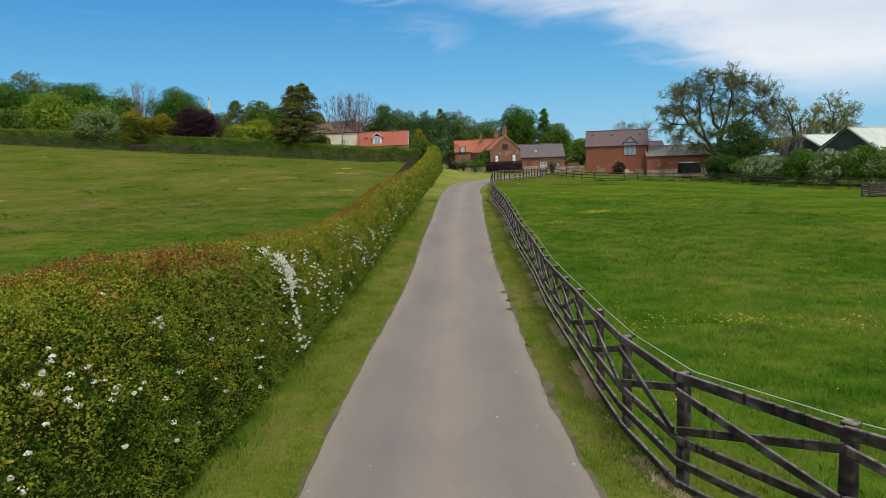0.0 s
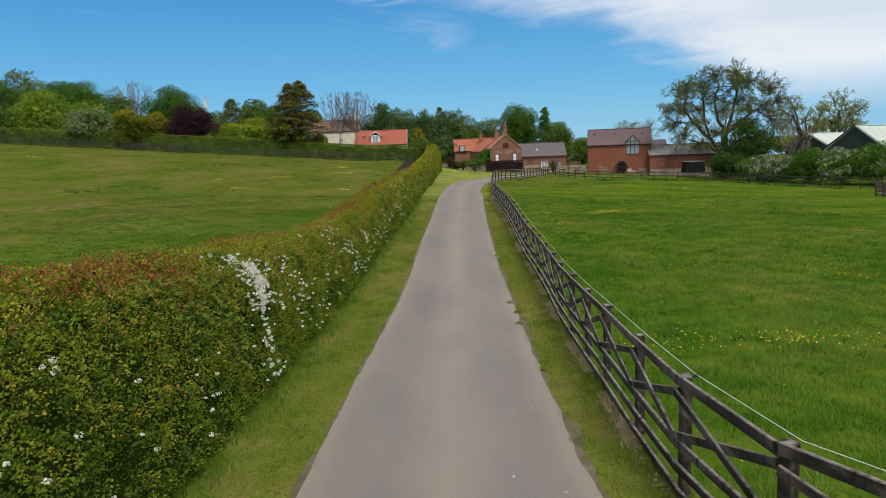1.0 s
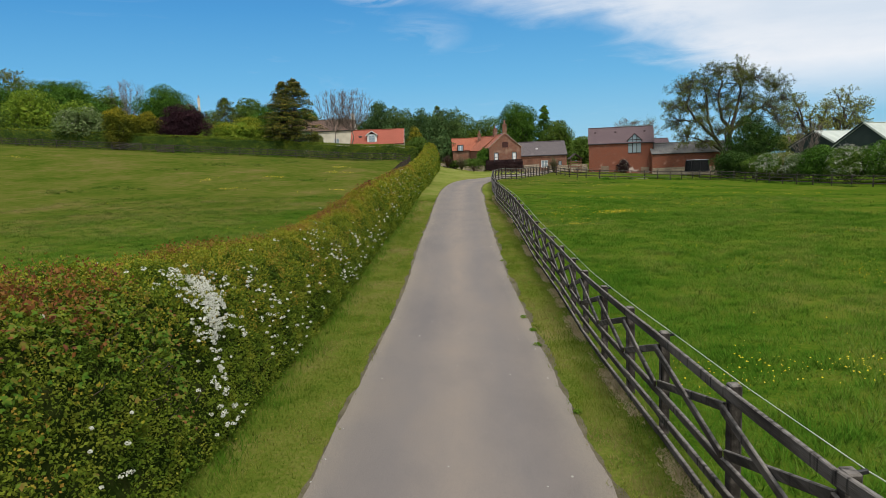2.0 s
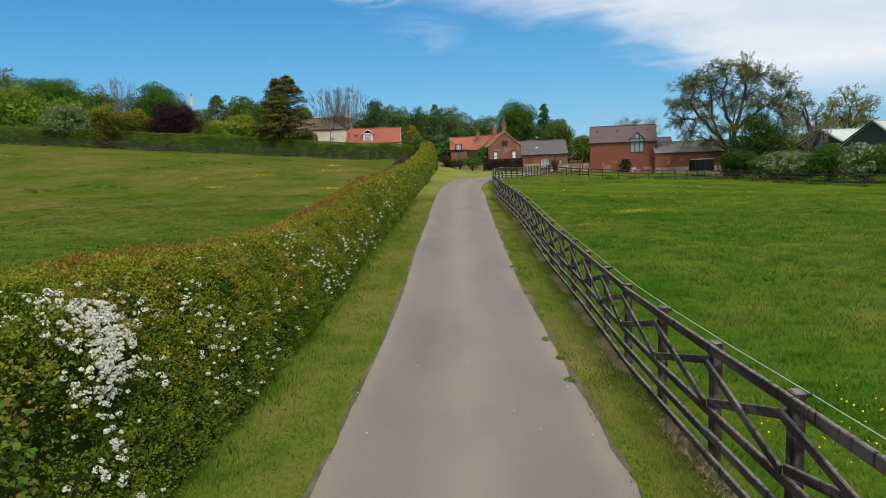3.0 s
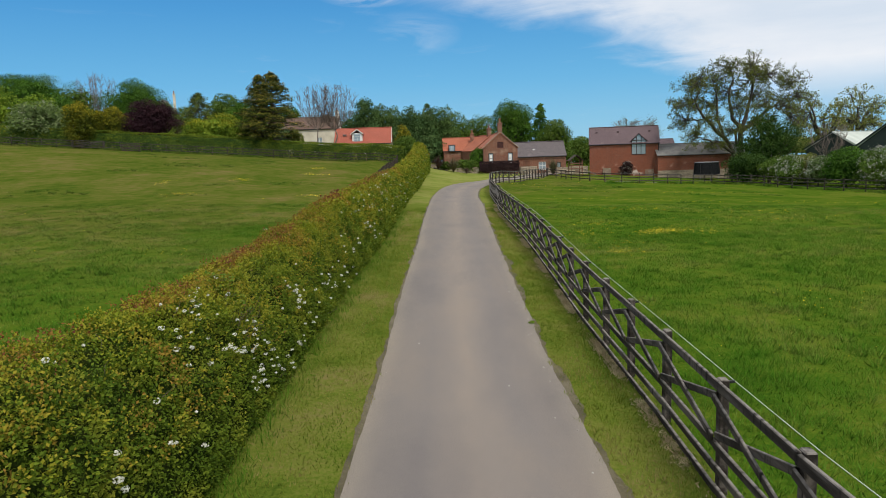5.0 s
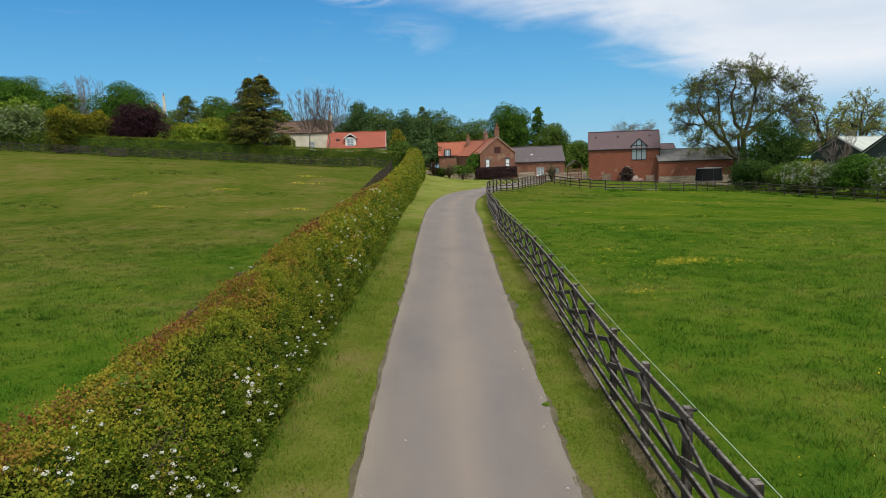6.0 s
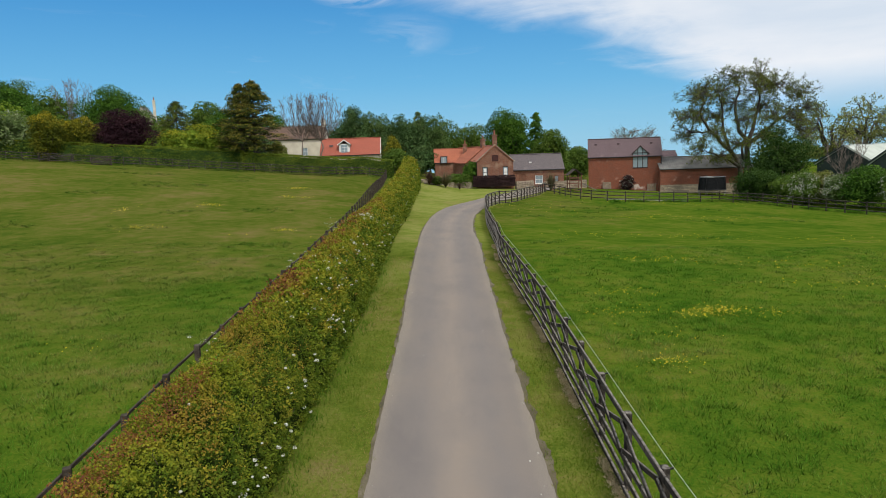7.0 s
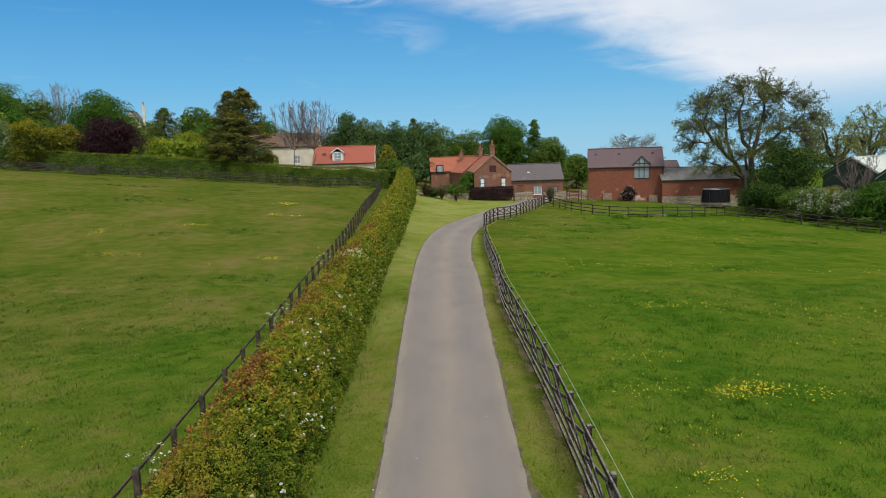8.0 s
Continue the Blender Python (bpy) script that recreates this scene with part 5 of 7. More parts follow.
def layered_conifer(name, label, x, y, top, half, seed, leaf, stems=1, tiers=24, per=9, size=0.5, low=0.12, droop=0.25, full=0.8, group="trees"):
    """Tiers of drooping sprays round one or more straight stems."""
    rng = np.random.default_rng(seed)
    base = gz(x, y) - 0.1
    h = thing(name, label, "tree", group)
    tall = top - base
    seg, pts, nrm = [], [], []
    for s in range(stems):
        sx = x + (0 if stems == 1 else (-0.24 + 0.48 * s / (stems - 1)) * half)
        st = tall * (1 - 0.04 * (s % 2))
        reach = half * (1.0 if stems == 1 else 0.86)
        seg.append((sx, y, base, sx, y, base + st, tall * 0.026, 0.03))
        for k in range(tiers):
            f = low + (1 - low) * (k + rng.uniform(0, 0.8)) / tiers
            z = base + st * f
            span = reach * min(1.0, (1 - f) ** full * 1.25 + 0.06)
            for j in range(per):
                a = rng.uniform(0, 2 * np.pi)
                ln = span * rng.uniform(0.55, 1.12)
                e = np.array([sx + math.cos(a) * ln, y + math.sin(a) * ln, z - ln * droop + rng.normal(0, 0.15)])
                b = np.array([sx, y, z + ln * 0.08])
                seg.append((*b, *e, 0.05, 0.015))
                n = int(10 + 16 * ln / half)
                u = rng.uniform(0.25, 1.08, n) ** 0.7
                q = b + (e - b) * u[:, None]
                q[:, 2] += 0.12 * ln * np.sin(u * 3.1) + rng.normal(0, 0.12, n)
                q[:, :2] += rng.normal(0, 0.10 + 0.06 * ln, (n, 2))
                pts.append(q)
                nrm.append(np.repeat([[math.cos(a) * 0.5, math.sin(a) * 0.5, 0.8]], n, 0))
    mesh_part("trunk", np_mesh("trunk", *tubes(seg, 5)), M_BARK, h, "straight stem and branches", smooth=True)
    p, n = np.concatenate(pts), np.concatenate(nrm)
    mesh_part("crown", np_mesh("crown", *cards(rng, p, n, size, 0.5, tumble=0.45)), leaf, h, kind="stuff")
    return h


def open_tree(name, label, x, y, top, low, half, seed, leaf, lobes=34, leaves=9, size=0.28, fork=0.25, bark=None, thick=0.03, group="trees", stretch=0.9):
    """A spreading tree with crooked limbs showing through a thin crown."""
    rng = np.random.default_rng(seed)
    base = gz(x, y) - 0.15
    h = thing(name, label, "tree", group)
    tall = top - base
    mid, radii = np.array([x, y, (top + low) / 2]), np.array([half, half * stretch, (top - low) / 2])
    w = tall * thick
    foot, forkp = np.array([x, y, base]), np.array([x + rng.normal(0, 0.02) * tall, y, base + tall * fork])
    seg, ends = [(*foot, *(foot * 0.5 + forkp * 0.5 + rng.normal(0, 0.1, 3) * (1, 1, 0)), w * 1.2, w)], []
    seg.append((*seg[0][3:6], *forkp, w, w * 0.9))

    def limb(a, b, r0, r1, n, bend):
        p, ln = a, np.linalg.norm(b - a)
        for k in range(n):
            u = (k + 1) / n
            q = a + (b - a) * u + rng.normal(0, bend * ln, 3) * (1 - u) + np.array([0, 0, -0.06 * ln * math.sin(u * 3.14)])
            ra, rb = r0 + (r1 - r0) * k / n, r0 + (r1 - r0) * u
            seg.append((*p, *q, max(ra, 0.02), max(rb, 0.016)))
            p = q
        return p

    mains = []
    for k in range(7):
        a = k * 2 * math.pi / 7 + rng.normal(0, 0.3)
        e = mid + np.array([math.cos(a) * 0.42, math.sin(a) * 0.42, rng.uniform(-0.25, 0.35)]) * radii
        mains.append(limb(forkp, e, w * 0.55, w * 0.3, 5, 0.09))
    mains = np.array(mains)
    for k in range(lobes):
        d = rng.normal(0, 1, 3)
        d /= np.linalg.norm(d)
        c = mid + d * radii * rng.uniform(0.55, 0.82)
        root = mains[np.argmin(((mains - c) ** 2).sum(1))]
        c = limb(root, c, w * 0.24, w * 0.10, 4, 0.10)
        for _ in range(11):
            e = c + np.clip(rng.normal(0, 1, 3), -1.4, 1.4) * 0.15 * half + d * radii * 0.05
            e = limb(c, e, w * 0.09, 0.025, 2, 0.12)
            for _ in range(3):
                t = e + np.clip(rng.normal(0, 1, 3), -1.5, 1.5) * 0.055 * half
                seg.append((*e, *t, 0.022, 0.014))
                ends.append(t)
            ends.append(e)
    seg = np.array(seg)
    mesh_part("trunk", np_mesh("trunk", *joined([tubes(seg[seg[:, 6] >= 0.06], 7), tubes(seg[seg[:, 6] < 0.06], 4)])), bark or M_BARK, h, "trunk and crooked limbs", smooth=True)
    ends = np.array(ends)
    p = np.repeat(ends, leaves, 0) + rng.normal(0, 0.035 * half, (len(ends) * leaves, 3))
    mesh_part("crown", np_mesh("crown", *cards(rng, p, rng.normal(0, 1, p.shape) + (0, 0, 0.6), size, 0.6)), leaf, h, kind="stuff")
    return h


def pad_conifer(name, label, y, stems, seed, leaf, tip, per=210, size=0.2, low=2.2, group="trees"):
    """Level pads of sprays at the ends of branches; each stem: x, height of its top, and reach at the foot."""
    rng = np.random.default_rng(seed)
    h = thing(name, label, "tree", group)
    seg, dark, dn, bright, bn = [], [], [], [], []
    for sx, top, reach in stems:
        base = gz(sx, y) - 0.1
        tall = top - base
        seg.append((sx, y, base, sx, y, top, tall * 0.026, 0.03))
        for k in range(per):
            f = rng.uniform(0, 1) ** 0.85
            z = base + low + (tall - low) * f
            a = rng.uniform(0, 2 * np.pi)
            span = reach * (1 - f ** 1.8) ** 0.85 * (0.86 + 0.14 * math.sin(f * 31 + sx)) + 0.25
            ln = span * rng.uniform(0.72, 1.08)
            d = np.array([math.cos(a), math.sin(a), 0.0])
            b, e = np.array([sx, y, z - 0.15 * ln]), np.array([sx, y, z]) + d * ln
            seg.append((*b, *e, 0.05, 0.015))
            side = np.array([-d[1], d[0], 0.0])
            n = 36
            u, w = rng.uniform(-0.75, 0.3, n), rng.normal(0, 0.30, n)
            q = e + d * (u * min(1.4, ln))[:, None] + side * w[:, None]
            q[:, 2] += rng.normal(0, 0.09, n) - 0.25 * np.clip(u, 0, 1) - 0.5 * w * w
            dark.append(q - (0, 0, 0.08))
            dn.append(np.repeat([d * 0.5 + (0, 0, 0.7)], n, 0))
            m = rng.random(n) < 0.34 + 0.3 * (u > -0.1)
            bright.append(q[m] + (0, 0, 0.06))
            bn.append(np.repeat([d * 0.5 + (0, 0, 1.0)], m.sum(), 0))
    mesh_part("trunk", np_mesh("trunk", *tubes(seg, 5)), M_BARK, h, "straight stems and branches", smooth=True)
    mesh_part("crown", np_mesh("crown", *cards(rng, np.concatenate(dark), np.concatenate(dn), size * 1.25, 0.5, tumble=0.4)), leaf, h, kind="stuff")
    mesh_part("bright_growth", np_mesh("bright_growth", *cards(rng, np.concatenate(bright), np.concatenate(bn), size, 0.45, tumble=0.35)), tip, h, "golden-brown spray tips", kind="stuff")
    return h


def fan_tree(name, label, x, y, bow, fork, top, half, seed, bark, limbs=13, thick=0.2, shift=0.0, group="trees"):
    """A leafless tree: a bowed trunk, then limbs that spread and turn upright, with fans of fine twigs."""
    rng = np.random.default_rng(seed)
    base = gz(x, y) - 0.1
    h = thing(name, label, "tree", group)
    foot, f = np.array([x, y, base]), np.array([x + shift, y, fork])
    knee = (foot + f) / 2 + np.array([bow, 0, 0])
    at = [foot, foot * 0.25 + knee * 0.75 - np.array([0, 0, 0.1]), knee * 0.4 + f * 0.6 + np.array([bow * 0.3, 0, 0]), f]
    seg = [(*a, *b, thick * (1 - 0.13 * k), thick * (1 - 0.13 * (k + 1))) for k, (a, b) in enumerate(zip(at, at[1:]))]
    high = top - fork
    for k in range(limbs):
        u = -1 + 2 * (k + 0.5) / limbs + rng.normal(0, 0.06)
        e = f + np.array([u * half, rng.uniform(-0.7, 0.7) * half, high * (1 - 0.22 * u * u) * rng.uniform(0.9, 1.02)])
        c = f + np.array([u * half * 0.85, (e[1] - y) * 0.85, high * 0.22])
        p, r = f, thick * 0.42
        for j in range(1, 9):
            t = j / 8
            q = f * (1 - t) ** 2 + c * 2 * t * (1 - t) + e * t * t + rng.normal(0, 0.05, 3)
            seg.append((*p, *q, max(r, 0.018), max(r * 0.8, 0.014)))
            way = (q - p) / np.linalg.norm(q - p)
            for _ in range(4 if j > 1 else 1):
                d = way * 0.8 + rng.normal(0, 0.42, 3) + (0, 0, 0.35)
                g = q + d / np.linalg.norm(d) * high * rng.uniform(0.10, 0.26) * (1.15 - 0.5 * t)
                seg.append((*q, *g, 0.016, 0.011))
                for _ in range(4):
                    m = q + (g - q) * rng.uniform(0.3, 1.0)
                    dd = (g - q) / np.linalg.norm(g - q) + rng.normal(0, 0.4, 3) + (0, 0, 0.25)
                    seg.append((*m, *(m + dd / np.linalg.norm(dd) * high * rng.uniform(0.05, 0.12)), 0.011, 0.008))
            p, r = q, r * 0.8
    mesh_part("trunk", np_mesh("trunk", *joined([tubes([q for q in seg if q[6] > 0.03], 6), tubes([q for q in seg if q[6] <= 0.03], 3)])), bark, h, "trunk, limbs and fine bare twigs", smooth=True)
    return h


def spreading_oak(name, label, x, y, stems, lobes, seed, leaf, group="trees", size=0.17, leaves=5):
    """An old oak: stems as bent lines, and thin leafy lobes hung on them by crooked limbs. Offsets from the foot; lobes: dx, dy, height, radius."""
    rng = np.random.default_rng(seed)
    foot = np.array([x, y, gz(x, y) - 0.2])
    h = thing(name, label, "tree", group)
    seg, nodes, ends = [], [], []
    for r0, pts in stems:
        line = [foot + np.array(p, float) for p in pts]
        for k, (a, b) in enumerate(zip(line, line[1:])):
            p = a
            for j in range(1, 5):
                q = a + (b - a) * j / 4 + (rng.normal(0, 0.09, 3) if j < 4 else 0)
                share = (k + j / 4) / (len(line) - 1)
                ra, rb = r0 * (1 - 0.8 * (share - 0.25 / (len(line) - 1))), r0 * (1 - 0.8 * share)
                seg.append((*p, *q, ra, rb))
                if q[2] > foot[2] + 3:
                    nodes.append((q, rb))
                p = q
    spots = np.array([n[0] for n in nodes])

    def crooked(a, b, r0, r1, n, bend):
        p, ln = a, np.linalg.norm(b - a)
        for k in range(n):
            u = (k + 1) / n
            q = a + (b - a) * u + rng.normal(0, bend * ln, 3) * (1 - u)
            seg.append((*p, *q, r0 + (r1 - r0) * k / n, r0 + (r1 - r0) * u))
            p = q
        return p

    for dx, dy, up, r in lobes:
        c = foot + np.array([dx, dy, up])
        root = int(np.argmin(((spots - c) ** 2).sum(1) + 4 * np.clip(spots[:, 2] - c[2], 0, 9)))
        hub = crooked(spots[root], c + (spots[root] - c) * 0.25, min(nodes[root][1], 0.17) * 0.8, 0.08, 5, 0.09)
        for _ in range(int(15 * r)):
            d = rng.normal(0, 1, 3)
            e = c + d / np.linalg.norm(d) * r * rng.uniform(0.35, 1.0) * (1.1, 1.1, 0.8)
            e = crooked(hub, e, 0.055, 0.028, 4, 0.13)
            for _ in range(5):
                t = e + np.clip(rng.normal(0, 1, 3), -1.6, 1.6) * 0.36
                seg.append((*e, *t, 0.022, 0.012))
                ends.append(t)
                g = (e + t) / 2 + np.clip(rng.normal(0, 1, 3), -1.5, 1.5) * 0.30
                seg.append((*((e + t) / 2), *g, 0.014, 0.010))
                ends.append(g)
    seg = np.array(seg)
    mesh_part("trunk", np_mesh("trunk", *joined([tubes(seg[seg[:, 6] >= 0.06], 7), tubes(seg[seg[:, 6] < 0.06], 3)])), M_BARK, h, "trunk and crooked limbs", smooth=True)
    ends = np.array(ends)
    p = np.repeat(ends, leaves, 0) + rng.normal(0, 0.13, (len(ends) * leaves, 3))
    mesh_part("crown", np_mesh("crown", *cards(rng, p, rng.normal(0, 1, p.shape) + (0, 0, 0.6), size, 0.6)), leaf, h, kind="stuff")
    return h


# garden trees and shrubs behind the far edge of the field, from the west
open_tree("tree", "tall thin tree in sparse olive young leaf", -102, 175, 27.8, 13, 6.5, 31, M_OLIVE_LEAF, lobes=24, leaves=10, size=0.36)
leafy_tree("tree", "green leafy tree behind the garden", -96, 172, 24.8, 6.5, 32, M_MID_LEAF)
leafy_tree("tree", "green leafy tree behind the garden", -88, 178, 24.6, 6.0, 33, M_MID_LEAF)
leafy_tree("tree", "broad dark green leafy tree", -92, 150, 22.4, 6.5, 34, M_DARK_LEAF)
leafy_tree("tree", "bright green rounded garden tree", -69, 125, 16.8, 5.2, 35, M_LIGHT_LEAF, low=0.1)
leafy_tree("tree", "bright green rounded garden tree", -79, 130, 15.0, 5.0, 135, M_MID_LEAF, low=0.1)
leafy_tree("tree", "broad dark green leafy tree", -82, 160, 22.6, 7.0, 36, M_DARK_LEAF, count=9500)
leafy_tree("tree", "green leafy tree behind the garden", -74.5, 165, 21.1, 5.6, 37, M_MID_LEAF)
leafy_tree("tree", "broad dark green leafy tree", -75, 150, 21.0, 5.0, 237, M_DARK_LEAF)
leafy_tree("tree", "bright green rounded garden tree", -61.4, 126, 14.8, 3.8, 238, M_LIGHT_LEAF, low=0.05)
leafy_tree("tree", "green leafy tree behind the garden", -66, 150, 14.5, 6, 137, M_MID_LEAF, low=0.05)
fan_tree("tree", "bare grey tree without leaves", -70.2, 165, 0.1, 13.6, 21.6, 3.6, 38, M_PALE_BARK, thick=0.2, limbs=17)
leafy_tree("shrub", "grey-green shrub with pale blossom", -57, 118, 13.2, 4.6, 39, M_GREY_LEAF, low=0.05, category="shrub", group="garden shrubs", flowers=500)
leafy_tree("tree", "large domed dark green chestnut tree", -55.9, 150, 19.6, 6.3, 40, M_DARK_LEAF, count=18000, lobes=90, low=0.12, size=0.27, tail=0.8)
leafy_tree("shrub", "golden conifer shrub with yellow tips", -50.0, 114.9, 12.7, 2.5, 41, M_GOLD_LEAF, low=0.0, size=0.22, category="shrub", group="garden shrubs", tail=0.7, count=6000, tips=M_GOLD_TIP)
leafy_tree("shrub", "wide golden hedge-like conifer with yellow top", -46.9, 118, 11.9, 3.4, 241, M_GOLD_LEAF, low=0.0, size=0.22, category="shrub", group="garden shrubs", tail=0.1, count=7000, deep=0.6, tips=M_GOLD_TIP)
leafy_tree("tree", "low spreading dark purple maple", -40.8, 118, 12.9, 4.7, 42, M_PURPLE_LEAF, low=0.12, size=0.2, deep=0.6, tail=1.5, count=13000, lobes=70)
layered_conifer("tree", "broad olive-green pointed conifer in the garden", -37.2, 129, 14.5, 5.2, 43, M_OLIVE_CONIFER, full=0.8, size=0.34, tiers=30, per=11)
leafy_tree("tree", "green leafy tree behind the garden", -36.8, 143, 15.6, 3.8, 44, M_MID_LEAF)
leafy_tree("tree", "green leafy tree behind the garden", -31, 150, 15.0, 5.0, 144, M_MID_LEAF)
leafy_tree("shrub", "bright yellow-green spreading shrub with yellow tips", -32.0, 118.2, 10.6, 5.0, 45, M_LIGHT_LEAF, low=0.0, size=0.24, category="shrub", group="garden shrubs", deep=0.5, count=9000, tips=M_GOLD_TIP)
leafy_tree("shrub", "green rounded shrub behind the hedge", -52, 118.5, 9.3, 5.5, 145, M_MID_LEAF, low=0.0, category="shrub", group="garden shrubs", deep=0.5)
leafy_tree("shrub", "green rounded shrub behind the hedge", -66, 120, 10.2, 6.5, 146, M_MID_LEAF, low=0.0, category="shrub", group="garden shrubs", deep=0.5)
leafy_tree("shrub", "green rounded shrub behind the hedge", -82, 122, 11.5, 8, 147, M_MID_LEAF, low=0.0, category="shrub", group="garden shrubs", deep=0.5)
pad_conifer("tree", "tall twin-stemmed cypress with golden-brown sprays", 116, ((-24.1, 15.5, 3.6), (-22.3, 15.9, 4.5)), 46, M_CYPRESS_LEAF, M_CYPRESS_TIP, per=270, low=2.9)
fan_tree("tree", "leafless garden tree with upright branches", -17.4, 125, -0.1, 7.7, 13.9, 3.1, 47, M_BARE_BARK, shift=0.2, thick=0.12, limbs=16)
fan_tree("tree", "leafless garden tree with a bowed trunk", -16.2, 125.6, 0.9, 7.7, 14.1, 3.2, 48, M_BARE_BARK, shift=1.7, thick=0.14, limbs=17)
leafy_tree("shrub", "olive shrub before the cream house", -19.6, 118, 7.6, 1.6, 148, M_OLIVE_LEAF, low=0.0, category="shrub", group="garden shrubs", count=2200, size=0.3)
leafy_tree("tree", "tall narrow green tree behind the cottage", -11.6, 150, 14.7, 2.9, 49, M_SPRUCE_LEAF, tail=1.2, low=0.05)
leafy_tree("tree", "dark green tree behind the farm", -3.3, 150, 13.3, 3.4, 50, M_SPRUCE_LEAF, low=0.0, tail=1.5)
layered_conifer("tree", "green conifer behind the farm", 0.5, 151, 13.1, 3.2, 350, M_FARM_TREE, full=0.7, size=0.36)
leafy_tree("tree", "dark green tree behind the farm", -9.3, 153, 13.6, 3.0, 352, M_FARM_TREE, low=0.0, tail=1.4)
leafy_tree("tree", "dark green tree behind the farm", -6.2, 152, 12.8, 3.2, 351, M_FARM_TREE, low=0.0)
leafy_tree("tree", "dark green tree behind the farm", -0.5, 149, 11.6, 4.6, 149, M_SPRUCE_LEAF, low=0.0)
leafy_tree("tree", "dark green tree behind the farm", 1.4, 155, 13.0, 3.8, 51, M_SPRUCE_LEAF, low=0.0)
leafy_tree("tree", "dark green tree behind the farm", 4.0, 150, 12.2, 3.0, 353, M_FARM_TREE, low=0.0)
leafy_tree("tree", "green tree behind the farm", 6.2, 158, 11.8, 4.8, 52, M_MID_LEAF, low=0.0)
leafy_tree("tree", "olive green tree behind the farmhouse", 10.8, 160, 11.4, 5.4, 53, M_MID_LEAF, low=0.0)
leafy_tree("tree", "large dense green tree behind the farmhouse", 16.9, 145, 12.9, 4.9, 54, M_DARK_LEAF, count=14000, lobes=80, low=0.12, size=0.27, tail=0.8)
layered_conifer("tree", "slender green tree behind the farm range", 22.0, 146, 12.0, 2.6, 55, M_DARK_LEAF, full=0.6)
leafy_tree("tree", "light green birch behind the farm range", 23.6, 140, 9.2, 3.6, 56, M_MID_LEAF, low=0.05)
leafy_tree("tree", "green tree beside the barn", 30.6, 150, 5.6, 3.8, 57, M_MID_LEAF, low=0.0)
leafy_tree("tree", "green tree beside the barn", 25.5, 146, 4.6, 3.2, 157, M_MID_LEAF, low=0.0)
branching_tree("tree", "bare tree behind the barn roof", 44.5, 160, 9.0, 4.6, 58, M_GREY_LEAF, 1, 0.16, 0.4, bark=M_PALE_BARK, depth=5, split=3, thin=1.6)
leafy_tree("shrub", "golden yellow conifer beside the cottage", -3.75, 127, 8.0, 1.9, 59, M_GOLD_LEAF, low=0.0, category="shrub", group="garden shrubs", count=2800, size=0.22, tips=M_GOLD_TIP)
leafy_tree("shrub", "domed laurel at the end of the hedge", -3.1, 117, 6.1, 2.1, 60, M_MID_LEAF, low=0.0, category="shrub", group="garden shrubs", count=3600, size=0.2, tail=0.4)
for k, (sx, sy, st, sh) in enumerate(((-1.5, 124, 4.6, 2.6), (0.5, 134, 6.4, 3.4), (-8, 140, 9.2, 4.5), (-27, 133, 9.4, 4.5))):
    leafy_tree("shrub", "dark evergreen shrub behind the lawn", sx, sy, st, sh, 160 + k, M_SPRUCE_LEAF, low=0.0, category="shrub", group="garden shrubs", count=3600)
for k, (sx, sy, st, sh, mat) in enumerate(((-47.5, 146, 14.4, 4.6, M_MID_LEAF), (-33.5, 136, 12.6, 4.2, M_MID_LEAF), (-50, 127, 11.2, 4.2, M_MID_LEAF), (-44.5, 128, 10.8, 3.6, M_LIGHT_LEAF), (-27, 150, 13.6, 4.5, M_DARK_LEAF), (28, 160, 7.5, 6, M_MID_LEAF), (-15, 155, 12.4, 5, M_SPRUCE_LEAF))):
    leafy_tree("tree", "green leafy tree behind the garden", sx, sy, st, sh, 320 + k, mat, low=0.05)
# low filling behind the hedge
for k, (sx, sy, st, sh, mat) in enumerate(((-36, 124, 10.0, 3.2, M_MID_LEAF), (-29.5, 127, 12.6, 4.0, M_DARK_LEAF), (-26.6, 123, 10.4, 2.6, M_LIGHT_LEAF), (-44.5, 123, 11.0, 4.0, M_DARK_LEAF), (-52.5, 124, 12.0, 3.6, M_MID_LEAF), (-63, 134, 16.0, 4.5, M_DARK_LEAF))):
    leafy_tree("shrub", "dense green garden shrub behind the hedge", sx, sy, st, sh, 420 + k, mat, low=0.0, category="shrub", group="garden shrubs", count=5200)
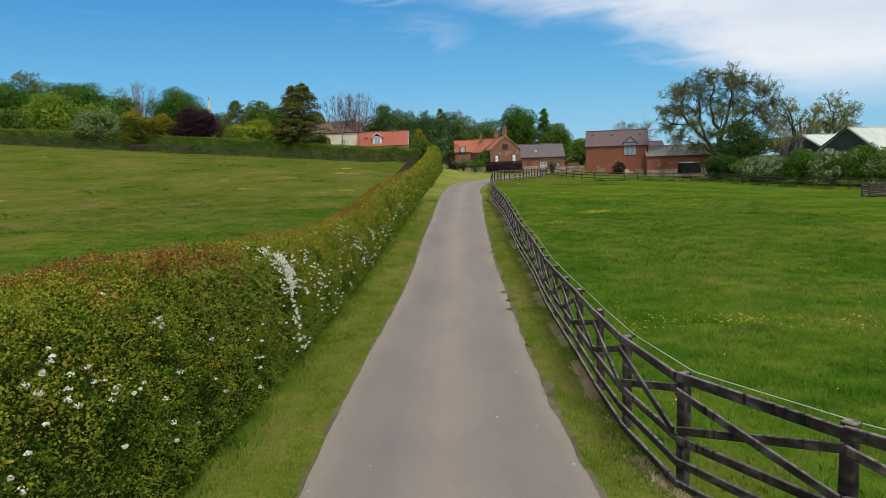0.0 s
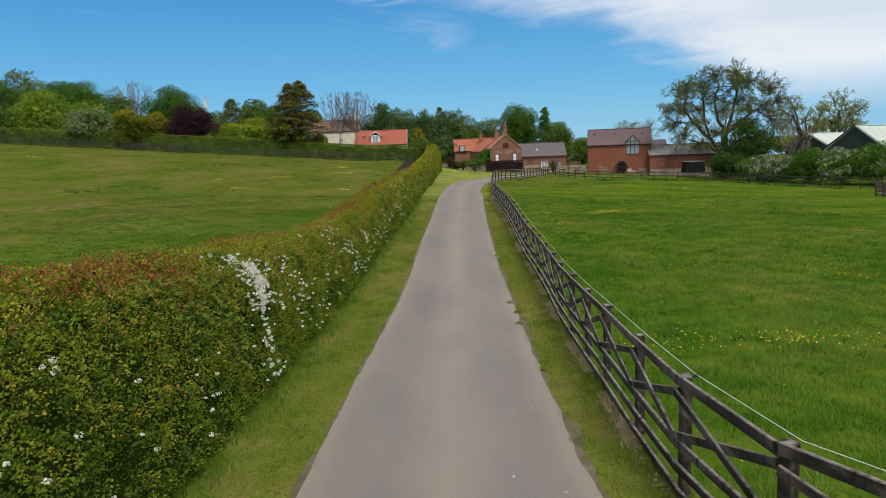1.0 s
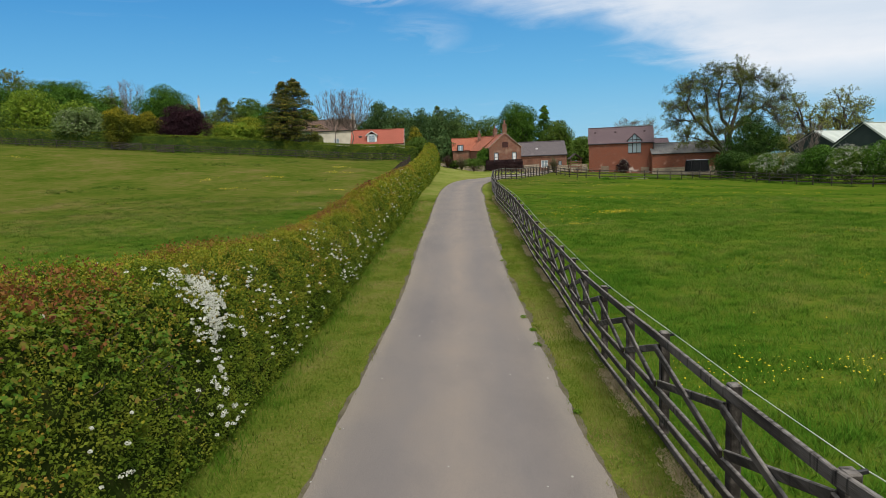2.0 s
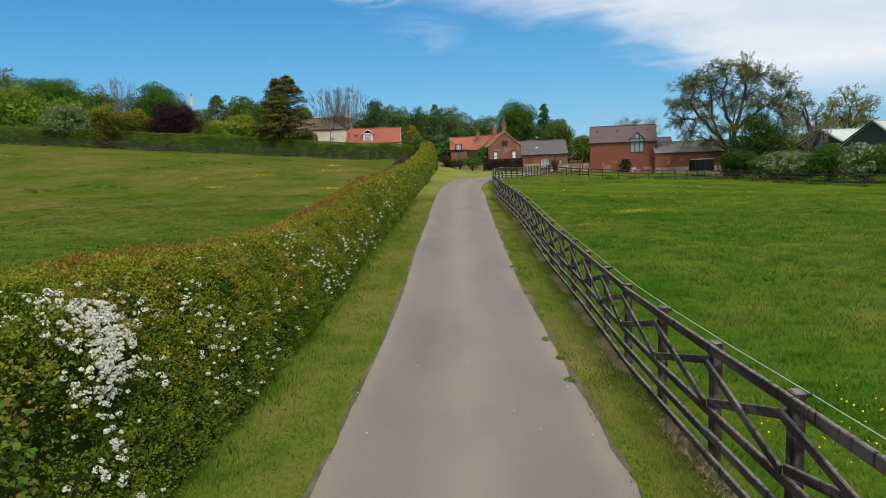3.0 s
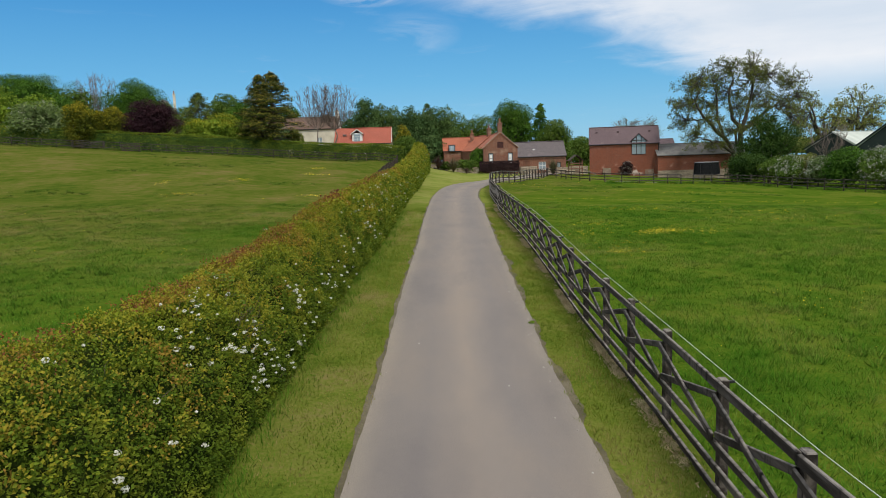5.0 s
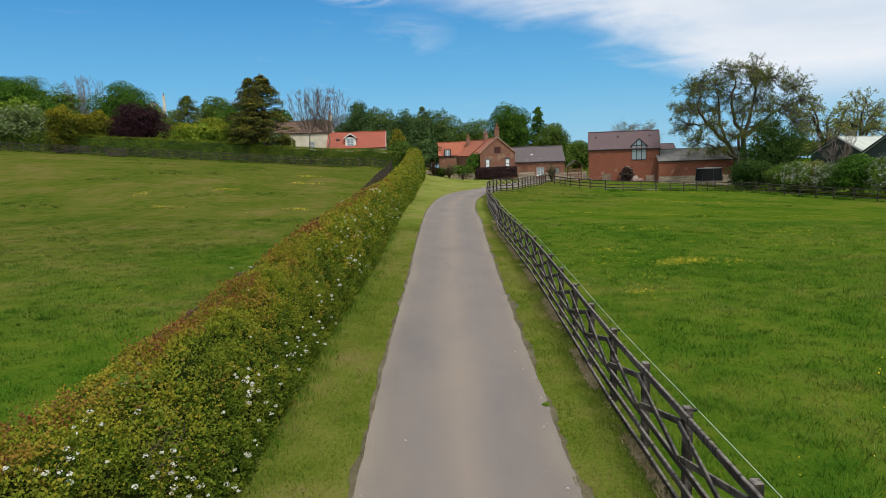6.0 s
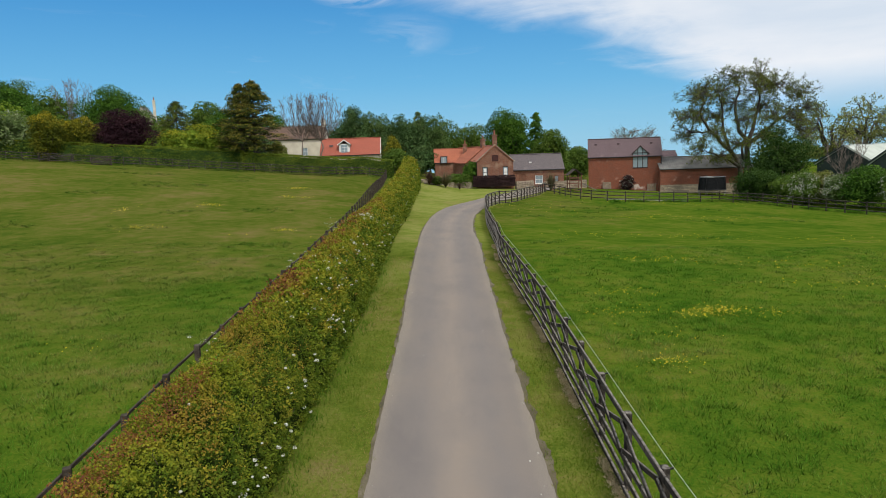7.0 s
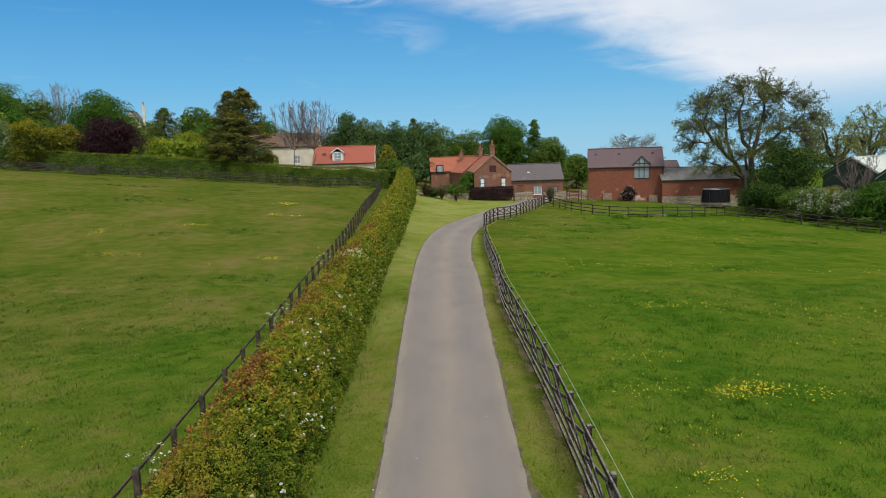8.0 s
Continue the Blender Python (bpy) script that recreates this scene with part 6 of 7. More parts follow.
# the paddock's east side
spreading_oak("tree", "large spreading oak with sparse young leaves", 47.0, 116,
              ((0.50, ((0, 0, 0), (0.1, 0.1, 3.6), (0.1, 0, 7.6), (-1.2, 0.2, 9.4), (-1.9, -0.2, 12.0), (-1.2, 0.2, 15.4))), (0.34, ((0.1, 0, 7.4), (1.2, 0.5, 10.3), (1.8, 0.3, 13.3), (2.0, 0.2, 16.4))), (0.34, ((0.1, 0, 7.2), (2.2, -0.6, 9.2), (4.6, -1.0, 10.8), (6.8, -0.8, 12.4))),
               (0.40, ((-0.6, -0.4, 0), (-1.2, -0.6, 4.0), (-2.7, -0.9, 6.4), (-5.8, -1.2, 9.2), (-7.2, -1.0, 11.8), (-6.4, -1.0, 14.8))), (0.26, ((-2.7, -0.9, 6.2), (-3.3, 0.6, 9.4), (-3.3, 1.0, 12.8), (-3.8, 1.2, 14.8))), (0.30, ((0.2, 0.6, 3.0), (0.4, 2.4, 7.0), (2.0, 3.6, 11.0))), (0.28, ((-1.2, -0.6, 4.2), (-4.4, -2.2, 5.8), (-7.0, -2.4, 6.6)))),
              ((-7.8, -1, 14.0, 2.7), (-9.8, -1.5, 11.4, 2.1), (-6.2, 0.5, 15.4, 2.1), (-5.7, -2, 9.0, 2.2), (-8.0, -2.5, 6.8, 2.2), (-4.6, -2.2, 6.0, 2.0), (-3.4, 1, 15.0, 2.3), (-2.0, 0, 16.8, 2.4), (0.6, -1.2, 15.0, 2.6), (1.8, 0.6, 17.0, 2.4), (4.2, -0.6, 15.4, 2.6), (3.2, 2.6, 12.6, 2.8), (6.8, -1, 14.4, 2.5), (8.4, -0.5, 12.0, 2.2), (5.6, -1.6, 11.0, 2.5), (7.4, -1.2, 8.8, 2.4),
               (2.4, -2.2, 11.2, 2.2), (-1.6, -2.4, 10.8, 2.0), (-3.6, 2.4, 11.4, 2.2), (-8.6, 1.0, 9.2, 2.0), (-0.6, 3.0, 13.4, 2.4), (-6.6, 1.6, 12.0, 2.1), (4.8, 2.4, 8.6, 2.4), (-2.2, -2.6, 7.6, 1.8), (1.6, -2.6, 8.2, 1.9)),
              63, M_OAK_LEAF)
open_tree("tree", "crooked oak with sparse young leaves", 66.5, 128, 12.2, 2.0, 5.4, 66, M_LIGHT_OLIVE, lobes=22, leaves=6, size=0.26, fork=0.4)
open_tree("tree", "crooked oak with sparse young leaves", 76, 134, 13.0, 3.0, 5.6, 67, M_LIGHT_OLIVE, lobes=22, leaves=6, size=0.26, fork=0.4)
leafy_tree("tree", "ivy-clad dark green tree beside the paddock", 45.6, 104, 7.4, 4.6, 68, M_IVY_LEAF, low=0.0, count=12000, size=0.2, lobes=70)
fan_tree("tree", "small bare tree among the hawthorns", 46.6, 92.5, 0.1, 1.2, 5.0, 2.4, 69, M_PALE_BARK, limbs=8, thick=0.09)
for k, (sx, sy, st, sh, mat, fl) in enumerate(((41.0, 100.5, 1.9, 2.6, M_IVY_LEAF, 0), (43.4, 96, 1.6, 2.3, M_MID_LEAF, 300), (42.4, 92.6, 1.3, 1.6, M_MID_LEAF, 3400), (44.6, 93.5, 1.5, 1.8, M_OLIVE_LEAF, 0), (44.0, 89.6, 1.3, 1.2, M_GREY_LEAF, 2400), (45.6, 87, 2.3, 2.4, M_DARK_LEAF, 0),
                                                 (46.6, 82, 2.2, 2.4, M_MID_LEAF, 4200), (49.6, 80, 2.6, 2.8, M_DARK_LEAF, 300), (49.6, 75, 2.1, 2.5, M_MID_LEAF, 1500), (53, 69.5, 2.4, 3.2, M_LIGHT_LEAF, 300), (57, 62, 2.4, 3.4, M_MID_LEAF, 0))):
    leafy_tree("shrub", "hawthorn bush with white blossom behind the fence" if fl > 600 else "green bush behind the paddock fence", sx, sy, st + 0.35, sh * 1.3, 70 + k, mat, low=0.0, category="shrub", group="paddock shrubs", count=5600, size=0.20, flowers=fl, lobes=44)
# far belt of woodland that closes the view
for k in range(26):
    a = -150 + k * 14.0
    if 30 < a < 115:
        continue
    leafy_tree("tree", "distant green tree of the woodland belt", a, 235 + 12 * math.sin(k * 2.3), gz(a, 235) + (9 if a < 22 else 4.5) + 2.5 * math.sin(k * 1.7), 9.5, 200 + k, (M_MID_LEAF, M_OLIVE_LEAF, M_DARK_LEAF)[k % 3], low=0.0, count=1800, size=0.8, group="woodland")


def sword_plant(x, y, high, spread, count, mat, seed, label):
    p = thing("sword_plant", label, "plant", "sword-leaved plants", at=(0, 0, 0))
    rng = np.random.default_rng(seed)
    z = gz(x, y) + 0.05
    vs, fs = [], []
    for k in range(count):
        a, tilt = rng.uniform(0, 6.28), rng.uniform(0.1, 1.0)
        d = np.array([math.cos(a), math.sin(a), 0])
        s = np.array([-d[1], d[0], 0]) * 0.045
        ln = high * rng.uniform(0.6, 1.1)
        pts = []
        for u in (0, 0.4, 0.75, 1):
            c = np.array([x, y, z]) + d * spread * tilt * u ** 1.6 + np.array([0, 0, ln * (u - 0.35 * tilt * u * u)])
            pts += [c - s * (1 - u * 0.9), c + s * (1 - u * 0.9)]
        o = len(vs)
        vs += pts
        fs += [(o, o + 1, o + 3, o + 2), (o + 2, o + 3, o + 5, o + 4), (o + 4, o + 5, o + 7, o + 6)]
    mesh_part("leaves", np_mesh("leaves", np.array(vs), np.array(fs)), mat, p, kind="stuff")


sword_plant(1.6, 110.2, 2.0, 1.7, 240, M_PHLOX, 81, "bronze sword-leaved plant before the stone wall")
sword_plant(3.7, 110.0, 2.2, 1.8, 260, M_STRAP, 82, "tall green and bronze sword-leaved plant on the lawn")
sword_plant(5.6, 110.9, 1.2, 0.8, 60, M_PHLOX, 83, "small bronze sword-leaved plant")
sword_plant(18.0, 111.5, 2.9, 1.7, 230, M_STRAP, 84, "pale spiky palm-like plant beside the fence corner")
leafy_tree("shrub", "low shrub at the foot of the wall", 2.6, 111, 2.2, 0.9, 85, M_MID_LEAF, low=0.0, category="shrub", group="garden shrubs", count=700, size=0.2)
leafy_tree("shrub", "trailing green plants over the stone wall", 5.8, 114.4, 2.45, 2.0, 86, M_MID_LEAF, low=0.1, category="shrub", group="garden shrubs", count=2400, size=0.22)
leafy_tree("shrub", "ivy against the farmhouse wall", 7.6, 115.2, 4.2, 1.3, 87, M_DARK_LEAF, low=0.0, category="shrub", group="garden shrubs", count=2200, size=0.2)


# ---- buildings ----
def wall_cells(x0, x1, z0, z1, y0, y1, holes=()):
    """A wall of some thickness with openings that go right through."""
    bm = bmesh.new()
    xs = sorted({x0, x1, *(h[0] for h in holes), *(h[1] for h in holes)})
    zs = sorted({z0, z1, *(h[2] for h in holes), *(h[3] for h in holes)})
    for a, b in zip(xs, xs[1:]):
        for c, d in zip(zs, zs[1:]):
            if not any(h[0] <= (a + b) / 2 <= h[1] and h[2] <= (c + d) / 2 <= h[3] for h in holes):
                box(bm, a, b, y0, y1, c, d)
    bmesh.ops.remove_doubles(bm, verts=bm.verts[:], dist=1e-4)
    bm.verts.index_update()
    seen = {}
    for q in bm.faces[:]:
        seen.setdefault(tuple(sorted(v.index for v in q.verts)), []).append(q)
    bmesh.ops.delete(bm, geom=[q for pair in seen.values() if len(pair) > 1 for q in pair], context="FACES_ONLY")
    return bm


def window(parent, x0, x1, z0, z1, y, cols, rows, mat, sill=None, bar=0.05, name="window"):
    """A glazed window set into an opening of the front wall: the outer frame carries bars, pane and sill."""
    b = 0.07
    bm = bmesh.new()
    for args in ((x0, x1, z0, z0 + b), (x0, x1, z1 - b, z1), (x0, x0 + b, z0 + b, z1 - b), (x1 - b, x1, z0 + b, z1 - b)):
        box(bm, args[0], args[1], y + 0.05, y + 0.13, args[2], args[3])
    w = part(name, bm, mat, parent)
    for k in range(1, cols):
        x = x0 + (x1 - x0) * k / cols
        part("glazing_bar", boxed(x - bar / 2, x + bar / 2, y + 0.06, y + 0.11, z0 + b, z1 - b), mat, w)
    for k in range(1, rows):
        z = z0 + (z1 - z0) * k / rows
        part("glazing_bar", boxed(x0 + b, x1 - b, y + 0.062, y + 0.108, z - bar / 2, z + bar / 2), mat, w)
    part("pane", boxed(x0 + b, x1 - b, y + 0.08, y + 0.09, z0 + b, z1 - b), M_GLASS, w)
    if sill:
        part("sill", boxed(x0 - 0.08, x1 + 0.08, y - 0.06, y + 0.05, z0 - 0.09, z0 - 0.002, bevel=0.01), sill, w)
    return w


def roof_slab(a, b, c, d, thick=0.12):
    """A sloping slab with upper corners a, b, c, d."""
    bm = bmesh.new()
    n = (Vector(b) - Vector(a)).cross(Vector(d) - Vector(a)).normalized()
    if n.z < 0:
        n = -n
    top = [bm.verts.new(p) for p in (a, b, c, d)]
    low = [bm.verts.new(Vector(p) - n * thick) for p in (a, b, c, d)]
    bm.faces.new(top)
    bm.faces.new(low[::-1])
    for k in range(4):
        bm.faces.new((top[k], low[k], low[(k + 1) % 4], top[(k + 1) % 4]))
    bmesh.ops.recalc_face_normals(bm, faces=bm.faces[:])
    return bm


def roof_part(name, parent, origin, run, up, mat, thick=0.12, label=""):
    """A roof slope laid out in its own plane, so that its courses follow the slope: origin, vectors along the eaves and up the slope."""
    run, up = Vector(run), Vector(up)
    ex, ey = run.normalized(), up.normalized()
    n = ex.cross(ey).normalized()
    if n.z < 0:
        n = -n
    bm = bmesh.new()
    w, h = run.length, up.length
    t = thick
    # local: x along eaves, z up the slope, -y outwards
    box(bm, 0, w, 0, t, 0, h)
    ob = part(name, bm, mat, parent, label)
    ob.matrix_basis = Matrix.Translation(Vector(origin)) @ Matrix(((ex.x, -n.x, ey.x, 0), (ex.y, -n.y, ey.y, 0), (ex.z, -n.z, ey.z, 0), (0, 0, 0, 1)))
    return ob


def gabled(parent, long, deep, z0, eaves, ridge, walls, tiles, ridge_along="x", holes=(), over=0.25, side_over=0.12, ridge_mat=None, thick=0.35, roof_name="roof"):
    """Four walls and a pitched roof. Local x runs along the front, y goes back; the ridge runs along x or y."""
    part("wall", wall_cells(0, long, z0, eaves, 0, thick, holes), walls, parent)
    part("wall", boxed(0, long, deep - thick, deep, z0, eaves), walls, parent)
    for x in (0, long - thick):
        part("wall", boxed(x, x + thick, thick, deep - thick, z0, eaves), walls, parent)
    if ridge_along == "x":
        m = deep / 2
        rise = ridge - eaves
        for x in (0, long - thick):
            part("gable", prism([(x, 0, eaves), (x, deep, eaves), (x, m, ridge)], (0, 0, 0), (thick, 0, 0)), walls, parent)
        k = over / m
        up = Vector((0, m + over, rise * (1 + k)))
        roof_part(roof_name, parent, (-side_over, -over, eaves - rise * k + 0.12), (long + 2 * side_over, 0, 0), up, tiles)
        roof_part(roof_name, parent, (long + side_over, deep + over, eaves - rise * k + 0.12), (-long - 2 * side_over, 0, 0), Vector((0, -up.y, up.z)), tiles)
        part("ridge_cap", beam((-side_over, m, ridge + 0.13), (long + side_over, m, ridge + 0.13), 0.26, 0.12, 0.04), ridge_mat or tiles, parent)
        part("gutter", beam((-side_over, -over - 0.05, eaves - rise * k + 0.03), (long + side_over, -over - 0.05, eaves - rise * k + 0.03), 0.11, 0.09, 0.02), M_BLACK, parent, "black gutter")
    else:
        m = long / 2
        rise = ridge - eaves
        for y in (0, deep - thick):
            part("gable", prism([(0, y, eaves), (long, y, eaves), (m, y, ridge)], (0, 0, 0), (0, thick, 0)), walls, parent)
        k = over / m
        up = Vector((m + over, 0, rise * (1 + k)))
        roof_part(roof_name, parent, (-over, deep + side_over, eaves - rise * k + 0.12), (0, -deep - 2 * side_over, 0), up, tiles)
        roof_part(roof_name, parent, (long + over, -side_over, eaves - rise * k + 0.12), (0, deep + 2 * side_over, 0), Vector((-up.x, 0, up.z)), tiles)
        part("ridge_cap", beam((m, -side_over, ridge + 0.13), (m, deep + side_over, ridge + 0.13), 0.26, 0.12, 0.04), ridge_mat or tiles, parent)


def chimney(parent, x, y, z0, z1, w, mat, pots=1):
    c = part("chimney", boxed(x - w / 2, x + w / 2, y - w / 2, y + w / 2, z0, z1, bevel=0.02), mat, parent)
    part("chimney_cap", boxed(x - w / 2 - 0.07, x + w / 2 + 0.07, y - w / 2 - 0.07, y + w / 2 + 0.07, z1 - 0.18, z1 - 0.02, bevel=0.02), mat, c)
    for k in range(pots):
        px_ = x + (k - (pots - 1) / 2) * 0.35
        v, f = tubes([(px_, y, z1 - 0.05, px_, y, z1 + 0.5, 0.13, 0.10), (px_, y, z1 + 0.5, px_, y, z1 + 0.6, 0.14, 0.14)], 10)
        mesh_part("chimney_pot", np_mesh("chimney_pot", v, f), M_TERRACOTTA, c, smooth=True)


def placed(name, label, category, x, y, z, turn=0.0):
    ob = thing(name, label, category, at=(x, y, z))
    ob.rotation_euler[2] = radians(turn)
    return ob


def barn():
    b = placed("barn", "red brick barn with purple slate roof and gabled window", "barn", 25.45, 120.7, 0, -13.9)
    L, D = 10.4, 6.4
    win = (6.35, 8.45, 2.15, 3.9)
    gabled(b, L, D, -2.4, 3.9, 6.45, M_BRICK, M_BARN_SLATE, holes=(win,), over=0.18)
    # gabled window: frame rises through the eaves
    x0, x1, z0, zs, za = 6.35, 8.45, 2.15, 4.35, 5.3
    m = (x0 + x1) / 2
    w = part("window", boxed(x0, x1, -0.06, 0.06, z0, z0 + 0.1), M_FRAME, b)
    part("frame", boxed(x0, x1, -0.06, 0.06, zs - 0.05, zs + 0.05), M_FRAME, w)
    for x in (x0, x0 + (x1 - x0) / 3, x1 - (x1 - x0) / 3, x1):
        top = zs + (za - zs) * (1 - abs(x - m) / (x1 - m)) - 0.02
        part("mullion", boxed(max(x0, x - 0.05), min(x1, x + 0.05), -0.055, 0.055, z0 + 0.1, max(zs, top)), M_FRAME, w)
    part("pane", prism([(x0, 0.0, z0 + 0.1), (x1, 0.0, z0 + 0.1), (x1, 0.0, zs), (m, 0.0, za), (x0, 0.0, zs)], (0, 0, 0), (0, 0.012, 0)), M_GLASS, w, "tall gabled glazing")
    for s, xe in ((-1, x0), (1, x1)):
        part("bargeboard", beam((xe + s * 0.22, -0.12, zs - 0.17), (m, -0.12, za + 0.06), 0.05, 0.17, 0.01), M_FRAME, w)
        roof = roof_slab((xe + s * 0.25, -0.15, zs - 0.08), (m, -0.15, za + 0.16), (m, 2.6, za + 0.16), (xe + s * 0.25, 1.2, zs - 0.08), 0.1)
        part("dormer_roof", roof, M_BARN_SLATE, w)
        part("dormer_cheek", boxed(xe - 0.06, xe + 0.06, 0.07, 1.4, 3.7, zs), M_FRAME, w)
    # flaking courses near the ground, drainpipe, vents
    part("brick_plinth", wall_cells(-0.01, L + 0.01, -2.4, -0.15, -0.03, 0.0), M_PALE_BRICK, b, "pale flaking lower brickwork")
    v, f = tubes([(L - 0.08, -0.12, -2, L - 0.08, -0.12, 3.75, 0.06, 0.06)], 8)
    mesh_part("drainpipe", np_mesh("drainpipe", v, f), M_BLACK, b, "black drainpipe", smooth=True)
    for x in (0.9, 4.2, 8.9):
        part("roof_vent", boxed(x, x + 0.35, 2.0, 2.4, 5.55, 5.9, bevel=0.03), M_BARN_SLATE, b)
    return b


barn()
BARN = Matrix.Translation((25.45, 120.7, 0)) @ Matrix.Rotation(radians(-13.9), 4, "Z")


def on_barn(x, y, z=0.0):
    return BARN @ Vector((x, y, z))


def pallet(x):
    p = on_barn(x, -0.45)
    z = gz(p.x, p.y)
    h = thing("pallet", "worn wooden pallet leaning on the barn wall", "pallet", "pallets by the barn", at=(p.x, p.y, z))
    h.rotation_euler = (radians(-14), 0, radians(-13.9))
    for k in range(7):
        part("slat", boxed(-0.62, 0.62, -0.02, 0.02, 0.03 + k * 0.155, 0.13 + k * 0.155, bevel=0.006), M_PALLET, h)
    for s in (-0.55, 0, 0.55):
        part("bearer", boxed(s - 0.05, s + 0.05, 0.02, 0.12, 0.02, 1.1, bevel=0.006), M_PALLET, h)


pallet(2.65)
pallet(9.0)
bp = on_barn(5.6, -0.7)
leafy_tree("shrub", "dark rambling shrub with pale flowers on the barn wall", bp.x, bp.y, 1.25, 1.15, 301, M_DARK_HEDGE, low=0.0, category="shrub", group="garden shrubs", count=2200, size=0.17, deep=0.45, flowers=500)


def low_range():
    b = placed("outbuilding", "low brick and stone range with grey corrugated roof", "outbuilding", 35.0, 117.1, 0, -5.0)
    L, D = 13.0, 5.0
    gabled(b, L, D, -2.6, 1.9, 3.5, M_BRICK, M_SHEET, over=0.15)
    part("stone_base", wall_cells(-0.01, L + 0.01, -2.6, -0.35, -0.08, 0.0), M_STONE, b, "pale rubble stone lower wall")
    for k in range(44):
        x = 0.1 + k * 0.3
        part("roof_rib", beam((x, -0.12, 1.99), (x, 2.5, 3.66), 0.07, 0.05, 0.015), M_SHEET, b)
    c = placed("shed", "small slate-roofed shed behind the range", "shed", 36.5, 124.5, 0, -8)
    gabled(c, 3.6, 4, -1.5, 3.3, 4.35, M_WHITE, M_BARN_SLATE, over=0.1)


low_range()


def slate_range():
    b = placed("farm_range", "long low brick range with grey slate roof", "outbuilding", 14.0, 120.0, 0, 0.0)
    door, win, small = (0.9, 1.95, -0.2, 1.75), (3.35, 4.5, 0.35, 1.55), (6.2, 6.8, 0.6, 1.4)
    gabled(b, 7.6, 5.0, -1.2, 2.45, 4.55, M_HOUSE_BRICK, M_SLATE, holes=(door, win, small), over=0.2)
    window(b, *win, 0.02, 2, 2, M_WHITE, sill=M_WHITE)
    window(b, *small, 0.02, 1, 1, M_FRAME)
    part("door", boxed(0.9, 1.95, 0.08, 0.14, -0.2, 1.75, bevel=0.01), M_WOOD_RED, b, "dark red plank door")
    part("skylight", boxed(2.6, 3.0, 1.0, 1.25, 3.30, 3.55, bevel=0.02), M_WHITE, b)


slate_range()


def farmhouse():
    b = placed("farmhouse", "old brown brick farmhouse with orange pantile roofs", "house", 8.3, 114.0, 0, 0.0)
    W = 5.0
    left, right, up = (0.72, 1.45, 1.65, 3.15), (3.55, 4.3, 1.55, 3.15), (2.05, 2.95, 3.9, 4.75)
    gabled(b, W, 12.0, -0.4, 3.85, 6.0, M_HOUSE_BRICK, M_PANTILE, ridge_along="y", holes=(left, right), over=0.12)
    for w in (left, right):
        window(b, *w, 0.02, 1, 2, M_FRAME, sill=M_STONE)
        part("blind", boxed(w[0] + 0.17, w[1] - 0.17, 0.085, 0.097, w[2] + 0.12, w[3] - 0.22), M_WHITE, b, "white blind")
        part("lintel", boxed(w[0] - 0.12, w[1] + 0.12, -0.02, 0.1, w[3] + 0.003, w[3] + 0.18), M_HOUSE_BRICK, b)
    part("shutter", boxed(up[0], up[1], -0.05, -0.003, up[2], up[3], bevel=0.01), M_SHUTTER, b, "closed dark red loft shutter")
    for s in (-1, 1):
        part("coping", beam((W / 2 + s * (W / 2 + 0.15), -0.02, 3.85), (W / 2, -0.02, 6.18), 0.3, 0.12, 0.02), M_STONE, b, "stone gable coping")
    chimney(b, W / 2, 0.35, 5.9, 7.5, 0.62, M_HOUSE_BRICK)
    c = placed("farmhouse_wing", "lower farmhouse wing with orange pantile roof", "house", 7.6, 126.4, 0, 17.0)
    gabled(c, 6.2, 11.0, -0.2, 3.55, 5.95, M_HOUSE_BRICK, M_PANTILE, ridge_along="y", over=0.15)
    chimney(c, 3.1, 0.4, 5.7, 7.2, 0.6, M_HOUSE_BRICK)
    d = placed("farmhouse_wing", "rear farmhouse wing with orange pantile roof and small window", "house", 2.95, 131.5, 0, 0.0)
    gabled(d, 7.4, 6.0, 0, 3.7, 5.85, M_HOUSE_BRICK, M_PANTILE, over=0.15)
    dw = part("dormer_window", boxed(0.85, 2.0, -0.35, 0.3, 3.55, 4.75, bevel=0.03), M_FRAME, d)
    part("pane", boxed(1.0, 1.85, -0.38, -0.352, 3.7, 4.6), M_GLASS, dw)
    part("glazing_bar", boxed(1.39, 1.46, -0.395, -0.38, 3.7, 4.6), M_WHITE, dw)
    chimney(d, 5.0, 1.2, 4.5, 6.6, 0.6, M_HOUSE_BRICK)


farmhouse()


def stone_wall(pts, high, label, seed, thick=0.45):
    """Rubble walling: uneven stones, course upon course."""
    w = thing("stone_wall", label, "wall", "garden walls")
    rng = np.random.default_rng(seed)
    for (x0, y0), (x1, y1) in zip(pts, pts[1:]):
        a, b = Vector((x0, y0, 0)), Vector((x1, y1, 0))
        ln = (b - a).length
        ang = math.atan2(y1 - y0, x1 - x0)
        z0 = min(gz(x0, y0), gz(x1, y1)) - 0.2
        body = part("core", boxed(0, ln, -thick / 2 + 0.05, thick / 2 - 0.05, 0, high + 0.1), M_STONE, w)
        body.matrix_basis = Matrix.Translation((x0, y0, z0)) @ Matrix.Rotation(ang, 4, "Z")
        z = 0.1
        while z < high:
            hh = rng.uniform(0.2, 0.32)
            x = rng.uniform(-0.2, 0)
            while x < ln:
                sw = rng.uniform(0.3, 0.65)
                bm = boxed(max(0, x), min(ln, x + sw - 0.02), -thick / 2 - rng.uniform(0, 0.05), thick / 2, z, z + hh - 0.02, bevel=0.04)
                o = part("stone", bm, M_STONE, w)
                o.matrix_basis = body.matrix_basis.copy()
                x += sw
            z += hh


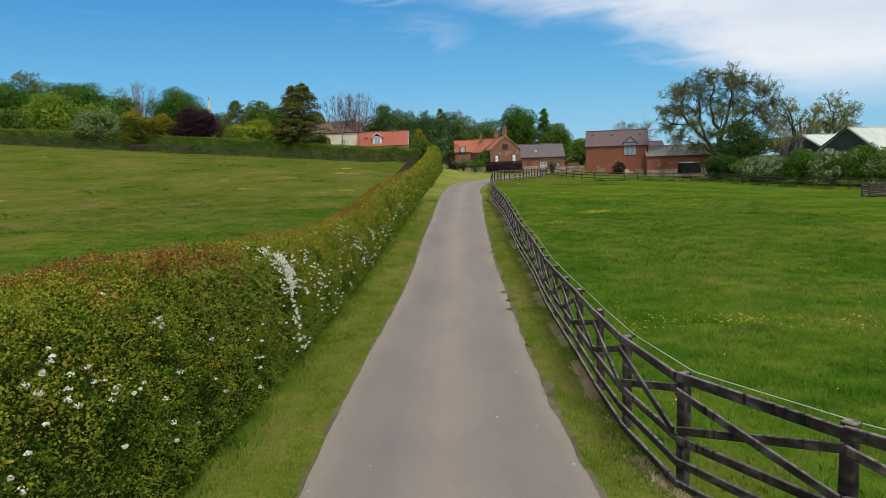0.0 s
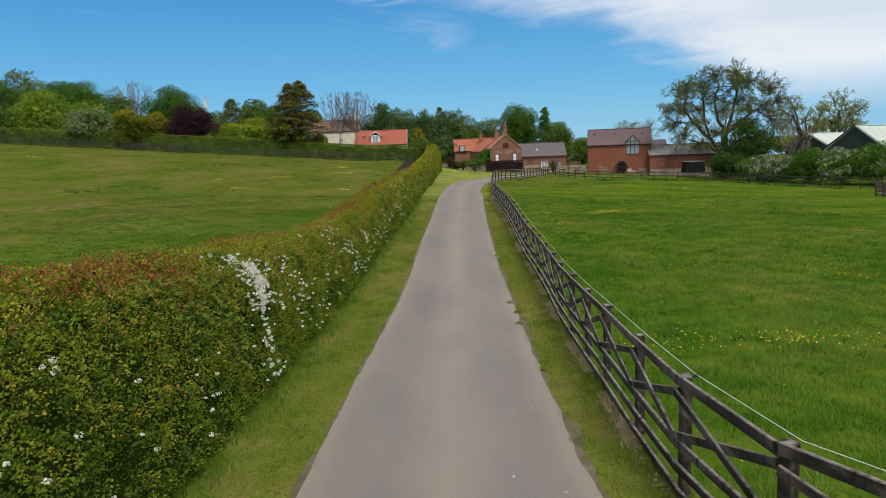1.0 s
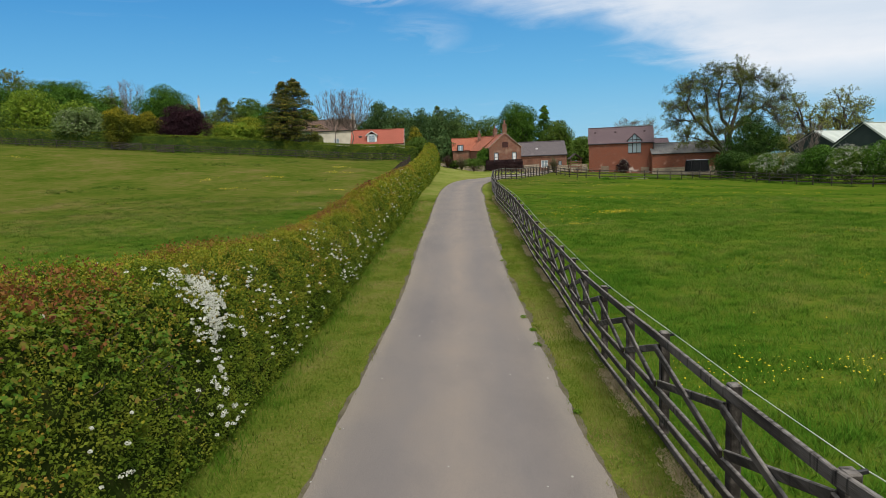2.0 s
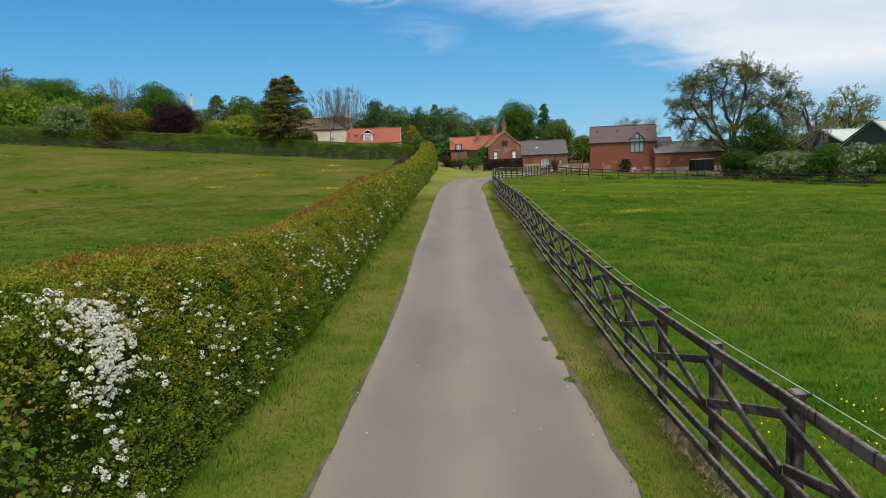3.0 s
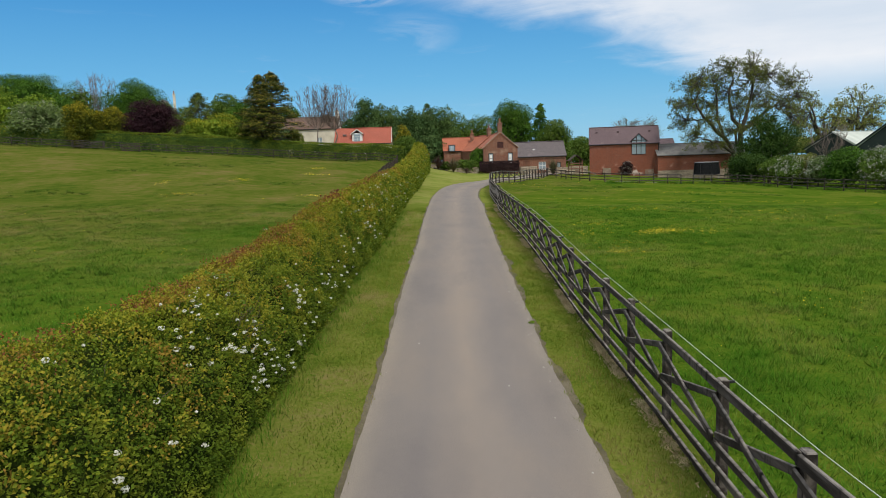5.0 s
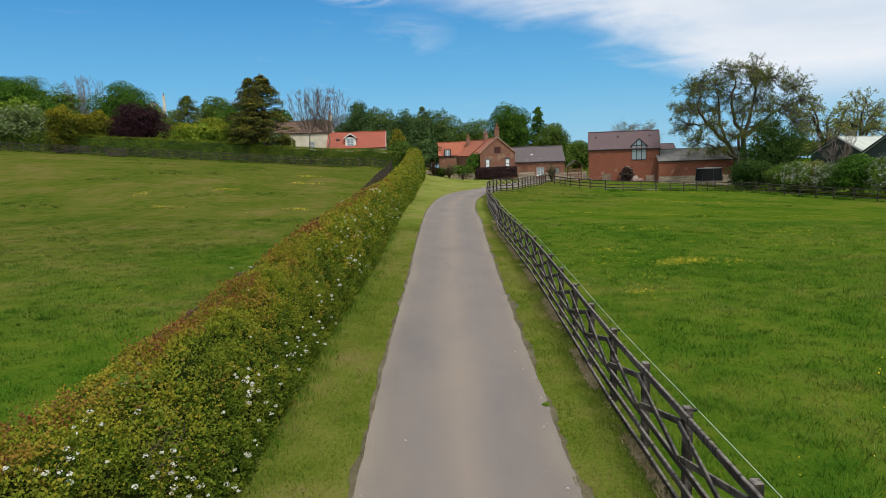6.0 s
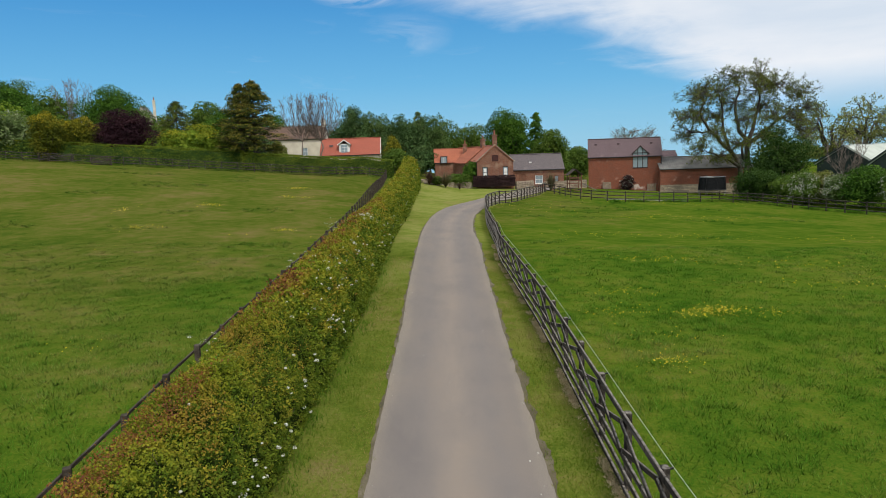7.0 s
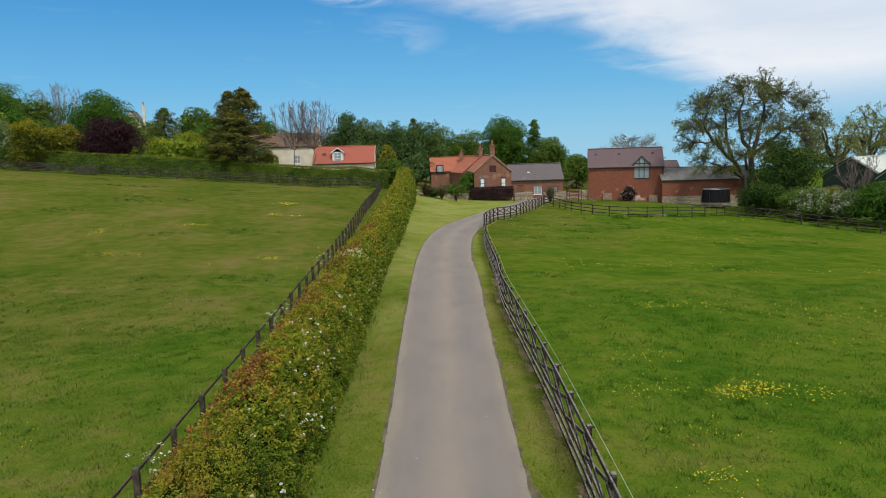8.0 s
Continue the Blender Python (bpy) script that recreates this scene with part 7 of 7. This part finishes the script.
stone_wall([(0.2, 112.6), (3.4, 113.6), (7.5, 113.4)], 1.0, "low rubble stone garden wall beside the lawn", 91)
stone_wall([(13.5, 113.4), (16.2, 115.2)], 1.3, "rubble stone wall beside the farmhouse", 92)
stone_wall([(18.5, 119.0), (25.2, 121.2)], 1.2, "rubble stone wall between range and barn", 93)


def boulders():
    rng = random.Random(7)
    for k in range(9):
        x, y = 0.0 + k * 0.35 + rng.uniform(-0.2, 0.2), 111.2 + rng.uniform(-0.5, 0.6)
        bm = bmesh.new()
        bmesh.ops.create_icosphere(bm, subdivisions=2, radius=rng.uniform(0.18, 0.36))
        for v in bm.verts:
            v.co *= 1 + 0.25 * noise.noise(v.co * 4 + Vector((k, 0, 0)))
            v.co.z *= 0.7
        o = part("boulder", bm, M_STONE)
        o.location = (x, y, gz(x, y) + 0.1)
        tagged(o, "rough stone at the edge of the lawn", "rock", "rockery stones")


boulders()


def play_tower(x, y):
    p = thing("play_tower", "red-brown wooden play tower with pitched roof and slide", "climbing frame", at=(x, y, gz(x, y)))
    for i in (-0.8, 0.8):
        for j in (-0.8, 0.8):
            part("leg", boxed(i - 0.06, i + 0.06, j - 0.06, j + 0.06, -0.1, 2.3, bevel=0.01), M_WOOD_RED, p)
    part("deck", boxed(-0.9, 0.9, -0.9, 0.9, 1.0, 1.08), M_WOOD_RED, p)
    for z in (1.4, 1.75):
        part("rail", boxed(-0.88, 0.88, -0.9, -0.85, z, z + 0.12), M_WOOD_RED, p)
        part("rail", boxed(-0.88, 0.88, 0.85, 0.9, z, z + 0.12), M_WOOD_RED, p)
    for s in (-1, 1):
        part("roof_board", roof_slab((s * 1.1, -1.0, 2.2), (0, -1.0, 3.05), (0, 1.0, 3.05), (s * 1.1, 1.0, 2.2), 0.05), M_OLD_FENCE, p)
    for k in range(5):
        part("rung", beam((-0.35, -0.95 - 0.1 * (5 - k), 0.18 * k + 0.1), (0.35, -0.95 - 0.1 * (5 - k), 0.18 * k + 0.1), 0.05, 0.05, 0.01), M_WOOD_RED, p)
    part("slide", roof_slab((0.9, -0.3, 1.1), (3.0, -0.3, 0.1), (3.0, 0.3, 0.1), (0.9, 0.3, 1.1), 0.06), M_SHEET, p, "grey slide")
    part("swing_beam", beam((-0.9, 0.6, 2.25), (-2.6, 0.6, 2.25), 0.1, 0.1, 0.01), M_WOOD_RED, p)
    part("swing_leg", beam((-2.6, 0.6, 2.3), (-2.9, 1.2, 0), 0.09, 0.09, 0.01), M_WOOD_RED, p)
    part("swing_leg", beam((-2.6, 0.6, 2.3), (-2.9, 0.0, 0), 0.09, 0.09, 0.01), M_WOOD_RED, p)


play_tower(21.6, 113.2)


def trampoline(x, y):
    t = thing("trampoline", "trampoline with dark safety net on dark poles beside the brick range", "trampoline", at=(x, y, gz(x, y)))
    n, r = 16, 1.9

    def ring(grow, z):
        return [(math.cos(k * 2 * math.pi / n) * r * grow, math.sin(k * 2 * math.pi / n) * r * 0.8 * grow, z) for k in range(n)]

    low, bed, top = ring(0.95, 0.0), ring(1.0, 0.78), ring(0.90, 2.5)
    for name, loop, thick, mat, words in (("rim", bed, 0.06, M_BLACK, "dark padded tube"), ("top_hoop", top, 0.045, M_METAL, "pale tube")):
        mesh_part(name, np_mesh(name, *tubes([(*a, *b, thick, thick) for a, b in zip(loop, loop[1:] + loop[:1])], 6)), mat, t, words)
    mesh_part("net", np_mesh("net", np.array(bed + top), np.array([(k, (k + 1) % n, (k + 1) % n + n, k + n) for k in range(n)])), M_NET, t, "dark safety net")
    bm = bmesh.new()
    bm.faces.new([bm.verts.new((a, b, 0.76)) for a, b, _ in bed])
    bmesh.ops.solidify(bm, geom=bm.faces[:], thickness=0.03)
    part("mat", bm, M_BLACK, t)
    for k in range(0, n, 2):
        mesh_part("pole", np_mesh("pole", *tubes([(*(Vector(bed[k]) * 1.02), *(Vector(top[k]) * 1.03), 0.03, 0.025)], 6)), M_BLACK, t)
        mesh_part("leg", np_mesh("leg", *tubes([(*low[k], *bed[k], 0.03, 0.03)], 6)), M_METAL, t)


trampoline(40.4, 112.0)


def cottage():
    c = placed("cottage", "cream cottage with red pantile roof and white dormer", "house", -15.6, 132.0, 0, 0.0)
    gabled(c, 9.6, 6.2, 2, 5.55, 8.1, M_RENDER, M_RED_TILE, over=0.25)
    x0, x1 = 3.0, 4.75
    d = part("dormer", boxed(x0, x1, 0.35, 2.2, 5.4, 7.3), M_WHITE, c)
    part("frame", boxed(x0 + 0.25, x1 - 0.25, 0.28, 0.349, 5.75, 7.2), M_WHITE, d)
    for i in range(2):
        for j in range(3):
            a, b = x0 + 0.36 + i * 0.54, 5.86 + j * 0.43
            part("pane", boxed(a, a + 0.48, 0.262, 0.279, b, b + 0.37), M_GLASS, d)
    m = (x0 + x1) / 2
    for s in (-1, 1):
        part("roof", roof_slab((m + s * 1.12, 0.1, 7.15), (m, 0.1, 7.95), (m, 3.0, 7.95), (m + s * 1.12, 2.4, 7.15), 0.09), M_RED_TILE, d)
        part("bargeboard", beam((m + s * 1.1, 0.06, 7.1), (m, 0.06, 7.88), 0.04, 0.14, 0.01), M_WHITE, d)
    part("skylight", boxed(1.35, 1.95, 1.3, 1.75, 6.85, 7.15, bevel=0.02), M_SLATE, c)
    part("bargeboard", beam((9.72, -0.25, 5.55), (9.72, 3.1, 8.15), 0.05, 0.2, 0.01), M_WHITE, c)
    h = placed("house", "cream rendered house with brown tiled roof", "house", -29.0, 136.5, 0, 0.0)
    w1, w2, w3 = (6.2, 7.3, 5.2, 6.4), (9.7, 10.7, 5.6, 6.9), (1.2, 2.6, 5.0, 6.2)
    gabled(h, 13.4, 7.0, 2, 8.4, 10.5, M_RENDER, M_BROWN_TILE, holes=(w1, w2, w3), over=0.2)
    for w in (w1, w2, w3):
        window(h, *w, 0.02, 2, 2, M_WHITE, sill=M_WHITE)
    chimney(h, 13.1, 3.5, 9.2, 11.6, 0.7, M_RENDER)
    part("lean_to", prism([(13.4, 0.5, 2), (15.5, 0.5, 2), (15.5, 0.5, 5.2), (13.4, 0.5, 8.2)], (0, 0, 0), (0, 5, 0)), M_RENDER, h)


cottage()


def far_house():
    h = placed("house", "distant pale stone house with tall chimney above the trees", "house", -59.2, 165, 0, 10.0)
    gabled(h, 5.5, 7, 5, 13.2, 16.9, M_RENDER, M_SLATE, ridge_along="y")
    chimney(h, 5.25, 0.5, 14, 18.1, 0.5, M_RENDER, pots=1)


far_house()


def steel_shed(x, y, wide, deep, eaves, ridge, turn):
    s = placed("farm_shed", "dark green farm shed with pale sheet roof", "shed", x, y, 0, turn)
    tagged(s, group="farm sheds")
    gabled(s, wide, deep, -4.5, eaves, ridge, M_SHED_WALL, M_SHED_ROOF, ridge_along="y", over=0.3, thick=0.15)
    part("door", boxed(wide * 0.35, wide * 0.62, -0.06, -0.004, -4, eaves - 0.3), M_SHED_WALL, s)
    for sgn in (-1, 1):
        part("bargeboard", beam((wide / 2 + sgn * (wide / 2 + 0.3), -0.2, eaves), (wide / 2, -0.2, ridge + 0.12), 0.06, 0.22, 0.01), M_SHED_WALL if sgn < 0 else M_SHED_ROOF, s)


steel_shed(55.0, 112.1, 6.8, 18, 2.2, 4.4, -50)
steel_shed(56.6, 103.4, 7.6, 20, 2.1, 5.2, -50)


# gravel yard behind the paddock fence
def yard(name, x0, x1, y0, y1, mat, label, category):
    sheet(name, np.linspace(x0, x1, 14), np.linspace(y0, y1, 10), lambda x, y: ground_z(x, y) + 0.03, mat, label, category)


yard("yard_gravel", 22.0, 32.0, 98.5, 99.5, M_GRAVEL, "worn gravel track behind the paddock fence", "track")


# ---- grass, flowers and crumbs ----
def tufts(rng, x, y, z, tall, wide, each, spread):
    """Tussocks: blades that lean out from the middle of each tuft."""
    c = len(x)
    k = np.repeat(np.arange(c), each)
    a, r = rng.uniform(0, 2 * np.pi, c * each), np.sqrt(rng.uniform(0, 1, c * each))
    size = rng.uniform(0.55, 1.3, c)[k]
    bx, by = x[k] + np.cos(a) * r * spread * size, y[k] + np.sin(a) * r * spread * size
    h = tall[k] * size * rng.uniform(0.6, 1.2, c * each) * (1.05 - 0.45 * r)
    lean = h * (0.25 + 0.9 * r) * rng.uniform(0.5, 1.3, c * each)
    tx, ty = bx + np.cos(a) * lean, by + np.sin(a) * lean
    turn = rng.uniform(0, 2 * np.pi, c * each)
    w = wide * rng.uniform(0.7, 1.3, c * each) / 2
    dx, dy = np.cos(turn) * w, np.sin(turn) * w
    v = np.stack([np.stack([bx - dx, by - dy, z[k] - 0.01], 1), np.stack([bx + dx, by + dy, z[k] - 0.01], 1), np.stack([tx, ty, z[k] + h], 1)], 1)
    return v.reshape(-1, 3), np.arange(c * each * 3).reshape(-1, 3)


def meadow_grass():
    rng = np.random.default_rng(51)
    chunks = []
    for x0, x1, y0, y1, per, tall, wide, spread in ((2.6, 15, 4, 14, 105, 0.12, 0.011, 0.17), (2.6, 19, 14, 28, 74, 0.12, 0.013, 0.17), (2.8, 22, 28, 40, 44, 0.11, 0.017, 0.18), (3.2, 26, 40, 54, 14, 0.10, 0.028, 0.24),
                                                     (-20, -5.0, 24, 36, 38, 0.11, 0.017, 0.18), (-26, -4.6, 36, 48, 24, 0.10, 0.022, 0.22), (-30, -4.2, 48, 58, 8, 0.09, 0.032, 0.28)):
        n = int((x1 - x0) * (y1 - y0) * per)
        x, y = rng.uniform(x0, x1, n), rng.uniform(y0, y1, n)
        keep = np.where(x > 0, x > fence_x(y) + 0.05, x < line_l(y) - 0.02)
        clump = 0.5 + 0.45 * wobble(x * 0.9, y * 0.9, 1.0)
        rim = (x1 - x) if x0 > 0 else (x - x0)
        keep &= rng.random(n) < np.clip(rim / 5, 0, 1)  # thins out away from the lane
        keep &= rng.random(n) < 0.35 + 0.65 * clump
        x, y, clump = x[keep], y[keep], clump[keep]
        chunks.append(tufts(rng, x, y, rolling(x, y), tall * (0.5 + 0.8 * clump), wide * 1.15, 12, spread))
    # rank clumps of taller grass in loose groups
    gx, gy = np.r_[rng.uniform(-58, -6, 34), rng.uniform(6, 34, 26)], np.r_[rng.uniform(34, 108, 34), rng.uniform(16, 96, 26)]
    k = np.repeat(np.arange(len(gx)), 16)
    x, y = gx[k] + rng.normal(0, 1.0, len(k)), gy[k] + rng.normal(0, 0.5, len(k))
    keep = np.where(x > 0, x > fence_x(y) + 0.3, x < line_l(y) - 0.3)
    x, y = x[keep], y[keep]
    chunks.append(tufts(rng, x, y, rolling(x, y), np.full(len(x), 0.19), 0.028, 26, 0.15))
    # rough growth along the far fences
    for (xa, ya), (xb, yb), n in (((-4.3, 110.4), (-46, 112.9), 900), ((-50.4, 113.0), (-84, 115.2), 500), ((21.6, 94.0), (36.6, 100.6), 260), ((36.9, 100.4), (43.4, 76), 420)):
        u = rng.uniform(0, 1, n)
        u = u[rng.random(n) < 0.35 + 0.65 * wobble(u * 40, u * 13, 2.0)]
        x, y = xa + (xb - xa) * u + rng.normal(0, 0.12, len(u)), ya + (yb - ya) * u + rng.normal(0, 0.22, len(u))
        chunks.append(tufts(rng, x, y, rolling(x, y), np.full(len(x), 0.42), 0.05, 16, 0.25))
    me = np_mesh("meadow_grass", *joined(chunks))
    ob = mesh_part("meadow_grass", me, M_BLADE)
    tagged(ob, "uneven tussocky green meadow grass", "grass", kind="stuff")


def verge_grass():
    rng = np.random.default_rng(52)
    short, lush, straw = [], [], []
    for y0, y1, per, wide, tall in ((1, 16, 2100, 0.009, 0.042), (16, 34, 1300, 0.012, 0.046), (34, 52, 420, 0.022, 0.05)):
        for a, b in ((lambda y: hedge_r(y) - 0.5, lambda y: road_l(y) + 0.1), (lambda y: road_r(y) - 0.1, lambda y: fence_x(y) + 0.1)):
            n = int((y1 - y0) * per * 1.25)
            y = rng.uniform(y0, y1, n)
            u = rng.uniform(0, 1, n)
            x = a(y) * (1 - u) + b(y) * u
            edge = wobble(y * 3.1, x * 0.3, 2.0) * 0.06 + 0.01
            keep = (x < road_l(y) + edge) | (x > road_r(y) - edge)
            keep &= rng.random(n) < 0.7 + 0.5 * wobble(x * 2.2, y * 1.7, 4.0)
            off = np.minimum(np.abs(x - road_l(y)), np.abs(x - road_r(y)))
            keep &= rng.random(n) < np.clip(0.25 + off / 0.16 + 0.5 * wobble(y * 1.4, x, 6.0), 0.1, 1)  # worn thin beside the tarmac
            x, y = x[keep], y[keep]
            foot = np.minimum(np.abs(x - hedge_r(y) - 0.1), np.abs(x - fence_x(y)))
            wild = np.clip(1 - foot / 0.55, 0, 1)
            over = (x > road_l(y)) & (x < road_r(y))
            z = ground_z(x, y) + np.where(over, 0.036, 0.02)
            rank = rng.random(len(x)) < np.clip(1.25 * wild + 0.25 * wobble(x * 1.3, y * 0.8, 7.0) - 0.2, 0, 0.9)
            short.append(blades(rng, x[~rank], y[~rank], z[~rank], np.full((~rank).sum(), tall), wide, 0.9))
            tame = np.where(x[rank] > 0, 0.45, 1.0)
            lush.append(blades(rng, x[rank], y[rank], z[rank], tame * tall * (1.3 + 1.9 * wild[rank]), wide * 1.1, 0.8))
    # bleached stalks beneath the bottom rail
    y = rng.uniform(5, 56, 46000)
    y = y[rng.random(len(y)) < np.clip(0.35 + 1.1 * wobble(y * 0.9, y * 0.13, 3.0), 0.02, 1)]
    x = fence_x(y) - 0.17 + rng.normal(0, 0.055, len(y))
    straw.append(blades(rng, x, y, ground_z(x, y) + 0.045, np.full(len(y), 0.022), 0.011 + 0.0004 * y, 2.4))
    for name, chunks, mat, label in (("verge_grass", short, M_VERGE_BLADE, "short yellow-green mown grass of the verges"), ("rank_grass", lush, M_LUSH, "longer green grass at the feet of hedge and fence"), ("dry_grass", straw, M_STRAW, "bleached dead grass beneath the fence's bottom rail")):
        tagged(mesh_part(name, np_mesh(name, *joined(chunks)), mat), label, "grass", kind="stuff")


def edge_weeds():
    """Small broad-leaved weeds that creep over the lane's edge."""
    rng = np.random.default_rng(58)
    for x, y, wide in ((1.66, 16.88, 0.12), (1.74, 18.05, 0.10), (1.70, 19.25, 0.11), (1.66, 13.2, 0.07), (1.93, 26.6, 0.09)):
        w = thing("weed", "low green weed creeping over the lane's edge", "plant", "edge weeds", at=(0, 0, 0))
        n = 70
        a, r = rng.uniform(0, 2 * np.pi, n), np.sqrt(rng.uniform(0, 1, n)) * wide * 0.75
        px, py = x + np.cos(a) * r, y + np.sin(a) * r * 1.2
        p = np.stack([px, py, ground_z(px, py) + 0.04 + rng.uniform(0, 0.05, n) * (1.2 - r / wide)], 1)
        mesh_part("leaves", np_mesh("leaves", *cards(rng, p, np.stack([np.cos(a) * 0.4, np.sin(a) * 0.4, np.ones(n)], 1), 0.045, 0.55, 0.12, 0.35)), M_LUSH, w, kind="stuff")


def buttercups():
    rng = np.random.default_rng(53)
    drifts = [(8.6, 38.3, 0.55, 0.28, 330), (10.2, 37.9, 0.7, 0.35, 90), (5.75, 33.8, 0.35, 0.35, 110), (6.9, 41.5, 0.7, 0.5, 60), (5.9, 38.7, 0.6, 0.5, 60), (6.5, 36.0, 0.6, 0.5, 40), (10.8, 48.3, 1.6, 0.5, 90), (16.0, 46.5, 1.6, 0.8, 90), (14.9, 42.5, 1.8, 0.5, 60), (6.4, 14.2, 0.6, 0.35, 130), (8.4, 13.8, 0.5, 0.4, 80), (3.9, 14.4, 0.35, 0.5, 50), (4.8, 14.7, 0.4, 0.5, 60), (11.3, 22.4, 0.5, 0.5, 70), (11.5, 20.8, 0.6, 0.25, 60), (9.8, 23.8, 1.4, 0.4, 70), (8.0, 27.0, 0.6, 0.5, 40), (15.4, 29.3, 1.4, 0.5, 60),
              (12.0, 30.0, 6, 10, 120), (9.0, 12.0, 4, 4, 70), (14.0, 60.0, 4, 1.2, 120), (22.0, 75.0, 5, 1.6, 140), (24.0, 58.0, 4, 1.4, 90), (28.0, 92.0, 5, 1.0, 130), (9.2, 81.1, 2, 3, 70), (-11.8, 87.2, 1.1, 0.45, 150), (-11.5, 79.7, 0.7, 0.4, 60), (-10.1, 79.4, 0.9, 0.3, 60), (-16.3, 73.8, 0.9, 0.4, 110), (-21.9, 70.6, 0.5, 0.8, 80), (-17.8, 62.8, 1.3, 0.5, 100), (-8.4, 61.4, 0.9, 0.3, 70), (-50.7, 88.8, 0.9, 0.5, 90), (-34.9, 54.3, 0.9, 0.3, 90), (-9.2, 37.1, 0.4, 0.6, 20), (-15.0, 50.0, 7, 8, 30)]
    p = []
    for x0, y0, sx, sy, n in drifts:
        far = max(1.0, math.hypot(x0, y0 - 15) / 18)
        n = int(n * 0.9)
        sx = sx * 0.55 if x0 < 0 and n > 50 else sx
        x, y = rng.normal(x0, sx, n), rng.normal(y0, sy, n)
        ok = (x > fence_x(y) + 0.15) | (x < line_l(y) - 0.15)
        x, y = x[ok], y[ok]
        p.append((np.stack([x, y, rolling(x, y) + rng.uniform(0.13, 0.24, len(x))], 1), 0.026 * min(1.9, far)))
    chunks = [cards(rng, q, np.repeat([[0, -0.3, 1.0]], len(q), 0), s, 1.0, 0.25, 0.35) for q, s in p]
    tagged(mesh_part("buttercups", np_mesh("buttercups", *joined(chunks)), M_BUTTERCUP), "scattered yellow buttercups in the meadow grass", "flowers", kind="stuff")


def cow_parsley():
    """White umbels along the rail fence."""
    rng = np.random.default_rng(54)
    for k in range(27):
        y = rng.uniform(26, 70) if k > 8 else (33.6, 33.9, 45.0, 45.4, 45.8, 46.3, 44.6, 58, 59)[k]
        x = float(line_l(y)) + rng.uniform(-0.2, 0.35)
        if k > 14:  # by the fence before the clipped hedge
            x = rng.uniform(-21, -6)
            y = 110.5 - (x + 4.1) * 0.055 + rng.normal(0, 0.15)
        z = gz(x, y)
        h = thing("cow_parsley", "white cow parsley growing by the rail fence", "plant", "cow parsley")
        seg, pts = [], []
        for _ in range(4):
            t = np.array([x + rng.normal(0, 0.2), y + rng.normal(0, 0.2), z + rng.uniform(0.85, 1.35)])
            seg.append((x, y, z, *t, 0.008, 0.005))
            pts.append(t + rng.normal(0, 1, (9, 3)) * (0.05, 0.06, 0.012))
        mesh_part("stem", np_mesh("stem", *tubes(seg, 4)), M_VERGE_BLADE, h)
        q = np.concatenate(pts)
        mesh_part("umbel", np_mesh("umbel", *cards(rng, q, np.repeat([[0, 0, 1.0]], len(q), 0), 0.036, 0.9, 0.1, 0.3)), M_BLOSSOM, h, "flat white flower heads", kind="stuff")


def lane_pebbles():
    rng = np.random.default_rng(55)
    n = 130
    y = rng.uniform(4, 45, n)
    u = np.where(rng.random(n) < 0.6, rng.choice([0.03, 0.97], n) + rng.normal(0, 0.02, n), rng.uniform(0.05, 0.95, n))
    x = road_l(y) * (1 - u) + road_r(y) * u
    z = ground_z(x, y) + 0.035 + 0.03 * (1 - (2 * u - 1) ** 2)
    s = rng.uniform(0.006, 0.02, n) * rng.choice([0.6, 1.0], n)
    seg = np.stack([x, y, z - 0.004, x, y, z + s * 0.6, s * 1.3, s * 0.6], 1)
    v, f = tubes(seg, 6)
    lid = (np.arange(n)[:, None] * 12 + np.arange(6, 12)[None])
    me = np_mesh("pebbles", v, f)
    cap = np_mesh("pebbles", v[lid.ravel()], np.arange(n * 6).reshape(-1, 6))
    me2 = bpy.data.meshes.new("pebbles")
    bm = bmesh.new()
    bm.from_mesh(me)
    bm.from_mesh(cap)
    bm.to_mesh(me2)
    bm.free()
    tagged(mesh_part("pebbles", me2, M_PEBBLE), "small pale loose pebbles on the lane", "pebbles", kind="stuff")


meadow_grass()
verge_grass()
edge_weeds()
buttercups()
cow_parsley()
lane_pebbles()
